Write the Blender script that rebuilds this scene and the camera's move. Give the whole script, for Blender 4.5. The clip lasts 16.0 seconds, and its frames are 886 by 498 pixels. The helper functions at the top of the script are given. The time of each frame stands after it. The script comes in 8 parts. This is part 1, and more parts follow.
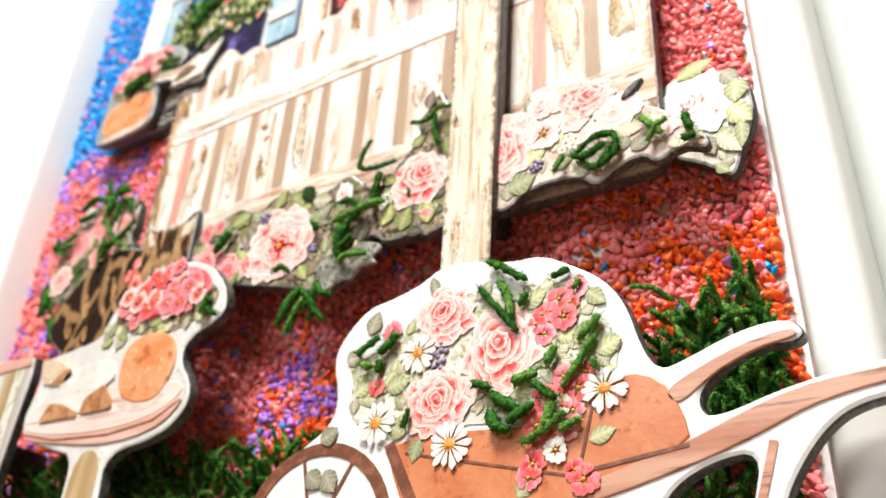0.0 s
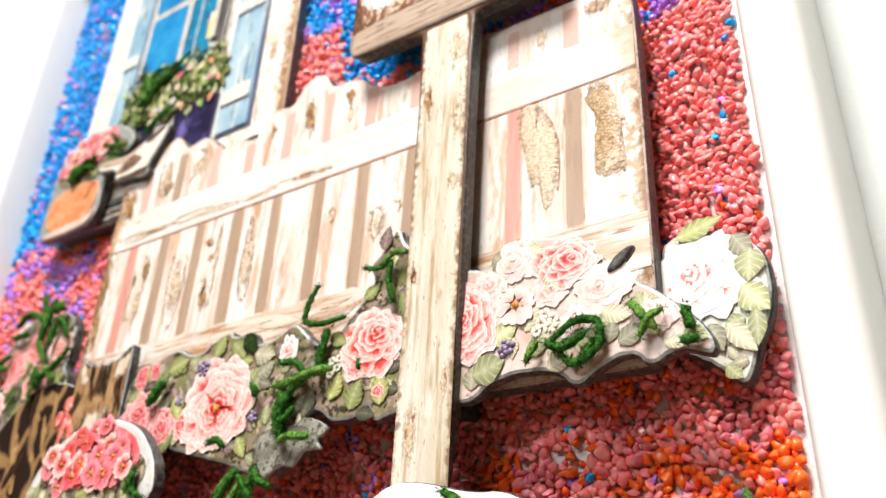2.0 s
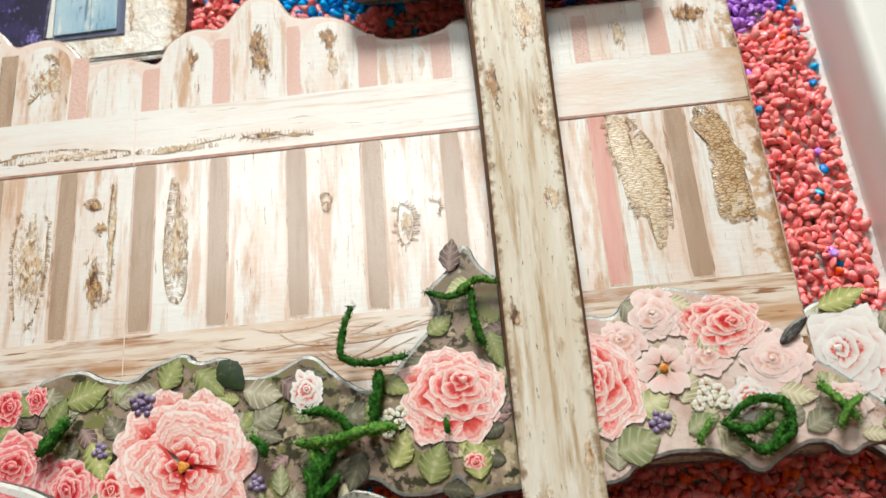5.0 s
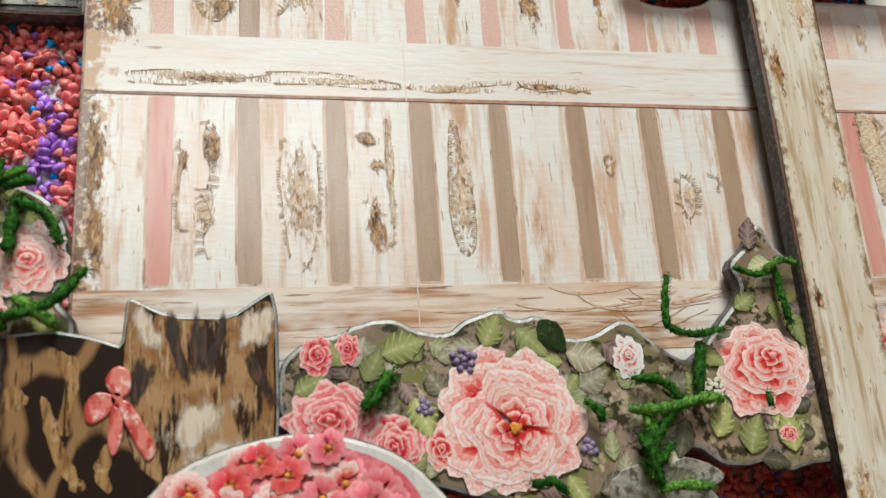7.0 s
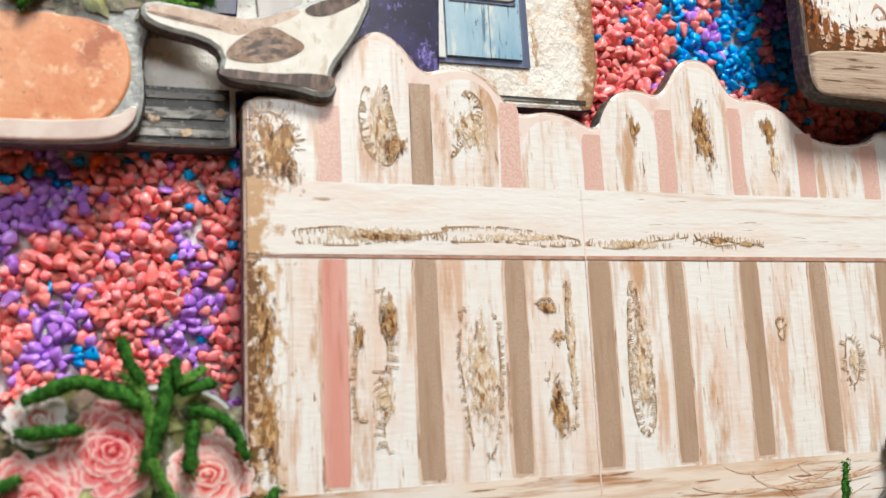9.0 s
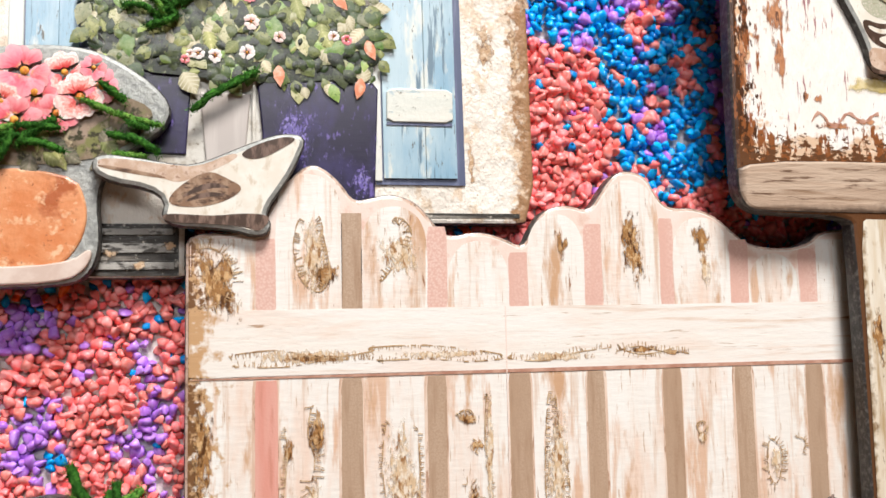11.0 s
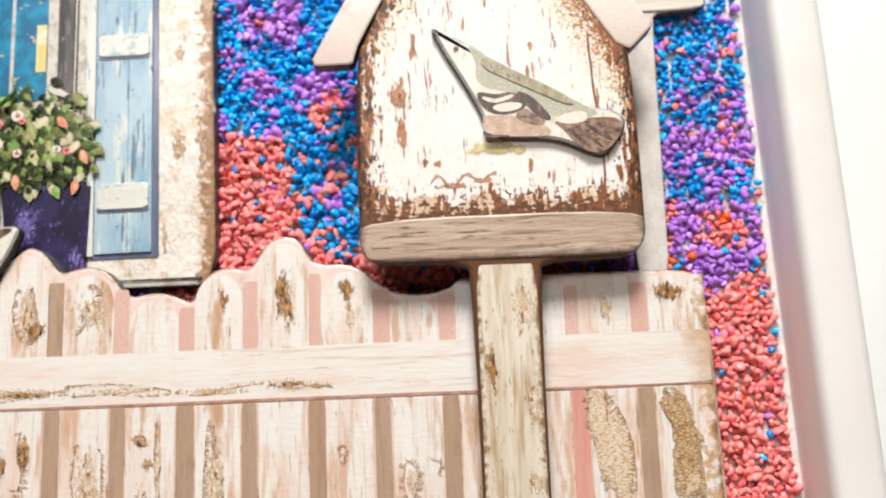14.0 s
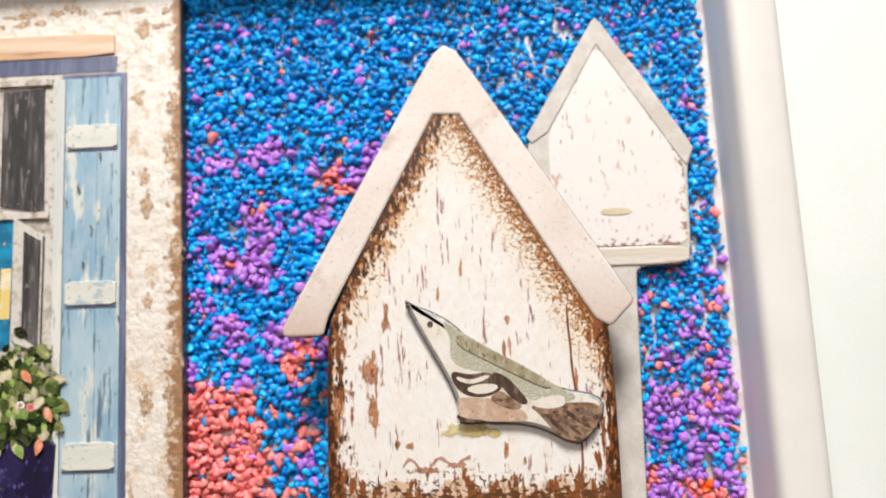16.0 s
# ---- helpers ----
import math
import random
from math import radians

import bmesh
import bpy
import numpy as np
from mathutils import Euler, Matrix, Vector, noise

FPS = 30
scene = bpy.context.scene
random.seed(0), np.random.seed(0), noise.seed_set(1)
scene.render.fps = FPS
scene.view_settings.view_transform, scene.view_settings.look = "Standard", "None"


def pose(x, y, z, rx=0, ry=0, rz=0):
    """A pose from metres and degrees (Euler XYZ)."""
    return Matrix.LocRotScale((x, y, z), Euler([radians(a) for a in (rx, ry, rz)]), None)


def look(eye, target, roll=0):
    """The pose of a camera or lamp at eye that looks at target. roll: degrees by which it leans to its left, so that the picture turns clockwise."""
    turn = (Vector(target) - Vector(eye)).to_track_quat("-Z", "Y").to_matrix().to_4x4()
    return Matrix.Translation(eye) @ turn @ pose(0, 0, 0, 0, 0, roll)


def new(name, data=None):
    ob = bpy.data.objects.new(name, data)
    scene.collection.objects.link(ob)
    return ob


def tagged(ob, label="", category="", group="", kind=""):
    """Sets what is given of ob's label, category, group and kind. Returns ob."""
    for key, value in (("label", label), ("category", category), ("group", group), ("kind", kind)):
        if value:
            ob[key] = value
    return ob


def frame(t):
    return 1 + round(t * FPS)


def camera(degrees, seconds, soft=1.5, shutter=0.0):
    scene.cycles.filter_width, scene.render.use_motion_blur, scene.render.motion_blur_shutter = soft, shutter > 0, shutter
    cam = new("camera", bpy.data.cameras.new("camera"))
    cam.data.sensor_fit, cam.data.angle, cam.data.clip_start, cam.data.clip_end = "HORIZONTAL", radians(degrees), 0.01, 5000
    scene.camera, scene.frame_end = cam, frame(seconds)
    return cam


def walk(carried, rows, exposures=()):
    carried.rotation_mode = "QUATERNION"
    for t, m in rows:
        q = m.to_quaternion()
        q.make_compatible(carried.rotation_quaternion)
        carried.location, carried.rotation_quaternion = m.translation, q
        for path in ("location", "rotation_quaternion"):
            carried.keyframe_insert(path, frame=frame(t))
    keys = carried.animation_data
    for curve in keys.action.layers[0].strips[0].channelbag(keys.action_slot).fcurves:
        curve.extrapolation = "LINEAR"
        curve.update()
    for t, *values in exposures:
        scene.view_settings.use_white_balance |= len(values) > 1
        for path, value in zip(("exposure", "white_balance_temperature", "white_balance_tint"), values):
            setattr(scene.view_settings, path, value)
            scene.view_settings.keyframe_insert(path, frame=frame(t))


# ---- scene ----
cam = camera(52.51, 16.0)
cam.data.dof.use_dof, cam.data.dof.focus_distance, cam.data.dof.aperture_fstop = True, 0.141, 24.0
PATH = [
    (0, (0.12278, -0.14109, 0.05182), (-0.8649, 1.2838, 1.0489), 3.74),
    (0.5, (0.12395, -0.13917, 0.06308), (-0.8975, 1.2560, 1.0681), 4.22),
    (1, (0.12529, -0.13169, 0.07635), (-0.9319, 1.2613, 1.0469), 4.24),
    (1.5, (0.12907, -0.12932, 0.09055), (-0.9509, 1.2559, 1.0470), 4.25),
    (2, (0.12560, -0.12775, 0.10083), (-0.9184, 1.2952, 1.0417), 3.32),
    (2.5, (0.11599, -0.12566, 0.10988), (-0.8094, 1.4024, 1.0091), 1.14),
    (3, (0.10177, -0.12261, 0.11887), (-0.6789, 1.5230, 0.9451), -1.07),
    (3.2, (0.09560, -0.12231, 0.12185), (-0.6413, 1.5523, 0.9296), -1.27),
    (5.3, (0.02184, -0.13993, 0.13497), (-0.0141, 1.7224, 0.8633), -4.66),
    (5.5, (0.01419, -0.13819, 0.13464), (0.0077, 1.7152, 0.8863), -4.46),
    (6, (-0.00742, -0.13782, 0.13714), (0.1309, 1.7239, 0.8546), -4.04),
    (6.5, (-0.02538, -0.13468, 0.13514), (0.2645, 1.7184, 0.8296), -4.48),
    (7, (-0.04753, -0.13337, 0.14351), (0.3518, 1.7387, 0.7232), -4.00),
    (7.5, (-0.05986, -0.13052, 0.15336), (0.4297, 1.7427, 0.6546), -3.97),
    (8, (-0.06829, -0.12761, 0.16580), (0.4697, 1.7492, 0.5996), -3.79),
    (8.5, (-0.08164, -0.12341, 0.17794), (0.5233, 1.7439, 0.5615), -3.05),
    (8.7, (-0.08520, -0.12175, 0.18239), (0.5473, 1.7412, 0.5423), -2.75),
    (10.8, (-0.06590, -0.14082, 0.21198), (0.3430, 1.8088, 0.3900), -1.10),
    (11, (-0.06339, -0.14324, 0.21350), (0.3492, 1.8055, 0.3930), -1.15),
    (11.5, (-0.04499, -0.15307, 0.20922), (0.2697, 1.8101, 0.4255), -1.39),
    (12, (-0.03020, -0.15922, 0.20358), (0.2185, 1.8063, 0.4770), -1.52),
    (12.5, (-0.01230, -0.16587, 0.19860), (0.1514, 1.8049, 0.4973), -2.34),
    (13, (0.00312, -0.17162, 0.19170), (0.0712, 1.7953, 0.5473), -2.44),
    (13.5, (0.01915, -0.17705, 0.19717), (0.0024, 1.7904, 0.5562), -2.12),
    (14, (0.03536, -0.18035, 0.20483), (-0.0484, 1.7886, 0.5456), -2.26),
    (14.5, (0.04160, -0.18399, 0.22534), (-0.0422, 1.7960, 0.4951), -2.02),
    (15, (0.03876, -0.18928, 0.23964), (0.0065, 1.7967, 0.4740), -1.94),
    (15.5, (0.03879, -0.18673, 0.25501), (0.0156, 1.8010, 0.4748), -1.91),
    (16, (0.04336, -0.18314, 0.26252), (-0.0523, 1.7942, 0.5472), -1.84),
]
EXPOSURES = [(0.0, 0.62, 6320, 7), (3.2, 0.32, 6350, 10), (5.3, -0.18, 6260, 3), (7.3, -0.36, 6270, 3), (8.0, -0.16, 6210, 5), (8.7, -0.06, 6220, 6), (10.8, 0.09, 6370, 11), (13.0, 0.11, 6400, 10), (14.5, -0.13, 6480, 11), (16.0, -0.22, 6500, 12)]
walk(cam, [(t, look(eye, target, roll)) for t, eye, target, roll in PATH], EXPOSURES)

# ---- light ----
world = bpy.data.worlds.new("world")
scene.world = world
world.use_nodes = True
world.node_tree.nodes["Background"].inputs[0].default_value = (0.9, 0.95, 1.0, 1)
world.node_tree.nodes["Background"].inputs[1].default_value = 0.011


def area(name, eye, target, sx, sy, watts, color):
    lamp = bpy.data.lights.new(name, "AREA")
    lamp.shape, lamp.size, lamp.size_y, lamp.energy, lamp.color = "RECTANGLE", sx, sy, watts, color
    ob = new(name, lamp)
    ob.matrix_world = look(eye, target)
    return ob


area("pendant_lamp_light", (0.04, -0.58, 1.05), (0, 0, 0.2), 0.26, 0.26, 16.0, (1.0, 0.96, 0.905))
area("window_light", (-0.22, -1.76, 0.98), (0, 0, 0.2), 1.04, 0.38, 10.8, (1.0, 0.985, 0.965))


# ---- materials ----
def rgb(c):
    return (*c, 1.0)


def material(name, base, layers=(), rough=0.5, coat=0.0, bump=None, island=0.0, metal=0.0, sheen=0.0, spec=0.3, uvramp=None, decal=None):
    """layers: (kind, cycles per mm, stretch, low, high, colour) laid over the base one after another."""
    m = bpy.data.materials.new(name)
    m.use_nodes = True
    nt = m.node_tree
    N, K = nt.nodes, nt.links
    bsdf = N["Principled BSDF"]
    bsdf.inputs["Roughness"].default_value = rough
    bsdf.inputs["Metallic"].default_value = metal
    bsdf.inputs["Coat Weight"].default_value = coat * 0.45
    bsdf.inputs["Coat Roughness"].default_value = 0.2
    bsdf.inputs["Sheen Weight"].default_value = sheen
    bsdf.inputs["Specular IOR Level"].default_value = spec
    co = N.new("ShaderNodeTexCoord")

    def mapped(scale, stretch):
        mp = N.new("ShaderNodeMapping")
        mp.inputs["Scale"].default_value = [1000 * scale * s for s in stretch]
        K.new(co.outputs["Object"], mp.inputs[0])
        return mp.outputs[0]

    def field(kind, scale, stretch):
        v = mapped(scale, stretch)
        if kind == "crack":
            n = N.new("ShaderNodeTexVoronoi")
            n.feature = "DISTANCE_TO_EDGE"
            n.inputs["Scale"].default_value = 1
            wob = N.new("ShaderNodeTexNoise")
            wob.inputs["Scale"].default_value = 1.3
            K.new(v, wob.inputs["Vector"])
            add = N.new("ShaderNodeMixRGB")
            add.blend_type, add.inputs[0].default_value = "ADD", 0.5
            K.new(v, add.inputs[1]), K.new(wob.outputs["Color"], add.inputs[2])
            K.new(add.outputs[0], n.inputs["Vector"])
            return n.outputs["Distance"]
        if kind == "cell":
            n = N.new("ShaderNodeTexVoronoi")
            n.inputs["Scale"].default_value = 1
            K.new(v, n.inputs["Vector"])
            return n.outputs["Distance"]
        n = N.new("ShaderNodeTexNoise")
        n.inputs["Scale"].default_value = 1
        n.inputs["Detail"].default_value = 5
        n.inputs["Roughness"].default_value = 0.62
        K.new(v, n.inputs["Vector"])
        return n.outputs["Fac"]

    def ramp(fac, lo, hi):
        r = N.new("ShaderNodeMapRange")
        r.inputs["From Min"].default_value, r.inputs["From Max"].default_value = lo, hi
        r.clamp = True
        K.new(fac, r.inputs[0])
        return r.outputs[0]

    col = None
    if uvramp:
        uv = N.new("ShaderNodeUVMap")
        sep = N.new("ShaderNodeSeparateXYZ")
        K.new(uv.outputs[0], sep.inputs[0])
        info = N.new("ShaderNodeObjectInfo")
        mp = N.new("ShaderNodeMapping")
        mp.inputs["Scale"].default_value = (9.0, 1.6, 1.0)
        shift = N.new("ShaderNodeCombineXYZ")
        K.new(info.outputs["Random"], shift.inputs[0]), K.new(info.outputs["Random"], shift.inputs[2])
        big = N.new("ShaderNodeVectorMath")
        big.operation = "SCALE"
        big.inputs["Scale"].default_value = 40.0
        K.new(shift.outputs[0], big.inputs[0]), K.new(big.outputs[0], mp.inputs["Location"]), K.new(uv.outputs[0], mp.inputs[0])
        streak = N.new("ShaderNodeTexNoise")
        streak.inputs["Scale"].default_value, streak.inputs["Detail"].default_value = 1.0, 3.0
        K.new(mp.outputs[0], streak.inputs["Vector"])
        wob = streak.outputs["Fac"]
        mix = N.new("ShaderNodeMath")
        mix.operation = "MULTIPLY_ADD"
        mix.inputs[1].default_value = 0.85
        K.new(wob, mix.inputs[0]), K.new(sep.outputs[1], mix.inputs[2])
        sub = N.new("ShaderNodeMath")
        sub.operation = "SUBTRACT"
        sub.inputs[1].default_value = 0.42
        K.new(mix.outputs[0], sub.inputs[0])
        cr = N.new("ShaderNodeValToRGB")
        els = cr.color_ramp.elements
        els[0].position, els[0].color = uvramp[0][0], rgb(uvramp[0][1])
        els[1].position, els[1].color = uvramp[-1][0], rgb(uvramp[-1][1])
        for pos, c in uvramp[1:-1]:
            els.new(pos).color = rgb(c)
        K.new(sub.outputs[0], cr.inputs[0])
        col = cr.outputs[0]
    for layer in layers:
        kind, scale, stretch, lo, hi, c = layer[:6]
        if kind == "vein":
            uv = N.new("ShaderNodeUVMap")
            sep = N.new("ShaderNodeSeparateXYZ")
            K.new(uv.outputs[0], sep.inputs[0])
            a = N.new("ShaderNodeMath")
            a.operation = "MULTIPLY_ADD"
            a.inputs[1].default_value = -0.22
            K.new(sep.outputs[1], a.inputs[0]), K.new(sep.outputs[0], a.inputs[2])
            b = N.new("ShaderNodeMath")
            b.operation = "MULTIPLY"
            b.inputs[1].default_value = 2 * math.pi * scale
            K.new(a.outputs[0], b.inputs[0])
            c2 = N.new("ShaderNodeMath")
            c2.operation = "SINE"
            K.new(b.outputs[0], c2.inputs[0])
            fac = ramp(c2.outputs[0], lo, hi)
        elif kind == "band":
            # stain along lines (x, z, nx, nz), broken up by noise or by cracks
            sep = N.new("ShaderNodeSeparateXYZ")
            K.new(co.outputs["Object"], sep.inputs[0])
            d = None
            for px, pz, nx, nz in stretch:
                a = N.new("ShaderNodeMath")
                a.operation = "MULTIPLY_ADD"
                a.inputs[1].default_value, a.inputs[2].default_value = 1000 * nx, -px * nx - pz * nz
                K.new(sep.outputs[0], a.inputs[0])
                b = N.new("ShaderNodeMath")
                b.operation = "MULTIPLY_ADD"
                b.inputs[1].default_value = 1000 * nz
                K.new(sep.outputs[2], b.inputs[0]), K.new(a.outputs[0], b.inputs[2])
                if d is None:
                    d = b.outputs[0]
                else:
                    c2 = N.new("ShaderNodeMath")
                    c2.operation = "MINIMUM"
                    K.new(d, c2.inputs[0]), K.new(b.outputs[0], c2.inputs[1])
                    d = c2.outputs[0]
            a = N.new("ShaderNodeMath")
            a.operation = "MULTIPLY_ADD"
            a.inputs[1].default_value = layer[6]
            K.new(field("noise", scale, layer[8] if len(layer) > 8 else (1, 1, 1)), a.inputs[0]), K.new(d, a.inputs[2])
            fac = ramp(a.outputs[0], hi + 0.5 * layer[6], lo + 0.5 * layer[6])
            if len(layer) > 7 and layer[7]:
                a = N.new("ShaderNodeMath")
                a.operation = "MULTIPLY"
                K.new(fac, a.inputs[0]), K.new(ramp(field("crack", layer[7], (1, 1, 1)), 0.085, 0.02), a.inputs[1])
                fac = a.outputs[0]
        elif kind == "edge":
            # stain that creeps in from the sides of a rectangle x0 x1 z0 z1, reach in mm
            x0, x1, z0, z1 = stretch
            sep = N.new("ShaderNodeSeparateXYZ")
            K.new(co.outputs["Object"], sep.inputs[0])
            ds = []
            for axis, at, sign in ((0, x0, 1), (0, x1, -1), (2, z0, 1), (2, z1, -1)):
                if at is None:
                    continue
                a = N.new("ShaderNodeMath")
                a.operation = "MULTIPLY_ADD"
                a.inputs[1].default_value, a.inputs[2].default_value = 1000 * sign, -at * sign
                K.new(sep.outputs[axis], a.inputs[0])
                ds.append(a.outputs[0])
            d = ds[0]
            for o in ds[1:]:
                a = N.new("ShaderNodeMath")
                a.operation = "MINIMUM"
                K.new(d, a.inputs[0]), K.new(o, a.inputs[1])
                d = a.outputs[0]
            wob = field("noise", scale, (1, 1, 1))
            a = N.new("ShaderNodeMath")
            a.operation = "MULTIPLY_ADD"
            a.inputs[1].default_value = layer[6]
            K.new(wob, a.inputs[0]), K.new(d, a.inputs[2])
            fac = ramp(a.outputs[0], hi + 0.5 * layer[6], lo + 0.5 * layer[6])
        else:
            fac = ramp(field(kind, scale, stretch), lo, hi)
        mx = N.new("ShaderNodeMixRGB")
        K.new(fac, mx.inputs[0])
        if col is None:
            mx.inputs[1].default_value = rgb(base)
        else:
            K.new(col, mx.inputs[1])
        mx.inputs[2].default_value = rgb(c)
        col = mx.outputs[0]
    if island:
        g = N.new("ShaderNodeObjectInfo") if uvramp or name.startswith("leaf") else N.new("ShaderNodeNewGeometry")
        pick = "Random" if uvramp or name.startswith("leaf") else "Random Per Island"
        hs = N.new("ShaderNodeHueSaturation")
        r = N.new("ShaderNodeMapRange")
        r.inputs["To Min"].default_value, r.inputs["To Max"].default_value = 1 - island, 1 + island
        K.new(g.outputs[pick], r.inputs[0])
        K.new(r.outputs[0], hs.inputs["Value"])
        r2 = N.new("ShaderNodeMapRange")
        r2.inputs["To Min"].default_value, r2.inputs["To Max"].default_value = 0.5 + island * 0.035, 0.5 - island * 0.035
        K.new(g.outputs[pick], r2.inputs[0])
        K.new(r2.outputs[0], hs.inputs["Hue"])
        if col is None:
            hs.inputs["Color"].default_value = rgb(base)
        else:
            K.new(col, hs.inputs["Color"])
        col = hs.outputs[0]
    if col is None:
        bsdf.inputs["Base Color"].default_value = rgb(base)
    else:
        K.new(col, bsdf.inputs["Base Color"])
    if bump:
        kind, scale, stretch, depth = bump
        b = N.new("ShaderNodeBump")
        b.inputs["Strength"].default_value = 1.0
        b.inputs["Distance"].default_value = depth / 1000
        K.new(field(kind, scale, stretch), b.inputs["Height"])
        K.new(b.outputs[0], bsdf.inputs["Normal"])
        if coat:
            b2 = N.new("ShaderNodeBump")
            b2.inputs["Distance"].default_value = depth / 2500
            K.new(field("noise", scale * 0.4, (1, 1, 1)), b2.inputs["Height"])
            K.new(b2.outputs[0], bsdf.inputs["Coat Normal"])
    if decal:
        # a ragged print that thins out towards its rim: cycles per mm, stretch, how full
        scale, stretch, full = decal
        uv = N.new("ShaderNodeUVMap")
        sep = N.new("ShaderNodeSeparateXYZ")
        K.new(uv.outputs[0], sep.inputs[0])
        mul = N.new("ShaderNodeMath")
        mul.operation = "MULTIPLY_ADD"
        mul.inputs[1].default_value = -0.55
        K.new(sep.outputs[1], mul.inputs[0]), K.new(field("noise", scale, stretch), mul.inputs[2])
        fac = ramp(mul.outputs[0], 0.17 - full, 0.36 - full)
        clear = N.new("ShaderNodeBsdfTransparent")
        mix = N.new("ShaderNodeMixShader")
        K.new(fac, mix.inputs[0]), K.new(clear.outputs[0], mix.inputs[1]), K.new(bsdf.outputs[0], mix.inputs[2])
        K.new(mix.outputs[0], N["Material Output"].inputs[0])
    return m


S1 = (1, 1, 1)
GRAIN = (1, 1, 0.09)       # grain along z
GRAINX = (0.07, 1, 1)      # grain along x
white_paint = material("white_paint", (0.82, 0.81, 0.78), [("noise", 0.05, S1, 0.4, 0.7, (0.78, 0.77, 0.73)), ("noise", 0.6, (1, 1, 0.3), 0.66, 0.75, (0.74, 0.72, 0.67))], 0.38, 0.1, ("noise", 0.7, S1, 0.03))
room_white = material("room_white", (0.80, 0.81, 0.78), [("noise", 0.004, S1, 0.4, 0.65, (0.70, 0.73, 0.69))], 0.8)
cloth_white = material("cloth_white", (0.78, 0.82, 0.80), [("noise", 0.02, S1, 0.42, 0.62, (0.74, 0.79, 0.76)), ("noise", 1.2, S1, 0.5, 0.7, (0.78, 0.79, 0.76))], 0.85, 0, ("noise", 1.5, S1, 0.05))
# for the unseen walls and ceiling, dark so they bounce little light
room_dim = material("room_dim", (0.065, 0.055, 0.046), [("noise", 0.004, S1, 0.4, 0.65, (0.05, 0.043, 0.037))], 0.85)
glue_white = material("glue_white", (0.74, 0.71, 0.69), [("noise", 0.25, S1, 0.45, 0.65, (0.63, 0.56, 0.55)), ("noise", 0.9, S1, 0.58, 0.68, (0.54, 0.45, 0.45))], 0.3, 0.3, ("noise", 0.5, S1, 0.3))
edge_grey = material("edge_grey", (0.055, 0.052, 0.05), [("noise", 1.2, S1, 0.48, 0.7, (0.19, 0.18, 0.165)), ("noise", 0.4, S1, 0.55, 0.7, (0.025, 0.022, 0.02))], 0.45, 0.2, ("noise", 2.0, S1, 0.1))
edge_silver = material("edge_silver", (0.40, 0.41, 0.39), [("noise", 0.8, S1, 0.45, 0.62, (0.28, 0.29, 0.28)), ("noise", 2.5, S1, 0.6, 0.7, (0.66, 0.67, 0.65))], 0.45, 0.2, ("noise", 1.5, S1, 0.2), metal=0.25)
foam = material("foam", (0.03, 0.03, 0.03), [("noise", 1.0, S1, 0.4, 0.7, (0.06, 0.06, 0.06))], 0.9)
fence_white = material("fence_white", (0.82, 0.78, 0.73), [
    ("noise", 0.30, GRAIN, 0.42, 0.60, (0.84, 0.82, 0.78)),
    ("noise", 0.12, (1, 1, 0.30), 0.49, 0.64, (0.79, 0.63, 0.53)),
    ("noise", 0.35, (1, 1, 0.12), 0.55, 0.64, (0.68, 0.46, 0.33)),
    ("noise", 0.70, (1, 1, 0.06), 0.56, 0.70, (0.66, 0.50, 0.39)),
    ("noise", 0.22, (1, 1, 0.25), 0.59, 0.69, (0.58, 0.36, 0.22)),
    ("noise", 2.2, (1, 1, 0.10), 0.62, 0.70, (0.52, 0.36, 0.25)),
    ("noise", 1.1, (1, 1, 0.18), 0.68, 0.72, (0.30, 0.15, 0.08)),
    ("edge", 0.55, (-73, None, None, None), 1.2, 3.6, (0.54, 0.34, 0.18), 24.0),
    ("edge", 0.8, (-73, None, None, None), 0.8, 1.8, (0.18, 0.085, 0.035), 15.0),
    ("edge", 0.55, (None, 78.5, None, None), 0.8, 3.2, (0.60, 0.40, 0.24), 24.0),
    ("edge", 0.5, (None, 78.5, None, None), 0.4, 2.0, (0.28, 0.14, 0.06), 7.0)], 0.3, 2.1, ("noise", 1.1, (0.3, 1, 1.3), 0.07))
rail_white = material("rail_white", (0.82, 0.77, 0.71), [
    ("noise", 0.30, GRAINX, 0.42, 0.62, (0.84, 0.81, 0.77)),
    ("noise", 0.10, (0.3, 1, 1), 0.52, 0.68, (0.80, 0.66, 0.57)),
    ("noise", 0.70, (0.05, 1, 1), 0.56, 0.70, (0.68, 0.51, 0.40)),
    ("noise", 1.5, (0.06, 1, 1), 0.66, 0.71, (0.40, 0.24, 0.14)),
    ("edge", 0.40, (-73, None, None, None), 1.5, 4.0, (0.54, 0.33, 0.17), 20.0),
    ("edge", 0.2, (None, 78.5, None, None), 1.0, 6.0, (0.62, 0.42, 0.27), 11.0)], 0.3, 2.1, ("noise", 1.1, (0.3, 1, 1.3), 0.07))
rail_tan = material("rail_tan", (0.60, 0.37, 0.22), [
    ("noise", 0.22, (0.12, 1, 1), 0.42, 0.56, (0.80, 0.68, 0.57)),
    ("noise", 0.50, (0.07, 1, 1), 0.49, 0.60, (0.46, 0.24, 0.12)),
    ("noise", 0.10, (0.3, 1, 1), 0.55, 0.68, (0.82, 0.77, 0.72)),
    ("noise", 1.4, (0.08, 1, 1), 0.60, 0.67, (0.32, 0.15, 0.07))], 0.3, 2.0, ("noise", 0.9, GRAINX, 0.06))
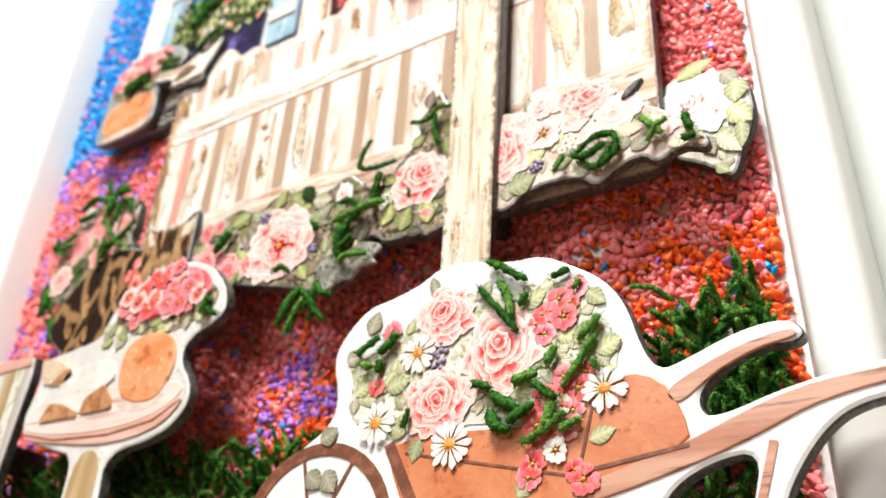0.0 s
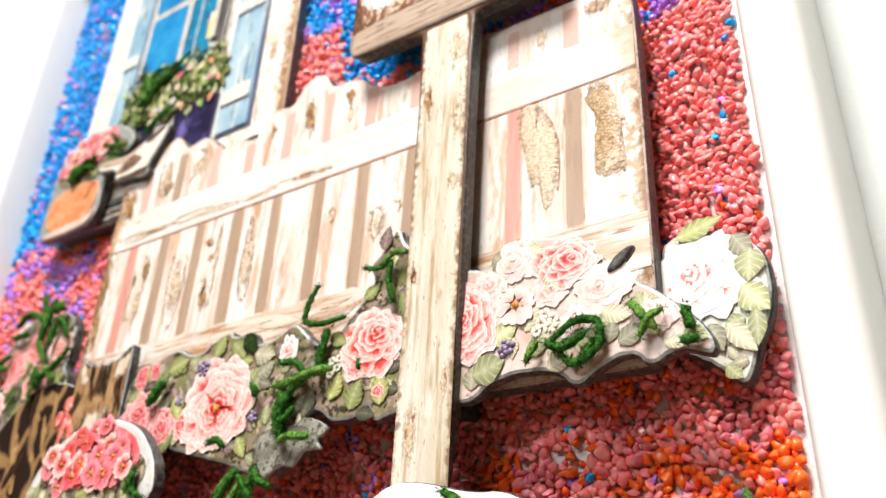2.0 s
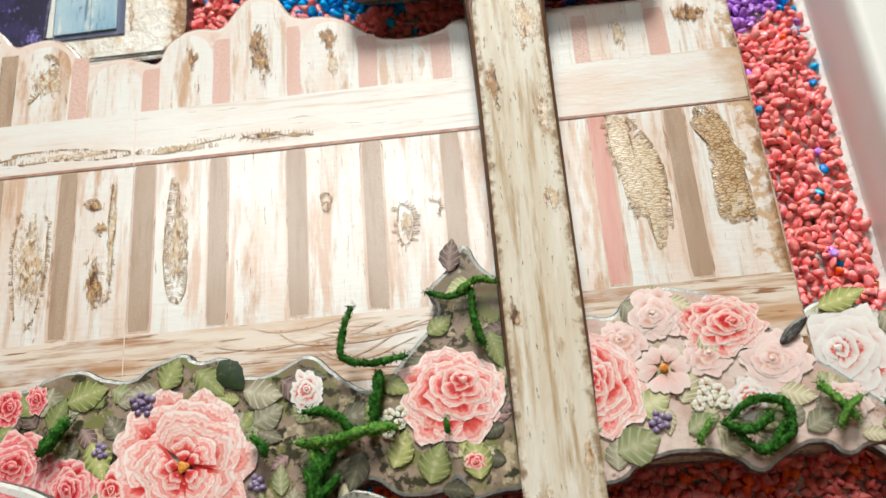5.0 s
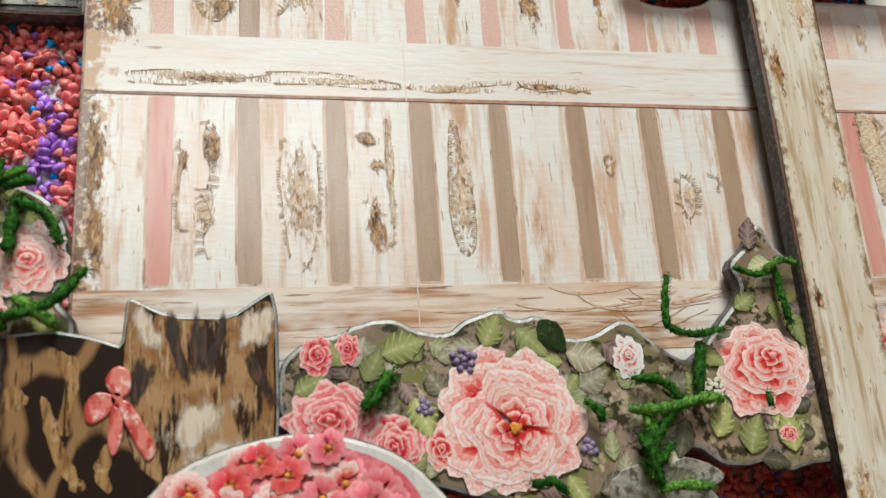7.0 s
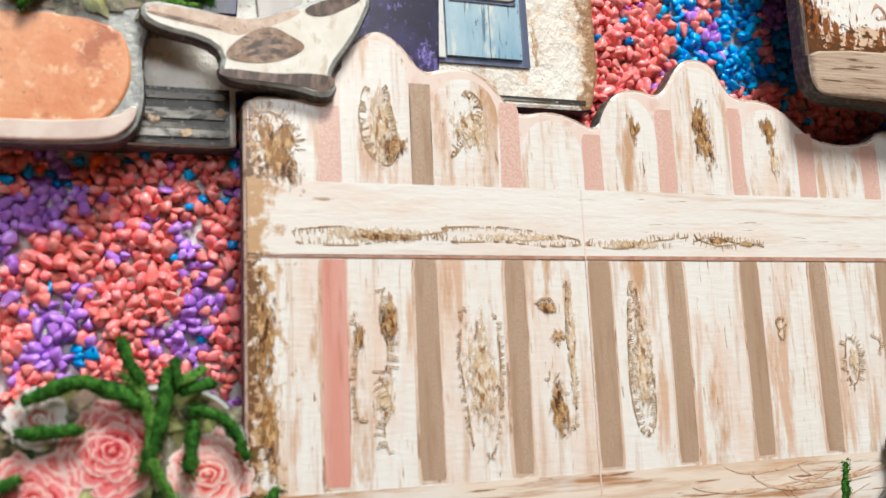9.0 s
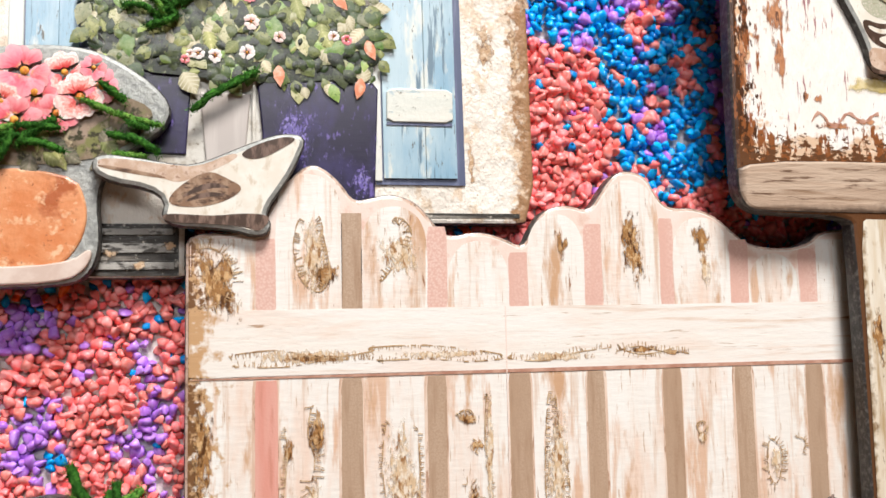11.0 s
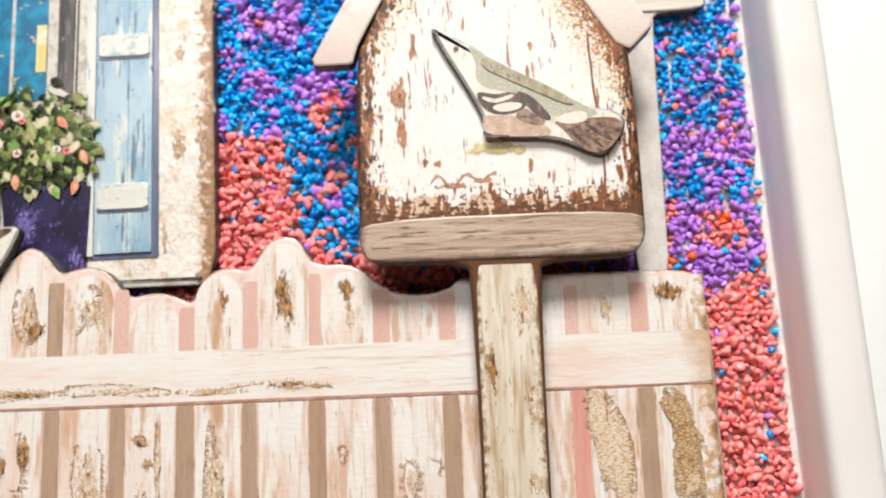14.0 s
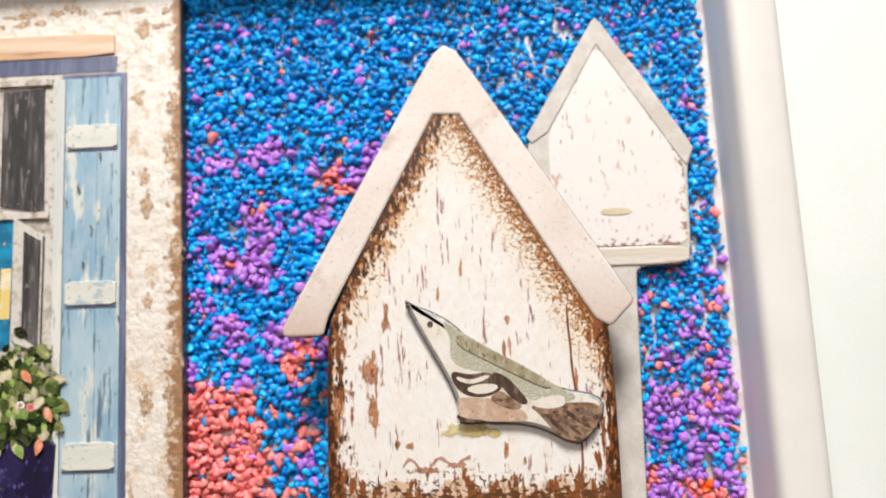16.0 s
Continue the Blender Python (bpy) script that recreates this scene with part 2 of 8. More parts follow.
gap_pink = material("gap_pink", (0.71, 0.44, 0.37), [("noise", 0.12, GRAIN, 0.4, 0.62, (0.78, 0.59, 0.52)), ("cell", 2.6, S1, 0.3, 0.7, (0.69, 0.43, 0.36))], 0.32, 2.0, ("cell", 2.2, S1, 0.012))
gap_blush = material("gap_blush", (0.80, 0.64, 0.56), [("noise", 0.12, S1, 0.4, 0.62, (0.82, 0.72, 0.66)), ("noise", 0.25, S1, 0.54, 0.66, (0.72, 0.50, 0.41))], 0.32, 2.0, ("cell", 3.0, S1, 0.012))
gap_brown = material("gap_brown", (0.44, 0.30, 0.205), [("noise", 0.10, GRAIN, 0.4, 0.65, (0.52, 0.39, 0.29)), ("noise", 0.8, (1, 1, 0.1), 0.5, 0.66, (0.36, 0.23, 0.15)), ("cell", 3.4, S1, 0.3, 0.9, (0.42, 0.29, 0.20))], 0.32, 2.0, ("cell", 3.0, S1, 0.012))
gap_red = material("gap_red", (0.68, 0.31, 0.25), [("noise", 0.15, GRAIN, 0.4, 0.62, (0.75, 0.47, 0.40)), ("noise", 0.8, (1, 1, 0.1), 0.54, 0.66, (0.60, 0.26, 0.20))], 0.32, 2.0, ("cell", 3.0, S1, 0.012))
fence_rim = material("fence_rim", (0.46, 0.31, 0.24), [("noise", 0.3, S1, 0.42, 0.6, (0.62, 0.48, 0.41)), ("noise", 1.0, S1, 0.54, 0.64, (0.20, 0.14, 0.10))], 0.3, 0.8, ("noise", 1.2, S1, 0.1))
crack_brown = material("crack_brown", (0.42, 0.27, 0.14), [("noise", 0.6, S1, 0.45, 0.6, (0.62, 0.47, 0.31)), ("noise", 0.9, S1, 0.55, 0.63, (0.20, 0.10, 0.045))], 0.3, 0.8, ("noise", 2.0, S1, 0.06))
edge_tan = material("edge_tan", (0.64, 0.45, 0.34), [("noise", 0.6, (1, 1, 0.15), 0.42, 0.6, (0.76, 0.62, 0.52)), ("noise", 1.0, (1, 1, 0.2), 0.56, 0.64, (0.40, 0.24, 0.16))], 0.3, 1.1)
grain_brown = material("grain_brown", (0.66, 0.45, 0.31), [("noise", 0.5, S1, 0.42, 0.6, (0.70, 0.52, 0.38)), ("noise", 0.9, S1, 0.54, 0.64, (0.46, 0.24, 0.12))], 0.35, 0.9)
line_brown = material("line_brown", (0.40, 0.20, 0.14), [("noise", 0.5, S1, 0.4, 0.6, (0.55, 0.33, 0.25))], 0.4, 0.4)
knot_print = material("knot_print", (0.34, 0.17, 0.06), [
    ("noise", 1.6, (1, 1, 0.5), 0.50, 0.60, (0.62, 0.40, 0.20)), ("noise", 0.9, (1, 1, 0.4), 0.52, 0.59, (0.10, 0.04, 0.013))], 0.3, 0.6, ("noise", 2.4, (1, 1, 0.6), 0.16), decal=(1.9, (1, 1, 0.4), 0.07))
knot_pale = material("knot_pale", (0.64, 0.47, 0.30), [
    ("noise", 1.4, (1, 1, 0.5), 0.46, 0.56, (0.78, 0.68, 0.56)), ("noise", 1.2, (1, 1, 0.4), 0.55, 0.62, (0.32, 0.16, 0.06))], 0.3, 0.6, ("noise", 2.2, (1, 1, 0.6), 0.14), decal=(1.8, (1, 1, 0.4), 0.05))
knot_shell = material("knot_shell", (0.74, 0.61, 0.46), [("noise", 0.25, S1, 0.42, 0.58, (0.76, 0.65, 0.50)), ("crack", 1.5, (0.5, 1, 1.8), 0.10, 0.02, (0.46, 0.28, 0.13)), ("noise", 0.4, S1, 0.56, 0.64, (0.58, 0.40, 0.23))], 0.3, 0.6, ("crack", 1.5, (0.5, 1, 1.8), 0.10), decal=(0.8, S1, 0.34))
knot_bark = material("knot_bark", (0.55, 0.38, 0.20), [("noise", 1.2, (1, 1, 0.6), 0.46, 0.58, (0.64, 0.47, 0.28)), ("crack", 1.8, (0.6, 1, 1.2), 0.14, 0.02, (0.26, 0.13, 0.05)), ("noise", 0.3, S1, 0.58, 0.64, (0.70, 0.56, 0.40))], 0.3, 0.6, ("crack", 1.8, (0.6, 1, 1.2), 0.10), decal=(0.9, S1, 0.30))
rust_scar = material("rust_scar", (0.40, 0.17, 0.08), [("noise", 0.8, (1, 1, 0.4), 0.45, 0.6, (0.58, 0.28, 0.14)), ("noise", 1.2, (1, 1, 0.4), 0.55, 0.62, (0.12, 0.05, 0.03))], 0.4, 0.3, ("noise", 1.5, (1, 1, 0.5), 0.2), decal=(1.3, (1, 1, 0.3), 0.02))
stone_scar = material("stone_scar", (0.52, 0.34, 0.20), [("noise", 0.9, S1, 0.45, 0.58, (0.68, 0.53, 0.38)), ("noise", 1.4, S1, 0.54, 0.62, (0.24, 0.13, 0.07))], 0.4, 0.35, ("noise", 1.2, S1, 0.25), decal=(0.9, (1, 1, 0.6), 0.03))
violet_wear = material("violet_wear", (0.14, 0.11, 0.34), [("noise", 1.8, S1, 0.5, 0.6, (0.30, 0.25, 0.55))], 0.3, 0.5, decal=(2.2, (1, 1, 0.6), -0.05))
pole_wood = material("pole_wood", (0.66, 0.57, 0.44), [
    ("noise", 0.35, GRAIN, 0.42, 0.6, (0.76, 0.71, 0.61)), ("noise", 0.55, GRAIN, 0.52, 0.66, (0.46, 0.33, 0.19)),
    ("noise", 0.22, (1, 1, 0.4), 0.60, 0.70, (0.44, 0.29, 0.15)), ("noise", 1.8, (1, 1, 0.2), 0.62, 0.68, (0.24, 0.15, 0.08)),
    ("edge", 0.5, (33.3, 45.5, None, None), 0.3, 1.3, (0.26, 0.17, 0.09), 5.0)], 0.42, 0.25, ("noise", 0.9, (1, 1, 0.2), 0.26))
LEFT_SLOPE, RIGHT_SLOPE = (12.6, 274.0, 0.876, -0.482), (36.0, 316.5, -0.861, -0.509)
LEFT_SIDE, RIGHT_SIDE, FOOT = (12.2, 250.0, 1.0, 0.0), (65.8, 250.0, -1.0, 0.0), (39.0, 238.8, 0.0, 1.0)
house_white = material("house_white", (0.84, 0.82, 0.78), ([
    ("noise", 0.35, (1, 1, 0.3), 0.45, 0.6, (0.83, 0.79, 0.73)), ("noise", 1.2, (1, 1, 0.12), 0.615, 0.655, (0.36, 0.19, 0.20)),
    ("noise", 0.45, (1, 1, 0.22), 0.665, 0.705, (0.52, 0.26, 0.17)),
    ("band", 0.25, (RIGHT_SLOPE, LEFT_SLOPE), 2.0, 9.0, (0.82, 0.72, 0.58), 10.0),
    ("band", 0.50, (LEFT_SIDE, RIGHT_SIDE), 1.0, 2.2, (0.68, 0.44, 0.27), 16.0),
    ("band", 0.40, (FOOT,), 2.0, 4.0, (0.68, 0.49, 0.34), 20.0, None, (0.5, 1, 1)),
    ("band", 0.80, (RIGHT_SLOPE,), 1.4, 3.4, (0.60, 0.33, 0.14), 24.0),
    ("band", 1.10, (RIGHT_SLOPE,), 3.0, 6.0, (0.26, 0.095, 0.03), 30.0, 0.95),
    ("band", 1.60, (RIGHT_SLOPE,), 0.6, 1.8, (0.20, 0.075, 0.025), 26.0),
    ("band", 0.70, (LEFT_SLOPE,), 1.6, 3.8, (0.56, 0.29, 0.12), 24.0),
    ("band", 1.30, (LEFT_SLOPE,), 1.0, 2.4, (0.19, 0.065, 0.02), 30.0, None, (1, 1, 0.6)),
    ("band", 0.9, (LEFT_SIDE,), 1.4, 3.0, (0.26, 0.085, 0.025), 28.0, None, (1, 1, 0.25)),
    ("band", 1.0, (RIGHT_SIDE,), 2.2, 3.4, (0.26, 0.085, 0.025), 24.0, None, (1, 1, 0.25)),
    ("band", 0.9, (FOOT,), 0.4, 1.8, (0.25, 0.085, 0.025), 38.0, None, (1, 1, 0.30)),
    ("band", 1.3, (LEFT_SIDE, LEFT_SLOPE, RIGHT_SIDE), 0.8, 1.8, (0.06, 0.022, 0.008), 24.0, None, (1, 1, 0.4)),
    ("band", 1.4, (FOOT,), 1.0, 1.8, (0.12, 0.05, 0.02), 26.0, None, (0.45, 1, 0.9))]), 0.35, 0.35, ("noise", 1.0, (1, 1, 0.4), 0.25))
roof_beige = material("roof_beige", (0.74, 0.65, 0.58), [("noise", 0.05, S1, 0.42, 0.60, (0.80, 0.74, 0.69)), ("band", 0.08, ((39.0, 270.0, 0.0, 1.0),), 0.0, 12.0, (0.60, 0.48, 0.41), 10.0), ("noise", 0.12, S1, 0.56, 0.66, (0.64, 0.54, 0.47)), ("noise", 1.4, S1, 0.62, 0.68, (0.56, 0.44, 0.36))], 0.38, 0.5, ("noise", 1.0, S1, 0.10))
base_wood = material("base_wood", (0.44, 0.32, 0.235), [("noise", 0.35, GRAINX, 0.42, 0.60, (0.53, 0.41, 0.315)), ("noise", 0.7, GRAINX, 0.54, 0.66, (0.28, 0.18, 0.115)), ("noise", 1.6, (0.1, 1, 1), 0.60, 0.68, (0.14, 0.08, 0.05)), ("edge", 0.4, (12, 66, 230, None), 0.3, 1.6, (0.16, 0.11, 0.08), 2.4)], 0.42, 0.25, ("noise", 1.0, (0.15, 1, 1), 0.25))
small_white = material("small_white", (0.82, 0.79, 0.76), [("noise", 1.2, (1, 1, 0.25), 0.63, 0.67, (0.42, 0.25, 0.22)), ("noise", 0.4, (1, 1, 0.5), 0.63, 0.69, (0.62, 0.42, 0.34)), ("edge", 0.8, (None, 85.0, 287, None), 0.5, 1.2, (0.34, 0.19, 0.15), 9.0)], 0.35, 0.35, ("noise", 0.9, (1, 1, 0.4), 0.12))
small_grey = material("small_grey", (0.60, 0.56, 0.51), [("noise", 0.25, S1, 0.42, 0.62, (0.70, 0.67, 0.62)), ("noise", 1.4, S1, 0.64, 0.7, (0.40, 0.35, 0.30))], 0.45, 0.2, ("noise", 1.2, S1, 0.12))
small_base = material("small_base", (0.66, 0.60, 0.50), [("noise", 0.4, GRAINX, 0.42, 0.6, (0.74, 0.69, 0.61)), ("noise", 0.7, GRAINX, 0.54, 0.66, (0.44, 0.36, 0.25))], 0.42, 0.3, ("noise", 1.0, (0.15, 1, 1), 0.15))
olive_dash = material("olive_dash", (0.62, 0.54, 0.34), [("noise", 0.6, S1, 0.4, 0.6, (0.72, 0.66, 0.48))], 0.4, 0.3)
yellow_smear = material("yellow_smear", (0.58, 0.46, 0.16), [("noise", 0.6, S1, 0.4, 0.6, (0.70, 0.60, 0.36))], 0.4, 0.3, decal=(0.35, S1, 0.10))
stone_wall = material("stone_wall", (0.80, 0.74, 0.66), [("noise", 0.12, S1, 0.42, 0.6, (0.83, 0.79, 0.72)), ("noise", 0.45, (1, 1, 0.6), 0.54, 0.62, (0.70, 0.57, 0.44)),
    ("edge", 0.45, (None, -18.5, None, None), 0.8, 3.0, (0.68, 0.51, 0.36), 18.0), ("edge", 0.28, (None, -18.5, None, None), 1.6, 2.8, (0.36, 0.20, 0.10), 15.0), ("noise", 0.22, S1, 0.635, 0.69, (0.52, 0.33, 0.20)), ("noise", 1.4, S1, 0.66, 0.71, (0.30, 0.19, 0.12))], 0.42, 1.2, ("noise", 0.30, (1, 1, 0.8), 0.9))
shutter_blue = material("shutter_blue", (0.26, 0.43, 0.56), [("noise", 0.10, (1, 1, 0.4), 0.42, 0.62, (0.44, 0.58, 0.65)), ("noise", 0.30, (1, 1, 0.25), 0.56, 0.64, (0.66, 0.70, 0.66)), ("noise", 0.8, GRAIN, 0.58, 0.64, (0.13, 0.21, 0.28)), ("noise", 0.9, (1, 1, 0.3), 0.64, 0.68, (0.10, 0.09, 0.07)), ("noise", 2.0, (1, 1, 0.2), 0.64, 0.70, (0.20, 0.26, 0.30))], 0.42, 2.0, ("noise", 0.9, GRAIN, 0.16))
shutter_rail = material("shutter_rail", (0.68, 0.70, 0.64), [("noise", 0.4, GRAINX, 0.45, 0.6, (0.76, 0.75, 0.68)), ("noise", 0.5, (0.5, 1, 1), 0.57, 0.64, (0.42, 0.52, 0.55)), ("noise", 0.9, S1, 0.62, 0.67, (0.22, 0.22, 0.18))], 0.42, 2.0, ("noise", 0.9, S1, 0.12))
# shadows of shutters, battens and lintel, printed on the card as dark blue
shadow_blue = material("printed_shadow_blue", (0.10, 0.12, 0.20), [("noise", 0.5, GRAIN, 0.45, 0.65, (0.20, 0.22, 0.34))], 0.35, 1.8)
window_dark = material("window_dark", (0.045, 0.042, 0.042), [("noise", 0.4, GRAIN, 0.45, 0.62, (0.12, 0.11, 0.11)), ("noise", 1.2, (1, 1, 0.10), 0.54, 0.62, (0.22, 0.20, 0.19)), ("noise", 0.8, (1, 1, 0.4), 0.64, 0.68, (0.36, 0.30, 0.24))], 0.3, 1.9)
window_teal = material("window_teal", (0.02, 0.16, 0.30), [("noise", 0.25, S1, 0.45, 0.62, (0.02, 0.30, 0.52)), ("noise", 0.4, S1, 0.63, 0.68, (0.72, 0.52, 0.22))], 0.25, 1.9)
glass_blue = material("glass_print", (0.02, 0.22, 0.52), [("noise", 0.12, S1, 0.42, 0.6, (0.04, 0.32, 0.62))], 0.25, 1.9)
glass_glow = material("pane_print_yellow", (0.80, 0.62, 0.22), [("noise", 0.3, S1, 0.45, 0.6, (0.85, 0.78, 0.6))], 0.3, 1.9)
stile_paint = material("stile_paint", (0.62, 0.66, 0.64), [("noise", 0.3, GRAIN, 0.42, 0.6, (0.74, 0.74, 0.69)), ("noise", 0.6, (1, 1, 0.2), 0.58, 0.65, (0.36, 0.45, 0.48)), ("noise", 0.9, (1, 1, 0.3), 0.65, 0.70, (0.24, 0.20, 0.15))], 0.42, 2.0, ("noise", 0.9, GRAIN, 0.1))
sash_white = material("sash_white", (0.66, 0.63, 0.57), [("noise", 0.4, S1, 0.48, 0.62, (0.45, 0.40, 0.33)), ("noise", 0.8, S1, 0.6, 0.66, (0.26, 0.22, 0.18))], 0.42, 2.0, ("noise", 0.9, S1, 0.1))
lintel_tan = material("lintel_tan", (0.66, 0.42, 0.25), [("noise", 0.3, GRAINX, 0.42, 0.6, (0.78, 0.62, 0.46)), ("noise", 0.5, GRAINX, 0.6, 0.68, (0.40, 0.22, 0.12))], 0.35, 1.8)
planter_blue = material("planter_blue", (0.012, 0.008, 0.035), [("noise", 0.2, (1, 1, 0.5), 0.46, 0.62, (0.028, 0.02, 0.085)), ("noise", 0.9, (1, 1, 0.4), 0.59, 0.67, (0.14, 0.10, 0.34))], 0.42, 1.9, ("noise", 1.2, (0.3, 1, 1), 0.05))
pail_grey = material("pail_grey", (0.50, 0.45, 0.42), [("noise", 0.3, GRAIN, 0.42, 0.62, (0.62, 0.57, 0.53))], 0.42, 1.2)
sill_dark = material("sill_dark", (0.05, 0.045, 0.04), [("noise", 0.4, GRAINX, 0.5, 0.62, (0.36, 0.33, 0.29)), ("noise", 0.8, S1, 0.60, 0.66, (0.5, 0.46, 0.4))], 0.25, 0.5, ("noise", 0.9, S1, 0.2))
sill_worn = material("sill_worn", (0.30, 0.29, 0.27), [("noise", 0.4, GRAINX, 0.45, 0.58, (0.52, 0.50, 0.46)), ("noise", 0.9, (0.4, 1, 1), 0.52, 0.60, (0.05, 0.045, 0.04))], 0.3, 0.5, ("noise", 0.9, S1, 0.25))
terracotta = material("terracotta", (0.66, 0.23, 0.085), [("noise", 0.10, S1, 0.42, 0.60, (0.76, 0.36, 0.18)), ("noise", 0.16, S1, 0.54, 0.64, (0.44, 0.12, 0.04)), ("noise", 0.6, S1, 0.58, 0.68, (0.82, 0.50, 0.30)), ("noise", 1.4, S1, 0.64, 0.70, (0.28, 0.08, 0.03))], 0.35, 0.4, ("noise", 0.8, S1, 0.1))
saucer = material("saucer", (0.62, 0.48, 0.41), [("noise", 0.3, S1, 0.42, 0.6, (0.72, 0.60, 0.53))], 0.35, 0.4)
table_pink = material("table_pink", (0.72, 0.56, 0.49), [("noise", 0.2, GRAINX, 0.42, 0.62, (0.78, 0.68, 0.62)), ("noise", 0.5, GRAINX, 0.56, 0.66, (0.46, 0.26, 0.19))], 0.35, 0.4)
table_rim = material("table_rim", (0.62, 0.34, 0.26), [("noise", 0.4, GRAINX, 0.45, 0.6, (0.70, 0.46, 0.38))], 0.35, 0.4)
leg_wood = material("leg_wood", (0.42, 0.28, 0.13), [("noise", 0.3, GRAIN, 0.45, 0.6, (0.54, 0.40, 0.24))], 0.4, 0.3)
paper_cream = material("paper_cream", (0.74, 0.70, 0.66), [("noise", 0.12, S1, 0.5, 0.65, (0.62, 0.55, 0.48)), ("noise", 0.6, GRAINX, 0.58, 0.68, (0.52, 0.43, 0.36))], 0.4, 0.3)
book_brown = material("book_brown", (0.36, 0.15, 0.06), [("noise", 0.25, S1, 0.44, 0.6, (0.54, 0.29, 0.14)), ("noise", 0.9, S1, 0.56, 0.64, (0.16, 0.06, 0.03))], 0.4, 0.3)
barrow_red = material("barrow_red", (0.56, 0.18, 0.075), [("noise", 0.12, S1, 0.42, 0.62, (0.64, 0.25, 0.11)), ("noise", 0.4, S1, 0.58, 0.68, (0.42, 0.12, 0.05)), ("noise", 1.4, S1, 0.66, 0.71, (0.28, 0.07, 0.03))], 0.36, 0.4, ("noise", 0.9, S1, 0.08))
card_grey = material("card_grey", (0.62, 0.60, 0.56), [("noise", 0.15, S1, 0.42, 0.62, (0.72, 0.71, 0.68)), ("noise", 0.8, S1, 0.58, 0.70, (0.44, 0.43, 0.40))], 0.35, 0.4, ("noise", 0.8, S1, 0.12))
barrow_dark = material("barrow_dark", (0.16, 0.06, 0.035), [("noise", 0.5, S1, 0.45, 0.62, (0.28, 0.11, 0.06))], 0.4, 0.3)
barrow_board = material("barrow_white", (0.80, 0.80, 0.79), [("noise", 0.12, S1, 0.45, 0.65, (0.72, 0.72, 0.72)), ("noise", 0.9, S1, 0.62, 0.7, (0.60, 0.61, 0.61))], 0.35, 0.3, ("noise", 0.7, S1, 0.1))
handle_wood = material("handle_wood", (0.46, 0.19, 0.11), [("noise", 0.3, GRAINX, 0.45, 0.6, (0.60, 0.33, 0.23)), ("noise", 0.6, GRAINX, 0.54, 0.64, (0.26, 0.09, 0.05))], 0.36, 0.4)
tabby = material("tabby_brown", (0.022, 0.012, 0.008), [("crack", 0.085, (1.2, 1, 0.6), 0.09, 0.04, (0.30, 0.17, 0.075)), ("noise", 0.10, (1, 1, 0.5), 0.64, 0.68, (0.44, 0.29, 0.15)), ("noise", 2.0, (1, 1, 0.12), 0.60, 0.68, (0.03, 0.018, 0.010))], 0.55, 0.08, ("noise", 1.2, (1, 1, 0.3), 0.06), spec=0.1)
tabby_tan = material("tabby_tan", (0.40, 0.24, 0.10), [("noise", 0.9, (1, 1, 0.2), 0.45, 0.58, (0.24, 0.12, 0.045)), ("noise", 1.4, (1, 1, 0.15), 0.54, 0.62, (0.06, 0.03, 0.014)), ("noise", 0.5, S1, 0.58, 0.66, (0.52, 0.36, 0.19))], 0.55, 0.08, spec=0.1)
tabby_head = material("tabby_head", (0.27, 0.13, 0.05), [("noise", 0.14, S1, 0.44, 0.58, (0.42, 0.25, 0.12)), ("noise", 0.34, (1, 1, 0.22), 0.52, 0.57, (0.035, 0.018, 0.010)), ("noise", 1.6, (1, 1, 0.14), 0.56, 0.64, (0.46, 0.32, 0.18)), ("noise", 2.4, (1, 1, 0.12), 0.58, 0.66, (0.06, 0.03, 0.015))], 0.55, 0.08, ("noise", 1.2, (1, 1, 0.3), 0.06), spec=0.1)
tabby_dark = material("tabby_dark", (0.03, 0.016, 0.009), [("noise", 1.4, (1, 1, 0.15), 0.5, 0.66, (0.12, 0.06, 0.03))], 0.35, 0.4, decal=(0.35, (1, 1, 0.4), 0.16))
tabby_pale = material("tabby_pale", (0.70, 0.60, 0.48), [("noise", 1.4, (1, 1, 0.2), 0.5, 0.66, (0.50, 0.36, 0.22))], 0.35, 0.4, decal=(0.4, (1, 1, 0.4), 0.12))
ribbon = material("ribbon_pink", (0.52, 0.055, 0.045), [("noise", 0.45, (1, 1, 0.5), 0.46, 0.54, (0.74, 0.22, 0.18)), ("noise", 0.55, S1, 0.56, 0.62, (0.84, 0.56, 0.50))], 0.35, 0.3, ("noise", 0.5, S1, 0.2))
bird_olive = material("bird_olive", (0.55, 0.50, 0.42), [("noise", 0.22, (1, 1, 0.6), 0.40, 0.60, (0.75, 0.71, 0.65)), ("noise", 0.5, (1, 1, 0.6), 0.52, 0.64, (0.32, 0.30, 0.20)), ("cell", 2.4, S1, 0.2, 0.5, (0.42, 0.42, 0.31))], 0.35, 0.5, ("cell", 2.4, S1, 0.05))
bird_pale = material("bird_pale", (0.74, 0.69, 0.60), [("noise", 0.3, S1, 0.42, 0.62, (0.80, 0.77, 0.70)), ("noise", 0.9, (1, 1, 0.5), 0.56, 0.68, (0.62, 0.54, 0.43))], 0.35, 0.4)
bird_shade = material("bird_shade", (0.33, 0.29, 0.18), [("noise", 0.6, (1, 1, 0.6), 0.44, 0.6, (0.50, 0.45, 0.33)), ("noise", 1.6, (1, 1, 0.4), 0.54, 0.62, (0.16, 0.14, 0.08))], 0.35, 0.5)
bird_dark = material("bird_dark", (0.07, 0.042, 0.03), [("noise", 0.9, (1, 1, 0.3), 0.48, 0.6, (0.20, 0.13, 0.10))], 0.35, 0.4)
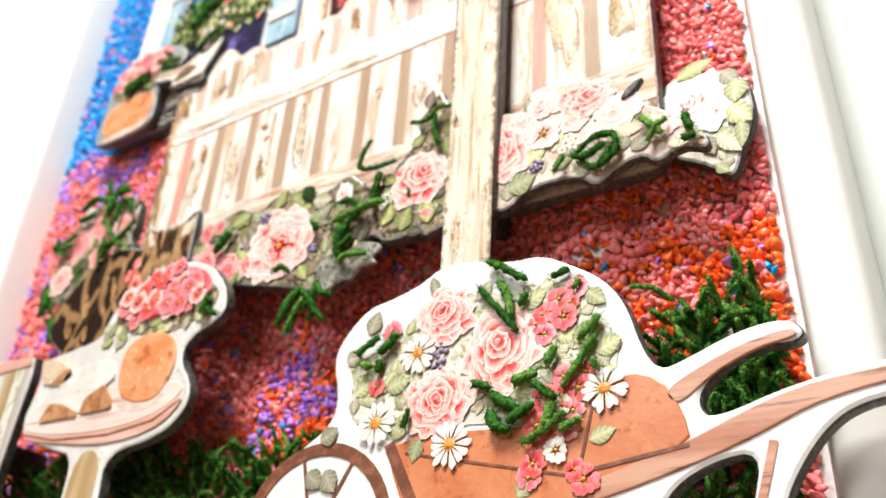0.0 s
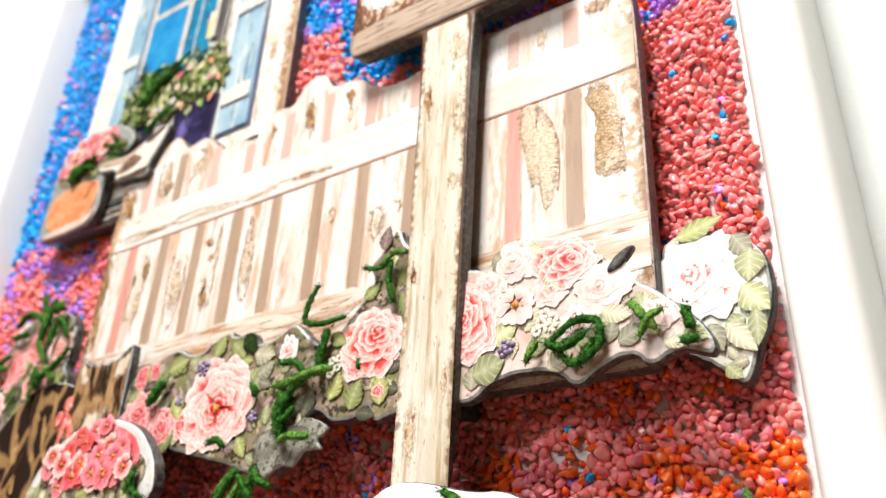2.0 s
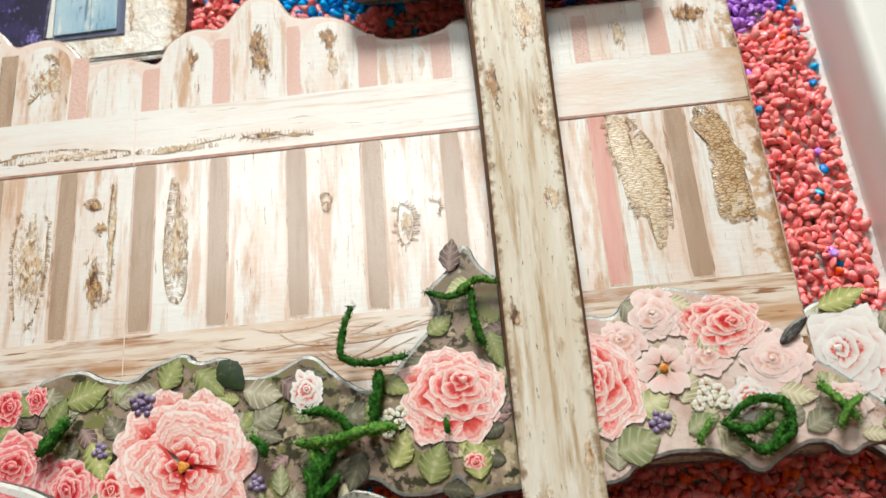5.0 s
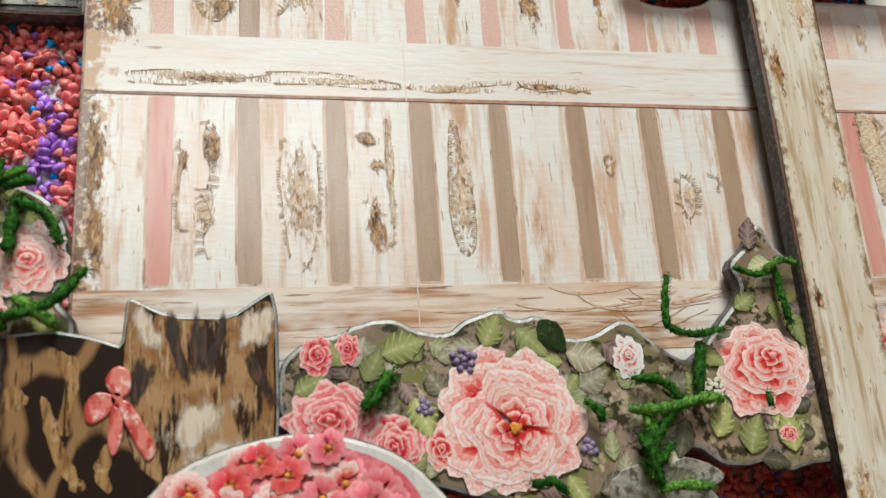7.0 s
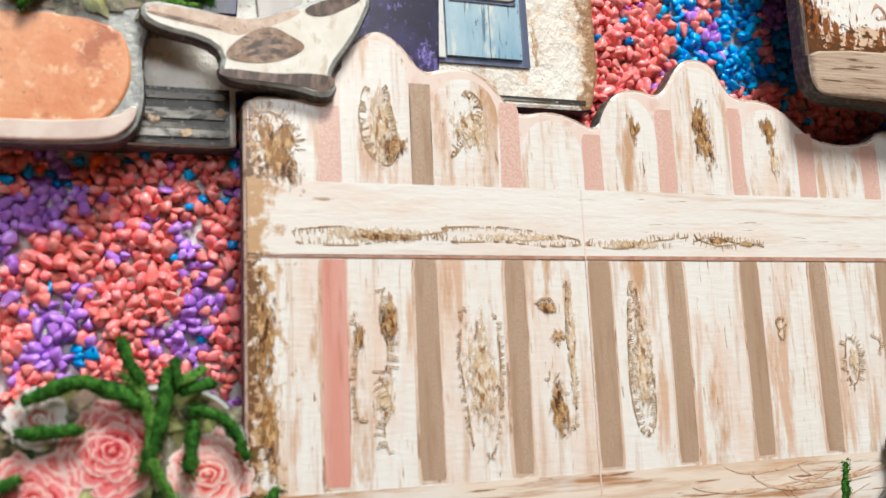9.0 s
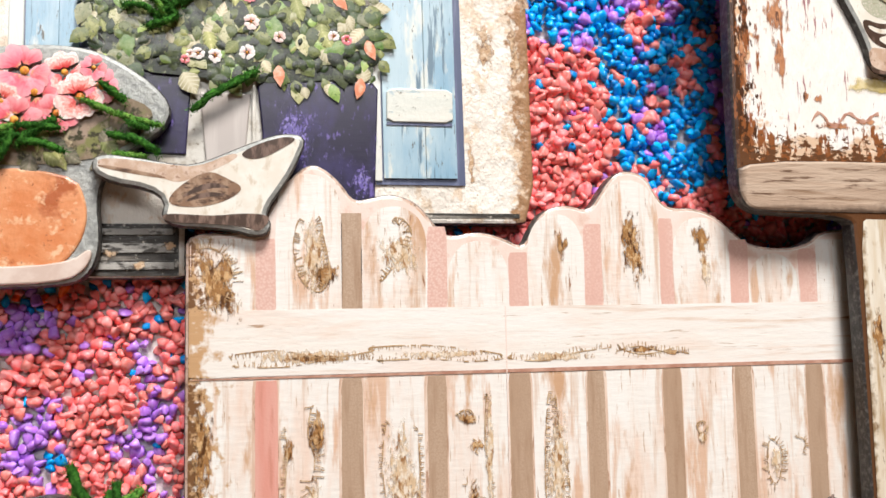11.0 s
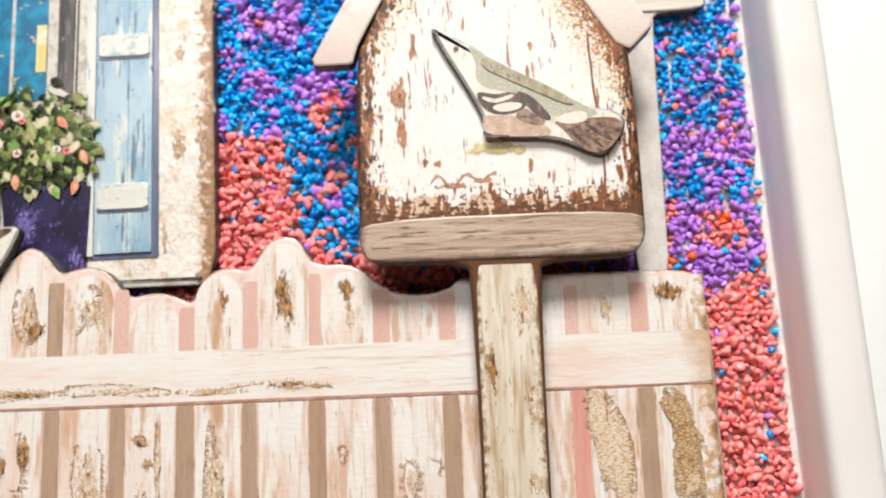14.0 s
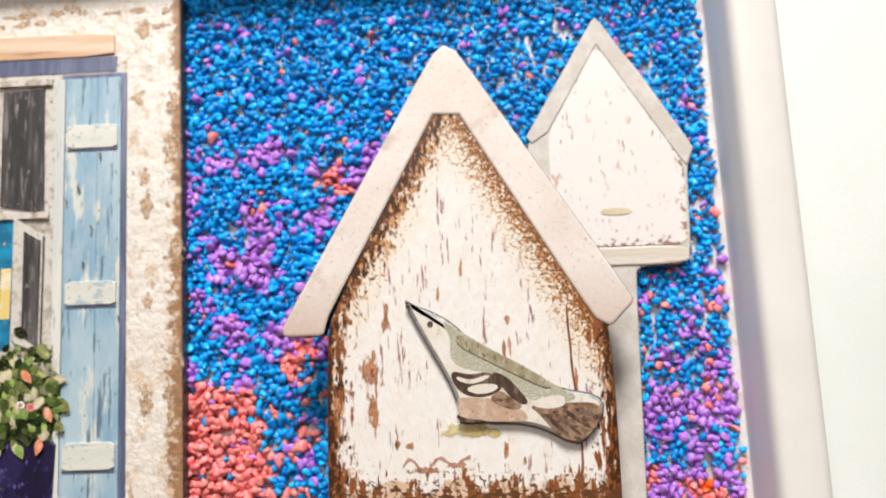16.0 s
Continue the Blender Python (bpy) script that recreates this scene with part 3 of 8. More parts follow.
bird_brown = material("bird_brown", (0.24, 0.14, 0.085), [("noise", 0.7, (1, 1, 0.5), 0.44, 0.58, (0.36, 0.24, 0.16)), ("noise", 1.6, (0.4, 1, 1), 0.52, 0.62, (0.10, 0.055, 0.035))], 0.35, 0.4)
bird_rose = material("bird_rose", (0.52, 0.36, 0.26), [("noise", 0.6, S1, 0.45, 0.6, (0.66, 0.52, 0.42)), ("noise", 1.2, S1, 0.56, 0.66, (0.36, 0.22, 0.15))], 0.35, 0.4)
petal_pink = material("petal_pink", (0.9, 0.5, 0.5), [("noise", 1.6, S1, 0.62, 0.74, (0.86, 0.62, 0.57))], 0.3, 0.7, None, 0.06, uvramp=[(0.0, (0.56, 0.02, 0.02)), (0.30, (0.76, 0.14, 0.12)), (0.45, (0.87, 0.43, 0.38)), (0.56, (0.80, 0.25, 0.22)), (0.70, (0.91, 0.70, 0.64)), (0.83, (0.86, 0.44, 0.40)), (0.93, (0.91, 0.76, 0.71)), (1.0, (0.91, 0.78, 0.73))])
petal_white = material("petal_cream", (0.8, 0.7, 0.66), [], 0.32, 0.45, None, 0.05, uvramp=[(0.0, (0.62, 0.10, 0.08)), (0.12, (0.73, 0.50, 0.46)), (0.35, (0.78, 0.66, 0.62)), (0.65, (0.81, 0.75, 0.71)), (1.0, (0.84, 0.81, 0.78))])
petal_hot = material("petal_hot_pink", (0.8, 0.2, 0.25), [("noise", 0.5, S1, 0.5, 0.66, (0.86, 0.30, 0.34))], 0.32, 0.6, None, 0.16, uvramp=[(0.0, (0.80, 0.36, 0.16)), (0.14, (0.70, 0.08, 0.11)), (0.5, (0.82, 0.17, 0.22)), (1.0, (0.87, 0.36, 0.38))])
petal_red = material("petal_red", (0.8, 0.1, 0.1), [("noise", 0.5, S1, 0.52, 0.66, (0.84, 0.24, 0.24))], 0.32, 0.6, None, 0.16, uvramp=[(0.0, (0.80, 0.34, 0.06)), (0.16, (0.66, 0.04, 0.05)), (0.6, (0.80, 0.09, 0.10)), (1.0, (0.84, 0.20, 0.19))])
bloom_pink = material("bloom_pink", (0.66, 0.12, 0.15), [("noise", 0.3, S1, 0.42, 0.6, (0.80, 0.32, 0.33)), ("noise", 0.5, S1, 0.56, 0.64, (0.42, 0.04, 0.06))], 0.32, 0.6)
petal_blush = material("petal_blush", (0.8, 0.5, 0.48), [("noise", 0.3, S1, 0.48, 0.62, (0.86, 0.68, 0.63))], 0.32, 0.6, None, 0.06, uvramp=[(0.0, (0.68, 0.36, 0.26)), (0.25, (0.82, 0.52, 0.48)), (0.7, (0.86, 0.66, 0.61)), (1.0, (0.87, 0.74, 0.69))])
petal_deep = material("petal_deep", (0.8, 0.3, 0.3), [("noise", 1.6, S1, 0.62, 0.74, (0.84, 0.55, 0.52))], 0.3, 0.6, None, 0.08, uvramp=[(0.0, (0.42, 0.01, 0.015)), (0.30, (0.66, 0.06, 0.07)), (0.48, (0.82, 0.27, 0.27)), (0.60, (0.72, 0.12, 0.13)), (0.78, (0.85, 0.44, 0.42)), (1.0, (0.87, 0.62, 0.57))])
coral_leaf = material("coral_leaf", (0.72, 0.25, 0.13), [("noise", 0.8, S1, 0.45, 0.6, (0.82, 0.50, 0.36))], 0.4, 0.4)
petal_daisy = material("petal_daisy", (0.82, 0.78, 0.70), [], 0.35, 0.4, None, 0.05, uvramp=[(0.0, (0.66, 0.58, 0.40)), (0.4, (0.82, 0.78, 0.70)), (1.0, (0.84, 0.81, 0.76))])
daisy_heart = material("daisy_heart", (0.80, 0.36, 0.05), [("noise", 1.2, S1, 0.45, 0.6, (0.66, 0.18, 0.03))], 0.4, 0.3, ("noise", 2.0, S1, 0.2))
leaf_dark = material("leaf_dark", (0.032, 0.062, 0.012), [("noise", 0.5, S1, 0.42, 0.6, (0.075, 0.12, 0.025)), ("noise", 1.5, S1, 0.6, 0.68, (0.24, 0.25, 0.10))], 0.5, 1.5, None, 0.6, spec=0.12)
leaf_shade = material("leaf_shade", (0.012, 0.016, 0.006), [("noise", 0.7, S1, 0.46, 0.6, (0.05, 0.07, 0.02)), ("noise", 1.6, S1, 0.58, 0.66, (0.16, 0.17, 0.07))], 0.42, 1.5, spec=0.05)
leaf_olive = material("leaf_olive", (0.10, 0.13, 0.035), [("noise", 0.6, S1, 0.42, 0.6, (0.20, 0.22, 0.075)), ("noise", 1.6, S1, 0.54, 0.64, (0.035, 0.05, 0.016))], 0.5, 1.5, None, 0.7, spec=0.12)
shard_green = material("shard_green", (0.10, 0.50, 0.12), [("noise", 0.5, S1, 0.45, 0.6, (0.70, 0.78, 0.40))], 0.12, 0.8)
leaf_pale = material("leaf_pale", (0.34, 0.35, 0.17), [("noise", 0.6, S1, 0.42, 0.6, (0.48, 0.47, 0.28)), ("noise", 1.6, S1, 0.55, 0.64, (0.15, 0.17, 0.06))], 0.45, 1.5, None, 0.5, spec=0.15)
leaf_fresh = material("leaf_fresh", (0.20, 0.34, 0.07), [("noise", 0.6, S1, 0.42, 0.6, (0.36, 0.46, 0.16)), ("noise", 1.6, S1, 0.58, 0.66, (0.08, 0.16, 0.03))], 0.45, 1.5, None, 0.4, spec=0.15)
leaf_silver = material("leaf_silver", (0.20, 0.19, 0.155), [("noise", 0.4, S1, 0.44, 0.60, (0.36, 0.35, 0.30)), ("noise", 0.9, S1, 0.52, 0.62, (0.10, 0.09, 0.06))], 0.25, 0.8, ("noise", 0.6, S1, 0.3))
leaf_green = material("leaf_print", (0.30, 0.34, 0.16), [("vein", 6.0, S1, 0.5, 0.98, (0.38, 0.40, 0.17))], 0.4, 0.4, None, 0.36, spec=0.2, uvramp=[(0.0, (0.54, 0.54, 0.28)), (0.15, (0.38, 0.40, 0.16)), (0.7, (0.25, 0.28, 0.09)), (1.0, (0.11, 0.12, 0.04))])
leaf_dull = material("leaf_dull", (0.2, 0.2, 0.15), [("vein", 5.0, S1, 0.6, 0.98, (0.20, 0.18, 0.13))], 0.45, 0.25, None, 0.45, spec=0.15, uvramp=[(0.0, (0.32, 0.29, 0.22)), (0.2, (0.19, 0.18, 0.12)), (1.0, (0.075, 0.07, 0.045))])
leaf_mauve = material("leaf_mauve", (0.3, 0.2, 0.2), [("vein", 5.0, S1, 0.7, 0.98, (0.36, 0.27, 0.24))], 0.45, 0.25, None, 0.30, spec=0.15, uvramp=[(0.0, (0.38, 0.28, 0.25)), (0.3, (0.25, 0.17, 0.15)), (1.0, (0.11, 0.07, 0.06))])
leaf_mist = material("leaf_mist", (0.4, 0.38, 0.28), [("vein", 5.0, S1, 0.6, 0.98, (0.46, 0.44, 0.34))], 0.45, 0.25, None, 0.25, spec=0.15, uvramp=[(0.0, (0.54, 0.50, 0.38)), (0.2, (0.40, 0.37, 0.26)), (1.0, (0.22, 0.20, 0.13))])
leaf_mist2 = material("leaf_mist_green", (0.4, 0.4, 0.25), [("vein", 5.0, S1, 0.6, 0.98, (0.52, 0.52, 0.34))], 0.45, 0.25, None, 0.30, spec=0.15, uvramp=[(0.0, (0.60, 0.58, 0.38)), (0.2, (0.46, 0.47, 0.25)), (1.0, (0.24, 0.26, 0.11))])
leaf_cream = material("leaf_cream", (0.6, 0.56, 0.42), [("vein", 6.0, S1, 0.5, 0.95, (0.70, 0.66, 0.50))], 0.35, 0.45, None, 0.15, uvramp=[(0.0, (0.68, 0.62, 0.44)), (0.4, (0.56, 0.50, 0.32)), (1.0, (0.36, 0.32, 0.18))])
berry = material("berry_print", (0.10, 0.06, 0.14), [("cell", 0.9, S1, 0.2, 0.5, (0.26, 0.20, 0.32))], 0.3, 0.5, None, 0.3)
blossom_white = material("blossom_white", (0.78, 0.76, 0.66), [("noise", 0.8, S1, 0.5, 0.65, (0.62, 0.60, 0.42))], 0.35, 0.4)
garland_back = material("garland_back", (0.22, 0.165, 0.105), [("noise", 0.16, S1, 0.44, 0.56, (0.34, 0.25, 0.19)), ("noise", 0.22, S1, 0.52, 0.60, (0.20, 0.20, 0.07)), ("noise", 0.30, S1, 0.58, 0.64, (0.52, 0.43, 0.28)), ("noise", 0.4, S1, 0.53, 0.59, (0.045, 0.04, 0.018))], 0.45, 0.4, ("noise", 0.5, S1, 0.12), spec=0.2)
garland_mid = material("garland_mid", (0.66, 0.64, 0.55), [("noise", 0.25, S1, 0.42, 0.58, (0.74, 0.70, 0.62)), ("noise", 0.35, S1, 0.52, 0.60, (0.46, 0.46, 0.30)), ("noise", 0.5, S1, 0.58, 0.66, (0.24, 0.25, 0.13))], 0.35, 0.4, ("noise", 0.7, S1, 0.1))
garland_pale = material("garland_pale", (0.62, 0.43, 0.37), [("noise", 0.16, S1, 0.42, 0.58, (0.74, 0.60, 0.53)), ("noise", 0.28, S1, 0.55, 0.63, (0.46, 0.40, 0.24)), ("noise", 0.5, S1, 0.60, 0.67, (0.26, 0.19, 0.13))], 0.35, 0.6, ("noise", 0.7, S1, 0.15))
# wood of the unseen floor and table, dark to cut light from below
dark_wood = material("dark_wood", (0.10, 0.055, 0.03), [("noise", 0.01, (0.08, 1, 1), 0.42, 0.6, (0.16, 0.09, 0.05))], 0.5)
moss = material("moss_green", (0.024, 0.108, 0.014), [("noise", 1.2, S1, 0.42, 0.6, (0.07, 0.24, 0.032)), ("noise", 3.0, S1, 0.52, 0.66, (0.010, 0.040, 0.007))], 0.9, 0, ("noise", 3.0, S1, 0.5), island=0.4, spec=0.12)
moss_light = material("moss_light", (0.08, 0.25, 0.035), [("noise", 1.2, S1, 0.42, 0.6, (0.22, 0.42, 0.08)), ("noise", 3.0, S1, 0.52, 0.66, (0.02, 0.07, 0.012))], 0.9, 0, ("noise", 3.0, S1, 0.5), island=0.35, spec=0.12)
GRAVEL = [
    material("gravel_coral", (0.93, 0.205, 0.195), [("noise", 0.8, S1, 0.45, 0.65, (0.95, 0.39, 0.38))], 0.32, 0.25, None, 0.18),
    material("gravel_blue", (0.002, 0.31, 0.82), [("noise", 0.8, S1, 0.45, 0.65, (0.01, 0.44, 0.90))], 0.30, 0.25, None, 0.32),
    material("gravel_purple", (0.45, 0.17, 0.72), [("noise", 0.8, S1, 0.45, 0.65, (0.60, 0.34, 0.86))], 0.30, 0.25, None, 0.22),
    material("gravel_orange", (0.96, 0.115, 0.012), [("noise", 0.8, S1, 0.45, 0.65, (0.96, 0.20, 0.04))], 0.28, 0.35, None, 0.15),
    # deeper red than the coral: shade under the garlands put into stone colour
    material("gravel_rose_shaded", (0.72, 0.125, 0.15), [("noise", 0.8, S1, 0.45, 0.65, (0.84, 0.32, 0.34))], 0.22, 0.7, None, 0.25),
]


# ---- mesh helpers (all lengths in mm) ----
class Shape:
    """Collects vertices and faces of one mesh."""

    def __init__(self):
        self.v, self.f, self.m, self.uv = [], [], [], []

    def add(self, verts, faces, mat=0, uvs=None):
        k = len(self.v)
        self.v += [(x / 1000, y / 1000, z / 1000) for x, y, z in verts]
        self.f += [tuple(k + i for i in f) for f in faces]
        self.m += [mat] * len(faces)
        self.uv += uvs if uvs else [(0.0, 0.5)] * len(verts)
        return self

    def mesh(self, name, mats, smooth=False):
        me = bpy.data.meshes.new(name)
        me.from_pydata(self.v, [], self.f)
        for m in mats:
            me.materials.append(m)
        me.polygons.foreach_set("material_index", self.m)
        me.polygons.foreach_set("use_smooth", [smooth] * len(self.f))
        layer = me.uv_layers.new(name="UVMap")
        loops = np.zeros(len(me.loops), dtype=np.int32)
        me.loops.foreach_get("vertex_index", loops)
        layer.data.foreach_set("uv", np.array(self.uv, dtype=np.float32)[loops].ravel())
        me.update()
        return me


def thing(name, label, category, at, group=""):
    ob = new(name)
    ob.empty_display_size = 0.005
    ob.location = [c / 1000 for c in at]
    return tagged(ob, label, category, group)


def part(name, shape, mats, parent, label="", smooth=False):
    mats = mats if isinstance(mats, (list, tuple)) else [mats]
    ob = new(name, shape.mesh(name, mats, smooth))
    if parent is not None:
        ob.parent = parent
        ob.matrix_parent_inverse = Matrix.Translation(parent.location).inverted()
    return tagged(ob, label)


def settle(dx, dz, *obs):
    """Shift finished things on their board, in mm."""
    for ob in obs:
        ob.location += Vector((dx / 1000, 0, dz / 1000))


def area2(p):
    return sum(p[i][0] * p[(i + 1) % len(p)][1] - p[(i + 1) % len(p)][0] * p[i][1] for i in range(len(p)))


def soften(pts, times=2, cut=0.25):
    """Cut the corners of a closed outline."""
    for _ in range(times):
        out = []
        for i, (x, z) in enumerate(pts):
            X, Z = pts[(i + 1) % len(pts)]
            out += [(x + cut * (X - x), z + cut * (Z - z)), (X - cut * (X - x), Z - cut * (Z - z))]
        pts = out
    return pts


def curve(pts, n=6):
    """A closed smooth line through the points."""
    out, k = [], len(pts)
    for i in range(k):
        a, b, c, d = (np.array(pts[(i + j - 1) % k], float) for j in range(4))
        for s in range(n):
            t = s / n
            q = 0.5 * (2 * b + (c - a) * t + (2 * a - 5 * b + 4 * c - d) * t * t + (3 * b - a - 3 * c + d) * t ** 3)
            out.append((float(q[0]), float(q[1])))
    return out


def worn(pts, size, seed):
    """A slightly uneven hand-cut edge."""
    rnd = random.Random(seed)
    return [(x + rnd.uniform(-size, size), z + rnd.uniform(-size, size)) for x, z in pts]


def inset(pts, d):
    out, k = [], len(pts)
    for i in range(k):
        (ax, az), (bx, bz), (cx, cz) = pts[i - 1], pts[i], pts[(i + 1) % k]
        ux, uz, vx, vz = bx - ax, bz - az, cx - bx, cz - bz
        lu, lv = math.hypot(ux, uz) or 1e-6, math.hypot(vx, vz) or 1e-6
        nx, nz = -uz / lu - vz / lv, ux / lu + vx / lv
        ln = math.hypot(nx, nz) or 1e-6
        k2 = min(1.6, 2 / max(ln, 0.7))
        out.append((bx + d * nx / ln * k2, bz + d * nz / ln * k2))
    return out


def slab(pts, front, thick, chamfer=0.45, shape=None, face=0, edge=1, rim=None):
    """A board cut to an outline, its face towards -y, with a rounded edge."""
    shape = shape or Shape()
    pts = [tuple(p) for p in pts]
    if area2(pts) < 0:
        pts = pts[::-1]
    n = len(pts)
    rim = face if rim is None else rim
    rings = [(inset(pts, chamfer), front), (inset(pts, chamfer * 0.3), front + chamfer * 0.3), (pts, front + chamfer), (pts, front + thick)]
    base = len(shape.v)
    for ring, y in rings:
        shape.add([(x, y, z) for x, z in ring], [])
    shape.f.append(tuple(base + i for i in range(n)))
    shape.m.append(face)
    for r in range(3):
        for i in range(n):
            j = (i + 1) % n
            a, b = base + r * n, base + (r + 1) * n
            shape.f.append((a + i, b + i, b + j, a + j))
            shape.m.append(rim if r == 0 else edge)
    shape.f.append(tuple(base + 3 * n + i for i in reversed(range(n))))
    shape.m.append(edge)
    return shape


def flat(pts, y, shape=None, mat=0, thick=0.04, uvs=None):
    """A printed patch, a sheet of paper thick."""
    shape = shape or Shape()
    pts = [tuple(p) for p in pts]
    if area2(pts) < 0:
        pts = pts[::-1]
    n = len(pts)
    shape.add([(x, y, z) for x, z in pts] + [(x, y + thick, z) for x, z in pts],
              [tuple(range(n))] + [(i, n + i, n + (i + 1) % n, (i + 1) % n) for i in range(n)], mat)
    return shape


def box(x0, x1, z0, z1):
    return [(x0, z0), (x1, z0), (x1, z1), (x0, z1)]


def quad_bar(a, b, w):
    """A straight strip from a to b, w wide."""
    dx, dz = b[0] - a[0], b[1] - a[1]
    ln = math.hypot(dx, dz)
    nx, nz = -dz / ln * w / 2, dx / ln * w / 2
    return [(a[0] + nx, a[1] + nz), (a[0] - nx, a[1] - nz), (b[0] - nx, b[1] - nz), (b[0] + nx, b[1] + nz)]


def pads(parent, spots, front, back, size=5):
    """Foam pads that hold a cut-out off what is behind it."""
    for x, z in spots:
        s = Shape()
        slab(box(x - size / 2, x + size / 2, z - size / 2, z + size / 2), front, back - front, 0.2, s)
        part("foam_pad", s, [foam, foam], parent, "black foam mounting pad")


def blob(cx, cz, rx, rz, seed, wob=0.2, n=18):
    rnd = random.Random(seed)
    ks = [(rnd.uniform(0, 6.28), rnd.uniform(0.3, 1) * wob / (1 + 0.4 * j)) for j in range(4)]
    out = []
    for i in range(n):
        a = 2 * math.pi * i / n
        r = 1 + sum(w * math.sin((j + 2) * a + p) for j, (p, w) in enumerate(ks))
        out.append((cx + rx * r * math.cos(a), cz + rz * r * math.sin(a)))
    return out


def decal(parent, cx, cz, rx, rz, y, mat, seed, name="knot", label="", lean=0.0, wob=0.2):
    """A ragged printed mark on a card, opaque at its heart."""
    ring = blob(0, 0, rx, rz, seed, wob, 22)
    ca, sa = math.cos(lean), math.sin(lean)
    pts = [(cx + ca * x - sa * z, cz + sa * x + ca * z) for x, z in ring]
    s = Shape()
    n = len(pts)
    s.add([(cx, y, cz)] + [(x, y, z) for x, z in pts], [(0, 1 + i, 1 + (i + 1) % n) for i in range(n)], 0, [(0, 0.0)] + [(0, 1.0)] * n)
    return part(name, s, mat, parent, label)


def inside(pts, x, z):
    hit = False
    for i in range(len(pts)):
        (ax, az), (bx, bz) = pts[i - 1], pts[i]
        if (az > z) != (bz > z) and x < (bx - ax) * (z - az) / (bz - az) + ax:
            hit = not hit
    return hit


def foliage(parent, outline, n, y, seed, mats, size=(3.0, 5.5), margin=0.8):
    """Printed leaves strewn over a card."""
    rnd = random.Random(seed)
    core = inset(outline if area2(outline) > 0 else outline[::-1], margin)
    xs, zs = [p[0] for p in core], [p[1] for p in core]
    done = 0
    while done < n:
        x, z = rnd.uniform(min(xs), max(xs)), rnd.uniform(min(zs), max(zs))
        a, ln = rnd.uniform(0, 6.3), rnd.uniform(*size)
        if inside(core, x, z) and inside(core, x + ln * math.cos(a), z + ln * math.sin(a)):
            leaf(parent, x, z, a, ln, ln * rnd.uniform(0.5, 0.75), y - 0.004 * (done % 24), rnd.choice(mats), seed * 1000 + done)
        done += 1


# ---- printed flowers ----
def petal(shape, cx, cz, ang, r0, r1, width, y, mat=0, lobes=0.08, seed=0, tilt=0.12, notch=0.0, steep=1.0):
    """One petal from radius r0 to r1, paler towards its rim."""
    rnd = random.Random(seed)
    nu, nv = 8, 4
    verts, uvs, faces = [], [], []
    p1, p2 = rnd.uniform(0, 6.3), rnd.uniform(0, 6.3)
    for j in range(nv + 1):
        v = j / nv
        for i in range(nu + 1):
            u = 2 * i / nu - 1
            rim = (1 - (0.16 + 0.5 * notch) * u * u) * (1 - notch * math.exp(-(u / 0.22) ** 2)) * (1 + lobes * math.sin(4 * u + p1) + lobes * 0.6 * math.sin(7 * u + p2))
            r = r0 + (r1 * rim - r0) * v
            half = width * (0.35 + 0.65 * math.sin(min(1, v * 1.15 + 0.08) * math.pi / 2))
            a = ang + u * half
            yy = y - tilt * math.sin(v * math.pi * 0.75) - 0.05 * math.cos(u * 1.5) + 0.06 * v
            verts.append((cx + r * math.cos(a), yy, cz + r * math.sin(a)))
            uvs.append((i / nu, max(0.0, 1 - (1 - v) * steep) * (1 - 0.10 * u * u)))
    for j in range(nv):
        for i in range(nu):
            a = j * (nu + 1) + i
            faces.append((a, a + nu + 1, a + nu + 2, a + 1))
    shape.add(verts, faces, mat, uvs)


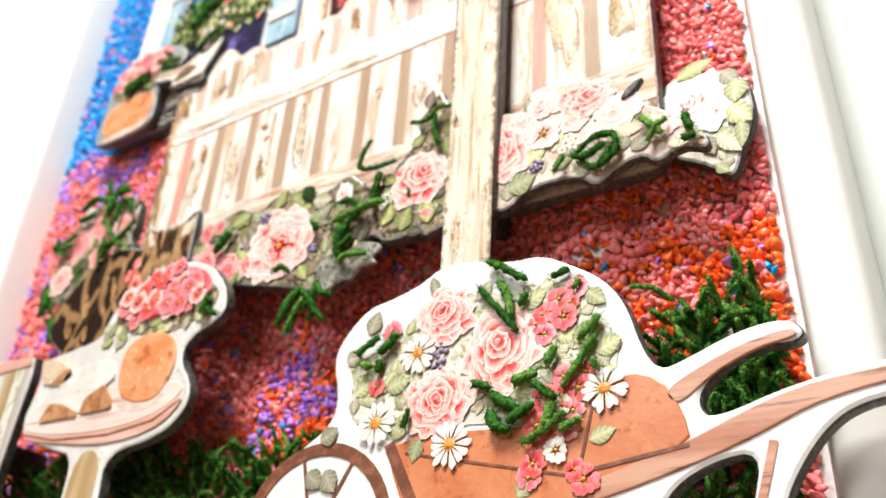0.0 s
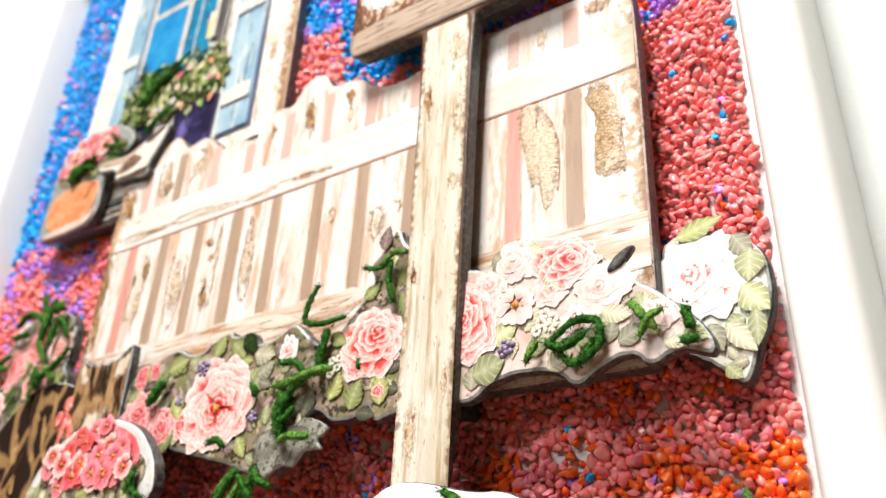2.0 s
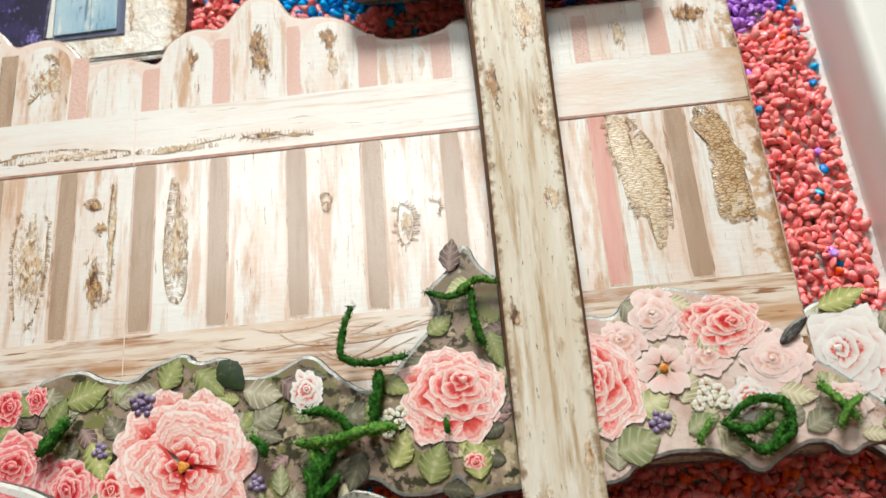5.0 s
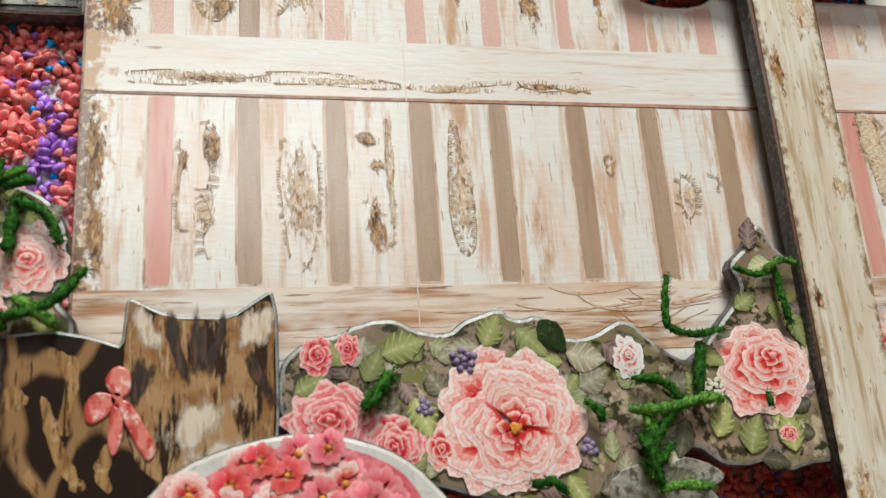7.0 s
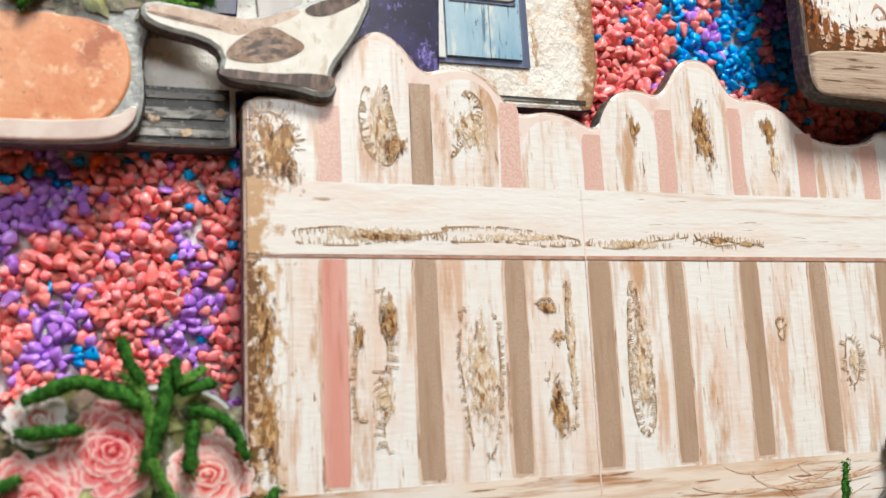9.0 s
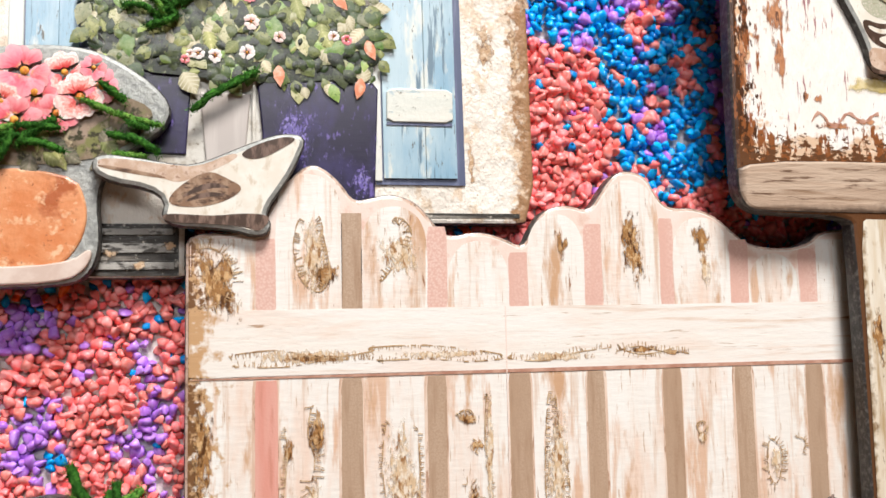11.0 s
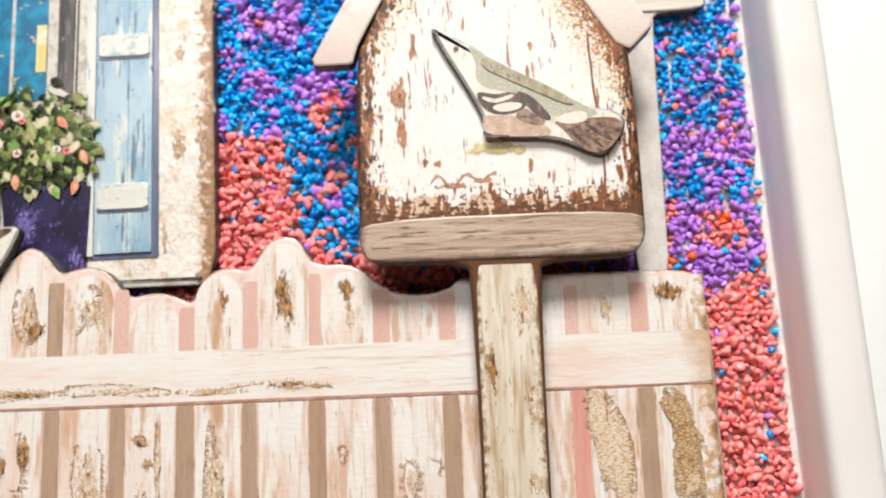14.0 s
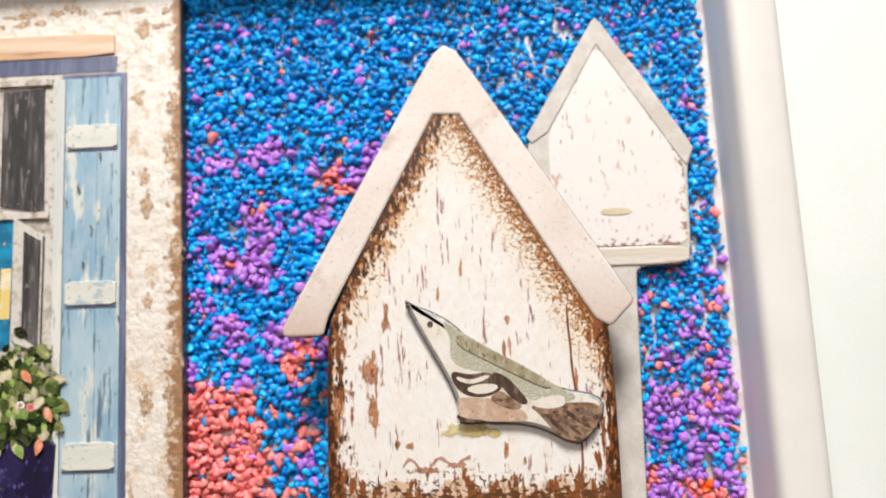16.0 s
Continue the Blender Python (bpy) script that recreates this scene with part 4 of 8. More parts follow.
def rose(parent, cx, cz, r, y, seed, mat, squash=1.0, label="", centre=None, name="rose", quarters=0):
    """A full garden rose in relief: whorls of overlapping petals, tightest at the heart."""
    rnd = random.Random(seed)
    ox, oz = centre or (rnd.uniform(-0.14, 0.14), rnd.uniform(-0.05, 0.16))
    rings = [(1.0, 0.45, 8), (0.90, 0.40, 7), (0.76, 0.30, 5), (0.62, 0.22, 5), (0.48, 0.14, 4), (0.34, 0.06, 4), (0.20, 0.0, 3)]
    if r < 4:
        rings = rings[::2]
    if quarters:
        rings = [(1.0, 0.45, 13), (0.94, 0.40, 11)]

    def squashed(s):
        s.v = [(x, yy, (z * 1000 - cz) * squash / 1000 + cz / 1000) for x, yy, z in s.v]
        return s

    def lay(px, pz, ang, r0, r1, width, py, lobes=0.09):
        s = Shape()
        petal(s, px, pz, ang, r0, r1, width, py, 0, lobes, rnd.random(), 0.05, 0.0, 2.1)
        part("petal", squashed(s), mat, ob, "", True)

    heart = Shape()
    hx, hz = cx + ox * r * 0.9, cz + oz * r * 0.9
    dome(heart, hx, hz, r * 0.08, r * 0.08, y - 0.06 * len(rings) - (0.42 if quarters else 0.0), 0.15, 0, 10, 0.2, seed)
    ob = part(name, squashed(heart), daisy_heart if quarters else mat, parent, label, True)
    for k, (outer, inner, count) in enumerate(rings):
        f = 1 - outer
        start = rnd.uniform(0, 6.3)
        for i in range(count):
            a = start + 2 * math.pi * (i + rnd.uniform(-0.25, 0.25)) / count
            jx, jz = rnd.gauss(0, 0.03) * r, rnd.gauss(0, 0.03) * r
            lay(cx + ox * r * f + jx, cz + oz * r * f + jz, a, inner * r * 0.55, outer * r * rnd.uniform(0.95, 1.02), math.pi / count * rnd.uniform(1.2, 1.75), y - 0.06 * k - 0.007 * i - 0.008 * rnd.random(), 0.035 if quarters else 0.09)
    for q in range(quarters):
        # nested petals that open towards the heart
        a = 0.4 + 2 * math.pi * (q + rnd.uniform(-0.1, 0.1)) / quarters
        for k in range(5):
            lay(hx, hz, a + rnd.gauss(0, 0.05), 0.06 * r, r * (0.80 - 0.14 * k) * rnd.uniform(0.95, 1.05), (0.74 - 0.07 * k) * rnd.uniform(0.9, 1.1), y - 0.16 - 0.05 * k - 0.004 * q, 0.05)
    return ob


def daisy(parent, cx, cz, r, y, seed, mat=None, count=15, label="", name="daisy"):
    rnd = random.Random(seed)
    h = Shape()
    k = 0.26 if count > 7 else 0.15
    dome(h, cx, cz, r * k, r * k, y - 0.12, 0.25, 0)
    s = Shape()
    if r > 1.5:
        ob = part(name, h, daisy_heart, parent, label, True)
    for i in range(count):
        a = 2 * math.pi * (i + rnd.uniform(-0.2, 0.2)) / count
        petal(s, cx, cz, a, r * 0.22, r * rnd.uniform(0.85, 1.05), (1.12 if count < 7 else 0.85) * math.pi / count, y - 0.035 * (i % 3) - 0.008 * i, 0, 0.03, rnd.random(), 0.08, 0.16 if count < 7 else 0.0)
        if r > 1.5:
            part("petal", s, mat or petal_daisy, ob, "", True)
            s = Shape()
    if r <= 1.5:
        ob = part(name, s, mat or petal_daisy, parent, label, True)
        part("flower_heart", h, daisy_heart, ob, "orange heart", True)
    return ob


def dome(shape, cx, cz, rx, rz, y, rise, mat=0, n=12, wob=0.0, seed=0):
    rnd = random.Random(seed)
    ph = rnd.uniform(0, 6.3)
    verts, faces = [(cx, y - rise, cz)], []
    for k, (f, h) in enumerate(((0.45, 0.86), (0.8, 0.5), (1.0, 0.0))):
        for i in range(n):
            a = 2 * math.pi * i / n
            g = f * (1 + wob * math.sin(3 * a + ph))
            verts.append((cx + rx * g * math.cos(a), y - rise * h, cz + rz * g * math.sin(a)))
    for i in range(n):
        j = (i + 1) % n
        faces.append((0, 1 + j, 1 + i))
        for k in range(2):
            faces.append((1 + k * n + i, 1 + k * n + j, 1 + (k + 1) * n + j, 1 + (k + 1) * n + i))
    faces = [f[::-1] for f in faces]
    shape.add(verts, faces, mat)


def leaf(parent, cx, cz, ang, length, width, y, mat, seed=0, name="leaf"):
    """A toothed printed leaf with a pale midrib."""
    rnd = random.Random(seed)
    s = Shape()
    n = 9
    verts, uvs, faces = [], [], []
    ca, sa = math.cos(ang), math.sin(ang)
    bend = rnd.uniform(-0.2, 0.2)
    for i in range(n + 1):
        t = i / n
        w = width / 2 * (math.sin(math.pi * t ** 0.8)) * (1 + 0.10 * (i % 2)) + 0.04
        mid = bend * length * t * (1 - t)
        for u in (-1, -0.5, 0, 0.5, 1):
            px, pz = t * length, mid + u * w
            verts.append((cx + px * ca - pz * sa, y - 0.05 * (1 - abs(u)) * math.sin(math.pi * t) - 0.012, cz + px * sa + pz * ca))
            uvs.append((t, abs(u)))
    for i in range(n):
        for k in range(4):
            a = i * 5 + k
            faces.append((a, a + 5, a + 6, a + 1))
    s.add(verts, faces, 0, uvs)
    return part(name, s, mat, parent, "", True)


# ---- dyed moss ----
def strand(shape, pts, r, seed, mat=0):
    """A fuzzy strand along a bent line of points (x, y, z)."""
    rnd = random.Random(seed)
    pts = [np.array(p, float) for p in pts]
    fine = []
    for i in range(len(pts) - 1):
        a, b = pts[max(i - 1, 0)], pts[i]
        c, d = pts[i + 1], pts[min(i + 2, len(pts) - 1)]
        k = max(3, int(np.linalg.norm(c - b) / (r * 0.75)))
        for s in range(k):
            t = s / k
            fine.append(0.5 * (2 * b + (c - a) * t + (2 * a - 5 * b + 4 * c - d) * t * t + (3 * b - a - 3 * c + d) * t ** 3))
    fine.append(pts[-1])
    n, sides = len(fine), 9
    verts, faces = [], []
    for i, p in enumerate(fine):
        t = fine[min(i + 1, n - 1)] - fine[max(i - 1, 0)]
        t /= np.linalg.norm(t) + 1e-9
        a = np.cross(t, (0.31, -0.2, 0.93))
        a /= np.linalg.norm(a) + 1e-9
        b = np.cross(t, a)
        e = i / (n - 1)
        rr = r * 0.84 * (0.55 + 0.45 * min(1, 5 * e, 5 * (1 - e)))
        for k in range(sides):
            w = 2 * math.pi * k / sides
            q = p + (a * math.cos(w) + b * math.sin(w)) * rr * rnd.uniform(0.6, 1.35) + t * rnd.uniform(-0.12, 0.12)
            verts.append(tuple(q))
    for i in range(n - 1):
        for k in range(sides):
            j = (k + 1) % sides
            faces.append((i * sides + k, i * sides + j, (i + 1) * sides + j, (i + 1) * sides + k))
    faces.append(tuple(reversed(range(sides))))
    faces.append(tuple((n - 1) * sides + k for k in range(sides)))
    shape.add(verts, [f[::-1] for f in faces], mat)
    for _ in range(int(n * 17)):
        i = rnd.randrange(n)
        p = fine[i]
        d = np.array([rnd.gauss(0, 1), rnd.gauss(-0.3, 1), rnd.gauss(0, 1)])
        d /= np.linalg.norm(d) + 1e-9
        q = p + d * r * 0.8
        side = np.cross(d, (rnd.gauss(0, 1), rnd.gauss(0, 1), rnd.gauss(0, 1)))
        side *= 0.10 / (np.linalg.norm(side) + 1e-9)
        tip = p + d * r * rnd.uniform(1.1, 1.8) + np.array([rnd.gauss(0, 0.12) for _ in range(3)])
        shape.add([tuple(q - side), tuple(q + side), tuple(tip)], [(0, 1, 2)], mat)


SEATS = ((-18.2, (2.7, 0.7)), (-17.2, (1.1, 0.7)), (-11.5, (0.3, -0.1)), (-7.2, (-1.5, 1.1)), (-3.4, (-0.4, 0.8)))


def tuft(lines, y, label="bright green dyed moss strands glued to the card", r=0.75, light=False, rise=1.2, seed=0, group="moss tufts"):
    """Moss glued on at depth y; each line is a list of (x, z)."""
    c = lines[0][0]
    t = thing("moss_tuft", label, "moss", (c[0], y, c[1]), group)
    for i, line in enumerate(lines):
        n = len(line)
        s = Shape()
        pts = [(x, y - r * 0.8 - rise * math.sin(math.pi * (k + 0.5) / n) * (0.5 + 0.5 * ((i * 37 + seed) % 5) / 4), z) for k, (x, z) in enumerate(line)]
        strand(s, pts, r * (0.85 + 0.3 * ((i * 53 + seed) % 7) / 6), seed * 31 + i)
        part("strand", s, moss_light if light or (i + seed) % 4 == 3 else moss, t, "", True)
    settle(*next((d for k, d in SEATS if abs(y - k) < 1.7), (0, 0)), t)
    return t


def spray(cx, cz, n, length, y, seed, up=1.57, spread=1.4, r=0.7, label="bright green dyed moss strands glued to the card", group="moss tufts", light=False, rise=1.4):
    rnd = random.Random(seed)
    lines = []
    for i in range(n):
        a = up + rnd.uniform(-spread, spread)
        ln = length * rnd.uniform(0.6, 1.15)
        b = a + rnd.uniform(-0.5, 0.5)
        x, z = cx + rnd.uniform(-1, 1) * length * 0.35, cz + rnd.uniform(-1, 1) * length * 0.25
        lines.append([(x, z), (x + ln * 0.5 * math.cos(a), z + ln * 0.5 * math.sin(a)), (x + ln * 0.5 * (math.cos(a) + math.cos(b)), z + ln * 0.5 * (math.sin(a) + math.sin(b)))])
    return tuft(lines, y, label, r, light, rise, seed, group)


# ---- room ----
def plain(name, x0, x1, y0, y1, z0, z1, mat):
    s = Shape()
    s.add([(x, y, z) for x in (x0, x1) for y in (y0, y1) for z in (z0, z1)],
          [(0, 1, 3, 2), (4, 6, 7, 5), (0, 4, 5, 1), (2, 3, 7, 6), (0, 2, 6, 4), (1, 5, 7, 3)])
    return tagged(part(name, s, mat, None), kind="structure")


tagged(plain("wall_north", -2000, 2000, 15, 95, -750, 1700, room_white), "plain white wall behind the picture", "wall")
# side and south walls and ceiling are unseen, darkened to lower the fill light
tagged(plain("wall_east", 2000, 2080, -1800, 15, -750, 1700, room_dim), "unseen wall, dark taupe to cut bounced light", "wall")
tagged(plain("wall_west", -2080, -2000, -1800, 15, -750, 1700, room_dim), "unseen wall, dark taupe to cut bounced light", "wall")
tagged(plain("floor", -2080, 2080, -1880, 95, -830, -750, dark_wood), "unseen floor, dark wood to cut bounced light", "floor")
tagged(plain("ceiling", -2080, 2080, -1880, 95, 1700, 1780, room_dim), "unseen ceiling, dark taupe to cut bounced light", "ceiling")
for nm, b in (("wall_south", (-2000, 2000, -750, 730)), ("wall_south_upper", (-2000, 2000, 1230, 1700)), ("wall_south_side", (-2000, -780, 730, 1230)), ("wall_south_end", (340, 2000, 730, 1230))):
    tagged(plain(nm, b[0], b[1], -1880, -1800, b[2], b[3], room_dim), "unseen wall with a window opening, dark taupe to cut bounced light", "wall")

# white cloth added behind the picture; its folds make the soft grey shading
s = Shape()
nx, nz = 72, 56
for j in range(nz + 1):
    for i in range(nx + 1):
        x, z = -460 + 900 * i / nx, -40 + 640 * j / nz
        fold = 5.0 * noise.noise((x * 0.012 + 0.006 * z, z * 0.006, 2.0)) + 2.2 * noise.noise((x * 0.03, z * 0.016, 7.0))
        s.add([(x, 9.0 + max(-5.5, min(5.5, fold)), z)], [])
s.f = [(j * (nx + 1) + i, j * (nx + 1) + i + 1, (j + 1) * (nx + 1) + i + 1, (j + 1) * (nx + 1) + i) for j in range(nz) for i in range(nx)]
s.m = [0] * len(s.f)
cloth = part("wall_cloth", s, cloth_white, None, "", True)
cloth.modifiers.new("thickness", "SOLIDIFY").thickness = 0.0006
tagged(cloth, "added white cloth behind the picture, shallow folds for soft grey shading", "cloth")

# pendant lamp that gives the light from above
lampshade = thing("pendant_lamp", "square white pendant lamp hanging from the ceiling", "lamp", (40, -590, 1700))
s = Shape()
s.add([(x, y, z) for x in (-130, 210) for y in (-760, -420) for z in (1180, 1230)], [(0, 1, 3, 2), (4, 6, 7, 5), (0, 4, 5, 1), (2, 3, 7, 6), (1, 5, 7, 3), (0, 2, 6, 4)])
part("shade", s, white_paint, lampshade)
s = Shape()
s.add([(40 + 4 * math.cos(a * math.pi / 4), -590 + 4 * math.sin(a * math.pi / 4), z) for z in (1228, 1702) for a in range(8)], [(k, (k + 1) % 8, 8 + (k + 1) % 8, 8 + k) for k in range(8)])
part("cord", s, foam, lampshade)

# table added out of view; its dark top keeps the undersides in shade
table = thing("table", "unseen table under the framed picture, dark wood to cut bounced light", "table", (0, -150, -750))
s = Shape()
slab([(-700, -760), (700, -760), (700, 13), (-700, 13)], 0, 30, 6, s, 0, 0)
s.v = [(x, z, 0.030 - y) for x, y, z in s.v]
part("tabletop", s, [dark_wood], table, "", False)
for lx in (-640, 640):
    for ly in (-700, -40):
        s = Shape()
        slab(soften(box(lx - 25, lx + 25, ly - 25, ly + 25), 1), 0, 750, 3, s, 0, 0)
        s.v = [(x, z, -y) for x, y, z in s.v]
        part("leg", s, [dark_wood], table)

# ---- the framed picture ----
X0, X1, Z0, Z1, LEAN = -138.0, 95.0, 46.0, 349.5, -0.026
frame_ob = thing("picture_frame", "white painted wooden box frame with rounded inner edges", "picture frame", (0, 8, 32))
W = 11.8
PROFILE = [(0, 6), (0, -0.2), (0.9, -4.4), (1.6, -7.2), (1.9, -8.3), (2.4, -9.2), (3.1, -9.8), (4.0, -10.05), (6.4, -10.2), (9.8, -10.1), (10.8, -9.8), (11.4, -9.2), (11.7, -8.3), (11.8, -7.2), (11.8, 14), (0, 14)]
ins = [(X0, Z0), (X1, Z0), (X1, Z1), (X0, Z1)]
outs = [(-1, -1), (1, -1), (1, 1), (-1, 1)]


def leaning(shape):
    """Turn the frame a degree and a half against the cards."""
    shape.v = [(x + LEAN * (z - 0.2), y, z - LEAN * x) for x, y, z in shape.v]
    return shape


for k in range(4):
    a, b = k, (k + 1) % 4
    s = Shape()
    n = len(PROFILE)
    verts = [(ins[q][0] + outs[q][0] * w, y, ins[q][1] + outs[q][1] * w) for q in (a, b) for w, y in PROFILE]
    s.add(verts, [(i, (i + 1) % n, n + (i + 1) % n, n + i) for i in range(n)])
    part("moulding", leaning(s), white_paint, frame_ob, "", True)
s = Shape()
slab(box(X0 - 1, X1 + 1, Z0 - 1, Z1 + 1), 1.75, 4.85, 0.1, s, 0, 0)
part("backboard", leaning(s), [glue_white], frame_ob, "board smeared with whitish glue")

# ---- fence ----
FY = -7.5
fence = thing("picket_fence_cutout", "whitewashed picket fence printed on varnished card with brown knots", "fence cutout", (3, FY + 3, 160))
top = [(-48, 152), (-68, 150.4), (-73.2, 150), (-73.2, 155), (-73.2, 224), (-73.2, 228.6), (-63, 228.4), (-60.6, 233), (-57.8, 237.2), (-55.2, 239), (-53, 238.6), (-50.3, 236.2), (-48.4, 233.3), (-45.5, 234.0), (-42.3, 234.6), (-38.7, 233.4),
       (-36, 230.1), (-34, 227.8), (-29.1, 228.9), (-25, 227.9), (-21.7, 226.2), (-20.2, 229.5), (-18.2, 232.3), (-14.3, 233.3), (-10.5, 232.1), (-8.4, 235.2), (-6.3, 238.1), (-3.7, 239),
       (-0.3, 238.1), (1.5, 234.6), (3.4, 232.7), (8.5, 232.9), (12.5, 231.1), (15.4, 228.4), (17.8, 226.7), (23.8, 226.0), (28.8, 226.9), (31.6, 229.6), (47, 229.1), (65.7, 228.8), (74.3, 228.7),
       (77.3, 226.8), (78.0, 222), (78.4, 206), (78.8, 157), (78.9, 150), (74, 150)]
s = slab(soften(top, 2), FY, 3.0, 0.5, rim=2)
part("board", s, [fence_white, edge_grey, fence_rim], fence)
PY = FY - 0.05
crown = [p for p in top if p[1] > 217]
part("top_print", flat(soften(inset([(-72.8, 216)] + crown + [(77.8, 216)], -0.7), 2), FY - 0.04), gap_blush, fence, "pale pinkish print round the picket heads")
part("picket_gap", flat(box(-50.4, -47.3, 216.5, 231.5), FY - 0.08), gap_brown, fence)
for i, (x0, x1) in enumerate(((-63.3, -59.9), (-50.6, -47.4), (-37.6, -34.6), (-24.5, -21.1), (-11.9, -8.8), (1.2, 4.3), (13.8, 17.0), (26.9, 30.0), (51.0, 54.2), (63.4, 66.8))):
    part("board_edge", flat(soften(worn(box(x0 - 0.32, x1 + 0.24, 177.2, 206.6), 0.14, i + 30), 1, 0.05), FY - 0.035), edge_tan, fence)
    part("picket_gap", flat(soften(worn(box(x0, x1, 177.5, 206.6), 0.12, i), 1, 0.06), PY), (gap_red if i in (0, 8) else gap_brown), fence)
for i, (x0, x1, z1) in enumerate(((-63.1, -60.1, 227.5), (-37.3, -34.0, 229.5), (-24.3, -21.0, 225.5), (-11.7, -8.5, 230.0), (1.3, 3.8, 231.0), (13.8, 17.2, 227.5), (26.5, 29.9, 226.0), (50.8, 53.4, 226.5), (63.3, 66.7, 226.5))):
    part("picket_gap", flat(soften(worn(box(x0, x1, 216.5, z1), 0.12, i + 50), 1, 0.1), FY - 0.06), gap_pink, fence)
# picket heads of the printed boards, a paper's thickness proud
heads = [(-72.4, -63.1, 227.6), (-60.1, -50.4, 237.4), (-47.3, -37.3, 232.6), (-34.0, -24.3, 227.2), (-21.0, -11.7, 231.6), (-8.5, 1.3, 237.2), (3.8, 13.8, 231.2), (17.2, 26.5, 225.2), (29.9, 50.8, 227.6), (53.4, 63.3, 227.8), (66.7, 77.6, 227.6)]
for i, (x0, x1, zt) in enumerate(heads):
    cx, half = (x0 + x1) / 2, (x1 - x0) / 2
    if i in (0, 8, 9, 10):
        pts = box(x0, x1, 216.5, zt)
    else:
        pts = [(x0, 216.5), (x1, 216.5), (x1 + 0.2, zt - 5.0), (cx + half * 0.8, zt - 1.8), (cx + half * 0.35, zt), (cx - half * 0.35, zt), (cx - half * 0.8, zt - 1.8), (x0 - 0.2, zt - 5.0)]
        pts = pts[:2] + soften(pts, 2)[5:-3]
    part("picket_head", flat(worn(pts, 0.05, i), FY - 0.08), fence_white, fence)
part("top_rail", flat(worn(soften(box(-72.6, 77.6, 207.2, 217.0), 2, 0.02), 0.06, 2), FY - 0.12), rail_white, fence)
part("rail_line", flat(worn(soften(box(-72.4, 77.6, 206.7, 207.25), 2), 0.06, 3), FY - 0.14), line_brown, fence)
part("bottom_rail", flat(worn(soften(box(-72.6, 78.2, 166.5, 176.9), 2, 0.02), 0.06, 4), FY - 0.09), rail_tan, fence)
part("seam", flat(box(-25.0, -24.82, 166, 217), FY - 0.16), gap_blush, fence)
knots = ([(-68.5, 221, 3.2, 5.0, knot_print), (-54.6, 224.5, 2.6, 5.6, knot_pale), (-41.5, 225.2, 2.8, 4.2, knot_pale), (-53.0, 222.0, 1.5, 3, knot_print), (-15.4, 226.5, 1.0, 2.5, knot_print), (-3.5, 226.5, 1.9, 6.4, knot_print), (9.0, 227.5, 1.5, 2.7, knot_print), (9.4, 222.5, 0.9, 3.4, knot_pale),
         (-54.3, 198.5, 1.1, 4.5, knot_print), (-55.0, 188.5, 1.3, 4.2, knot_pale), (-58.4, 196, 0.8, 2.2, knot_print), (-41.5, 191, 2.4, 9.5, knot_pale), (-31.2, 199.8, 1.6, 0.9, knot_print), (-30.0, 196, 1.1, 1.2, knot_print)] + [(-30.5, 186, 1.7, 3.6, knot_print), (-28.0, 194, 0.7, 10.0, knot_pale),
         (-17.0, 192, 1.7, 10.5, knot_pale), (20.6, 191, 1.1, 2.8, knot_pale), (7.6, 195.5, 1.0, 1.2, knot_pale), (70.5, 224.5, 3.8, 1.8, knot_print), (58.5, 222, 1.2, 3.6, knot_pale),
         (-70.6, 197, 1.6, 8.0, knot_print), (-70.0, 185, 1.5, 6.0, knot_print)])
for i, (cx, cz, rx, rz, m) in enumerate(knots):
    decal(fence, cx, cz, rx * 1.35, rz * 1.2, FY - 0.16 - 0.003 * i, m, i + 5, "knot", "raised brown wood-knot print")
for i, (xa, xb, zc, h, m) in enumerate(((-66.5, -45.0, 209.9, 1.1, knot_pale), (-44.5, -26.0, 209.8, 0.6, knot_pale), (-24.3, -8.5, 209.0, 0.75, knot_pale), (-6.0, 1.0, 209.8, 0.55, knot_print), (1.0, 5.5, 209.2, 0.45, knot_print), (-60.0, -50.0, 209.6, 0.6, knot_print))):
    decal(fence, (xa + xb) / 2, zc, (xb - xa) / 2 * 1.1, h * 1.35, FY - 0.17 - 0.004 * i, m, i + 40, "knot", "raised brown wood-knot print", 0, 0.08)
for ring, mat_k in (([(54.0, 206.2), (55.6, 207.0), (57.2, 205.6), (57.4, 202.4), (60.1, 201.5), (61.8, 198.3), (62.3, 193.6), (61.5, 189.0), (60.8, 183.9), (59.3, 182.1), (58.4, 184.5), (58.2, 188.4), (56.4, 188.1), (55.5, 191.6), (55.0, 196.2), (53.8, 200.2)], knot_shell),
                    ([(67.1, 203.2), (68.5, 205.2), (71.4, 205.9), (73.2, 203.8), (73.8, 198.6), (75.6, 197.0), (74.0, 193.1), (75.3, 188.4), (74.4, 185.8), (70.7, 185.2), (68.9, 186.8), (69.1, 193.3), (69.7, 201.2)], knot_bark)):
    ring = worn(soften(ring, 2), 0.12, len(ring))
    mx, mz, n = sum(p[0] for p in ring) / len(ring), sum(p[1] for p in ring) / len(ring), len(ring)
    s = Shape()
    s.add([(mx, FY - 0.34, mz)] + [(mx + 0.7 * (x - mx), FY - 0.30, mz + 0.7 * (z - mz)) for x, z in ring] + [(x, FY - 0.10, z) for x, z in ring],
          [(0, 1 + i, 1 + (i + 1) % n) for i in range(n)] + [(1 + i, 1 + n + i, 1 + n + (i + 1) % n, 1 + (i + 1) % n) for i in range(n)], 0, [(0, 0.0)] + [(0, 0.7)] * n + [(0, 1.0)] * n)
    part("knot", s, mat_k, fence, "large embossed brown wood knot", True)


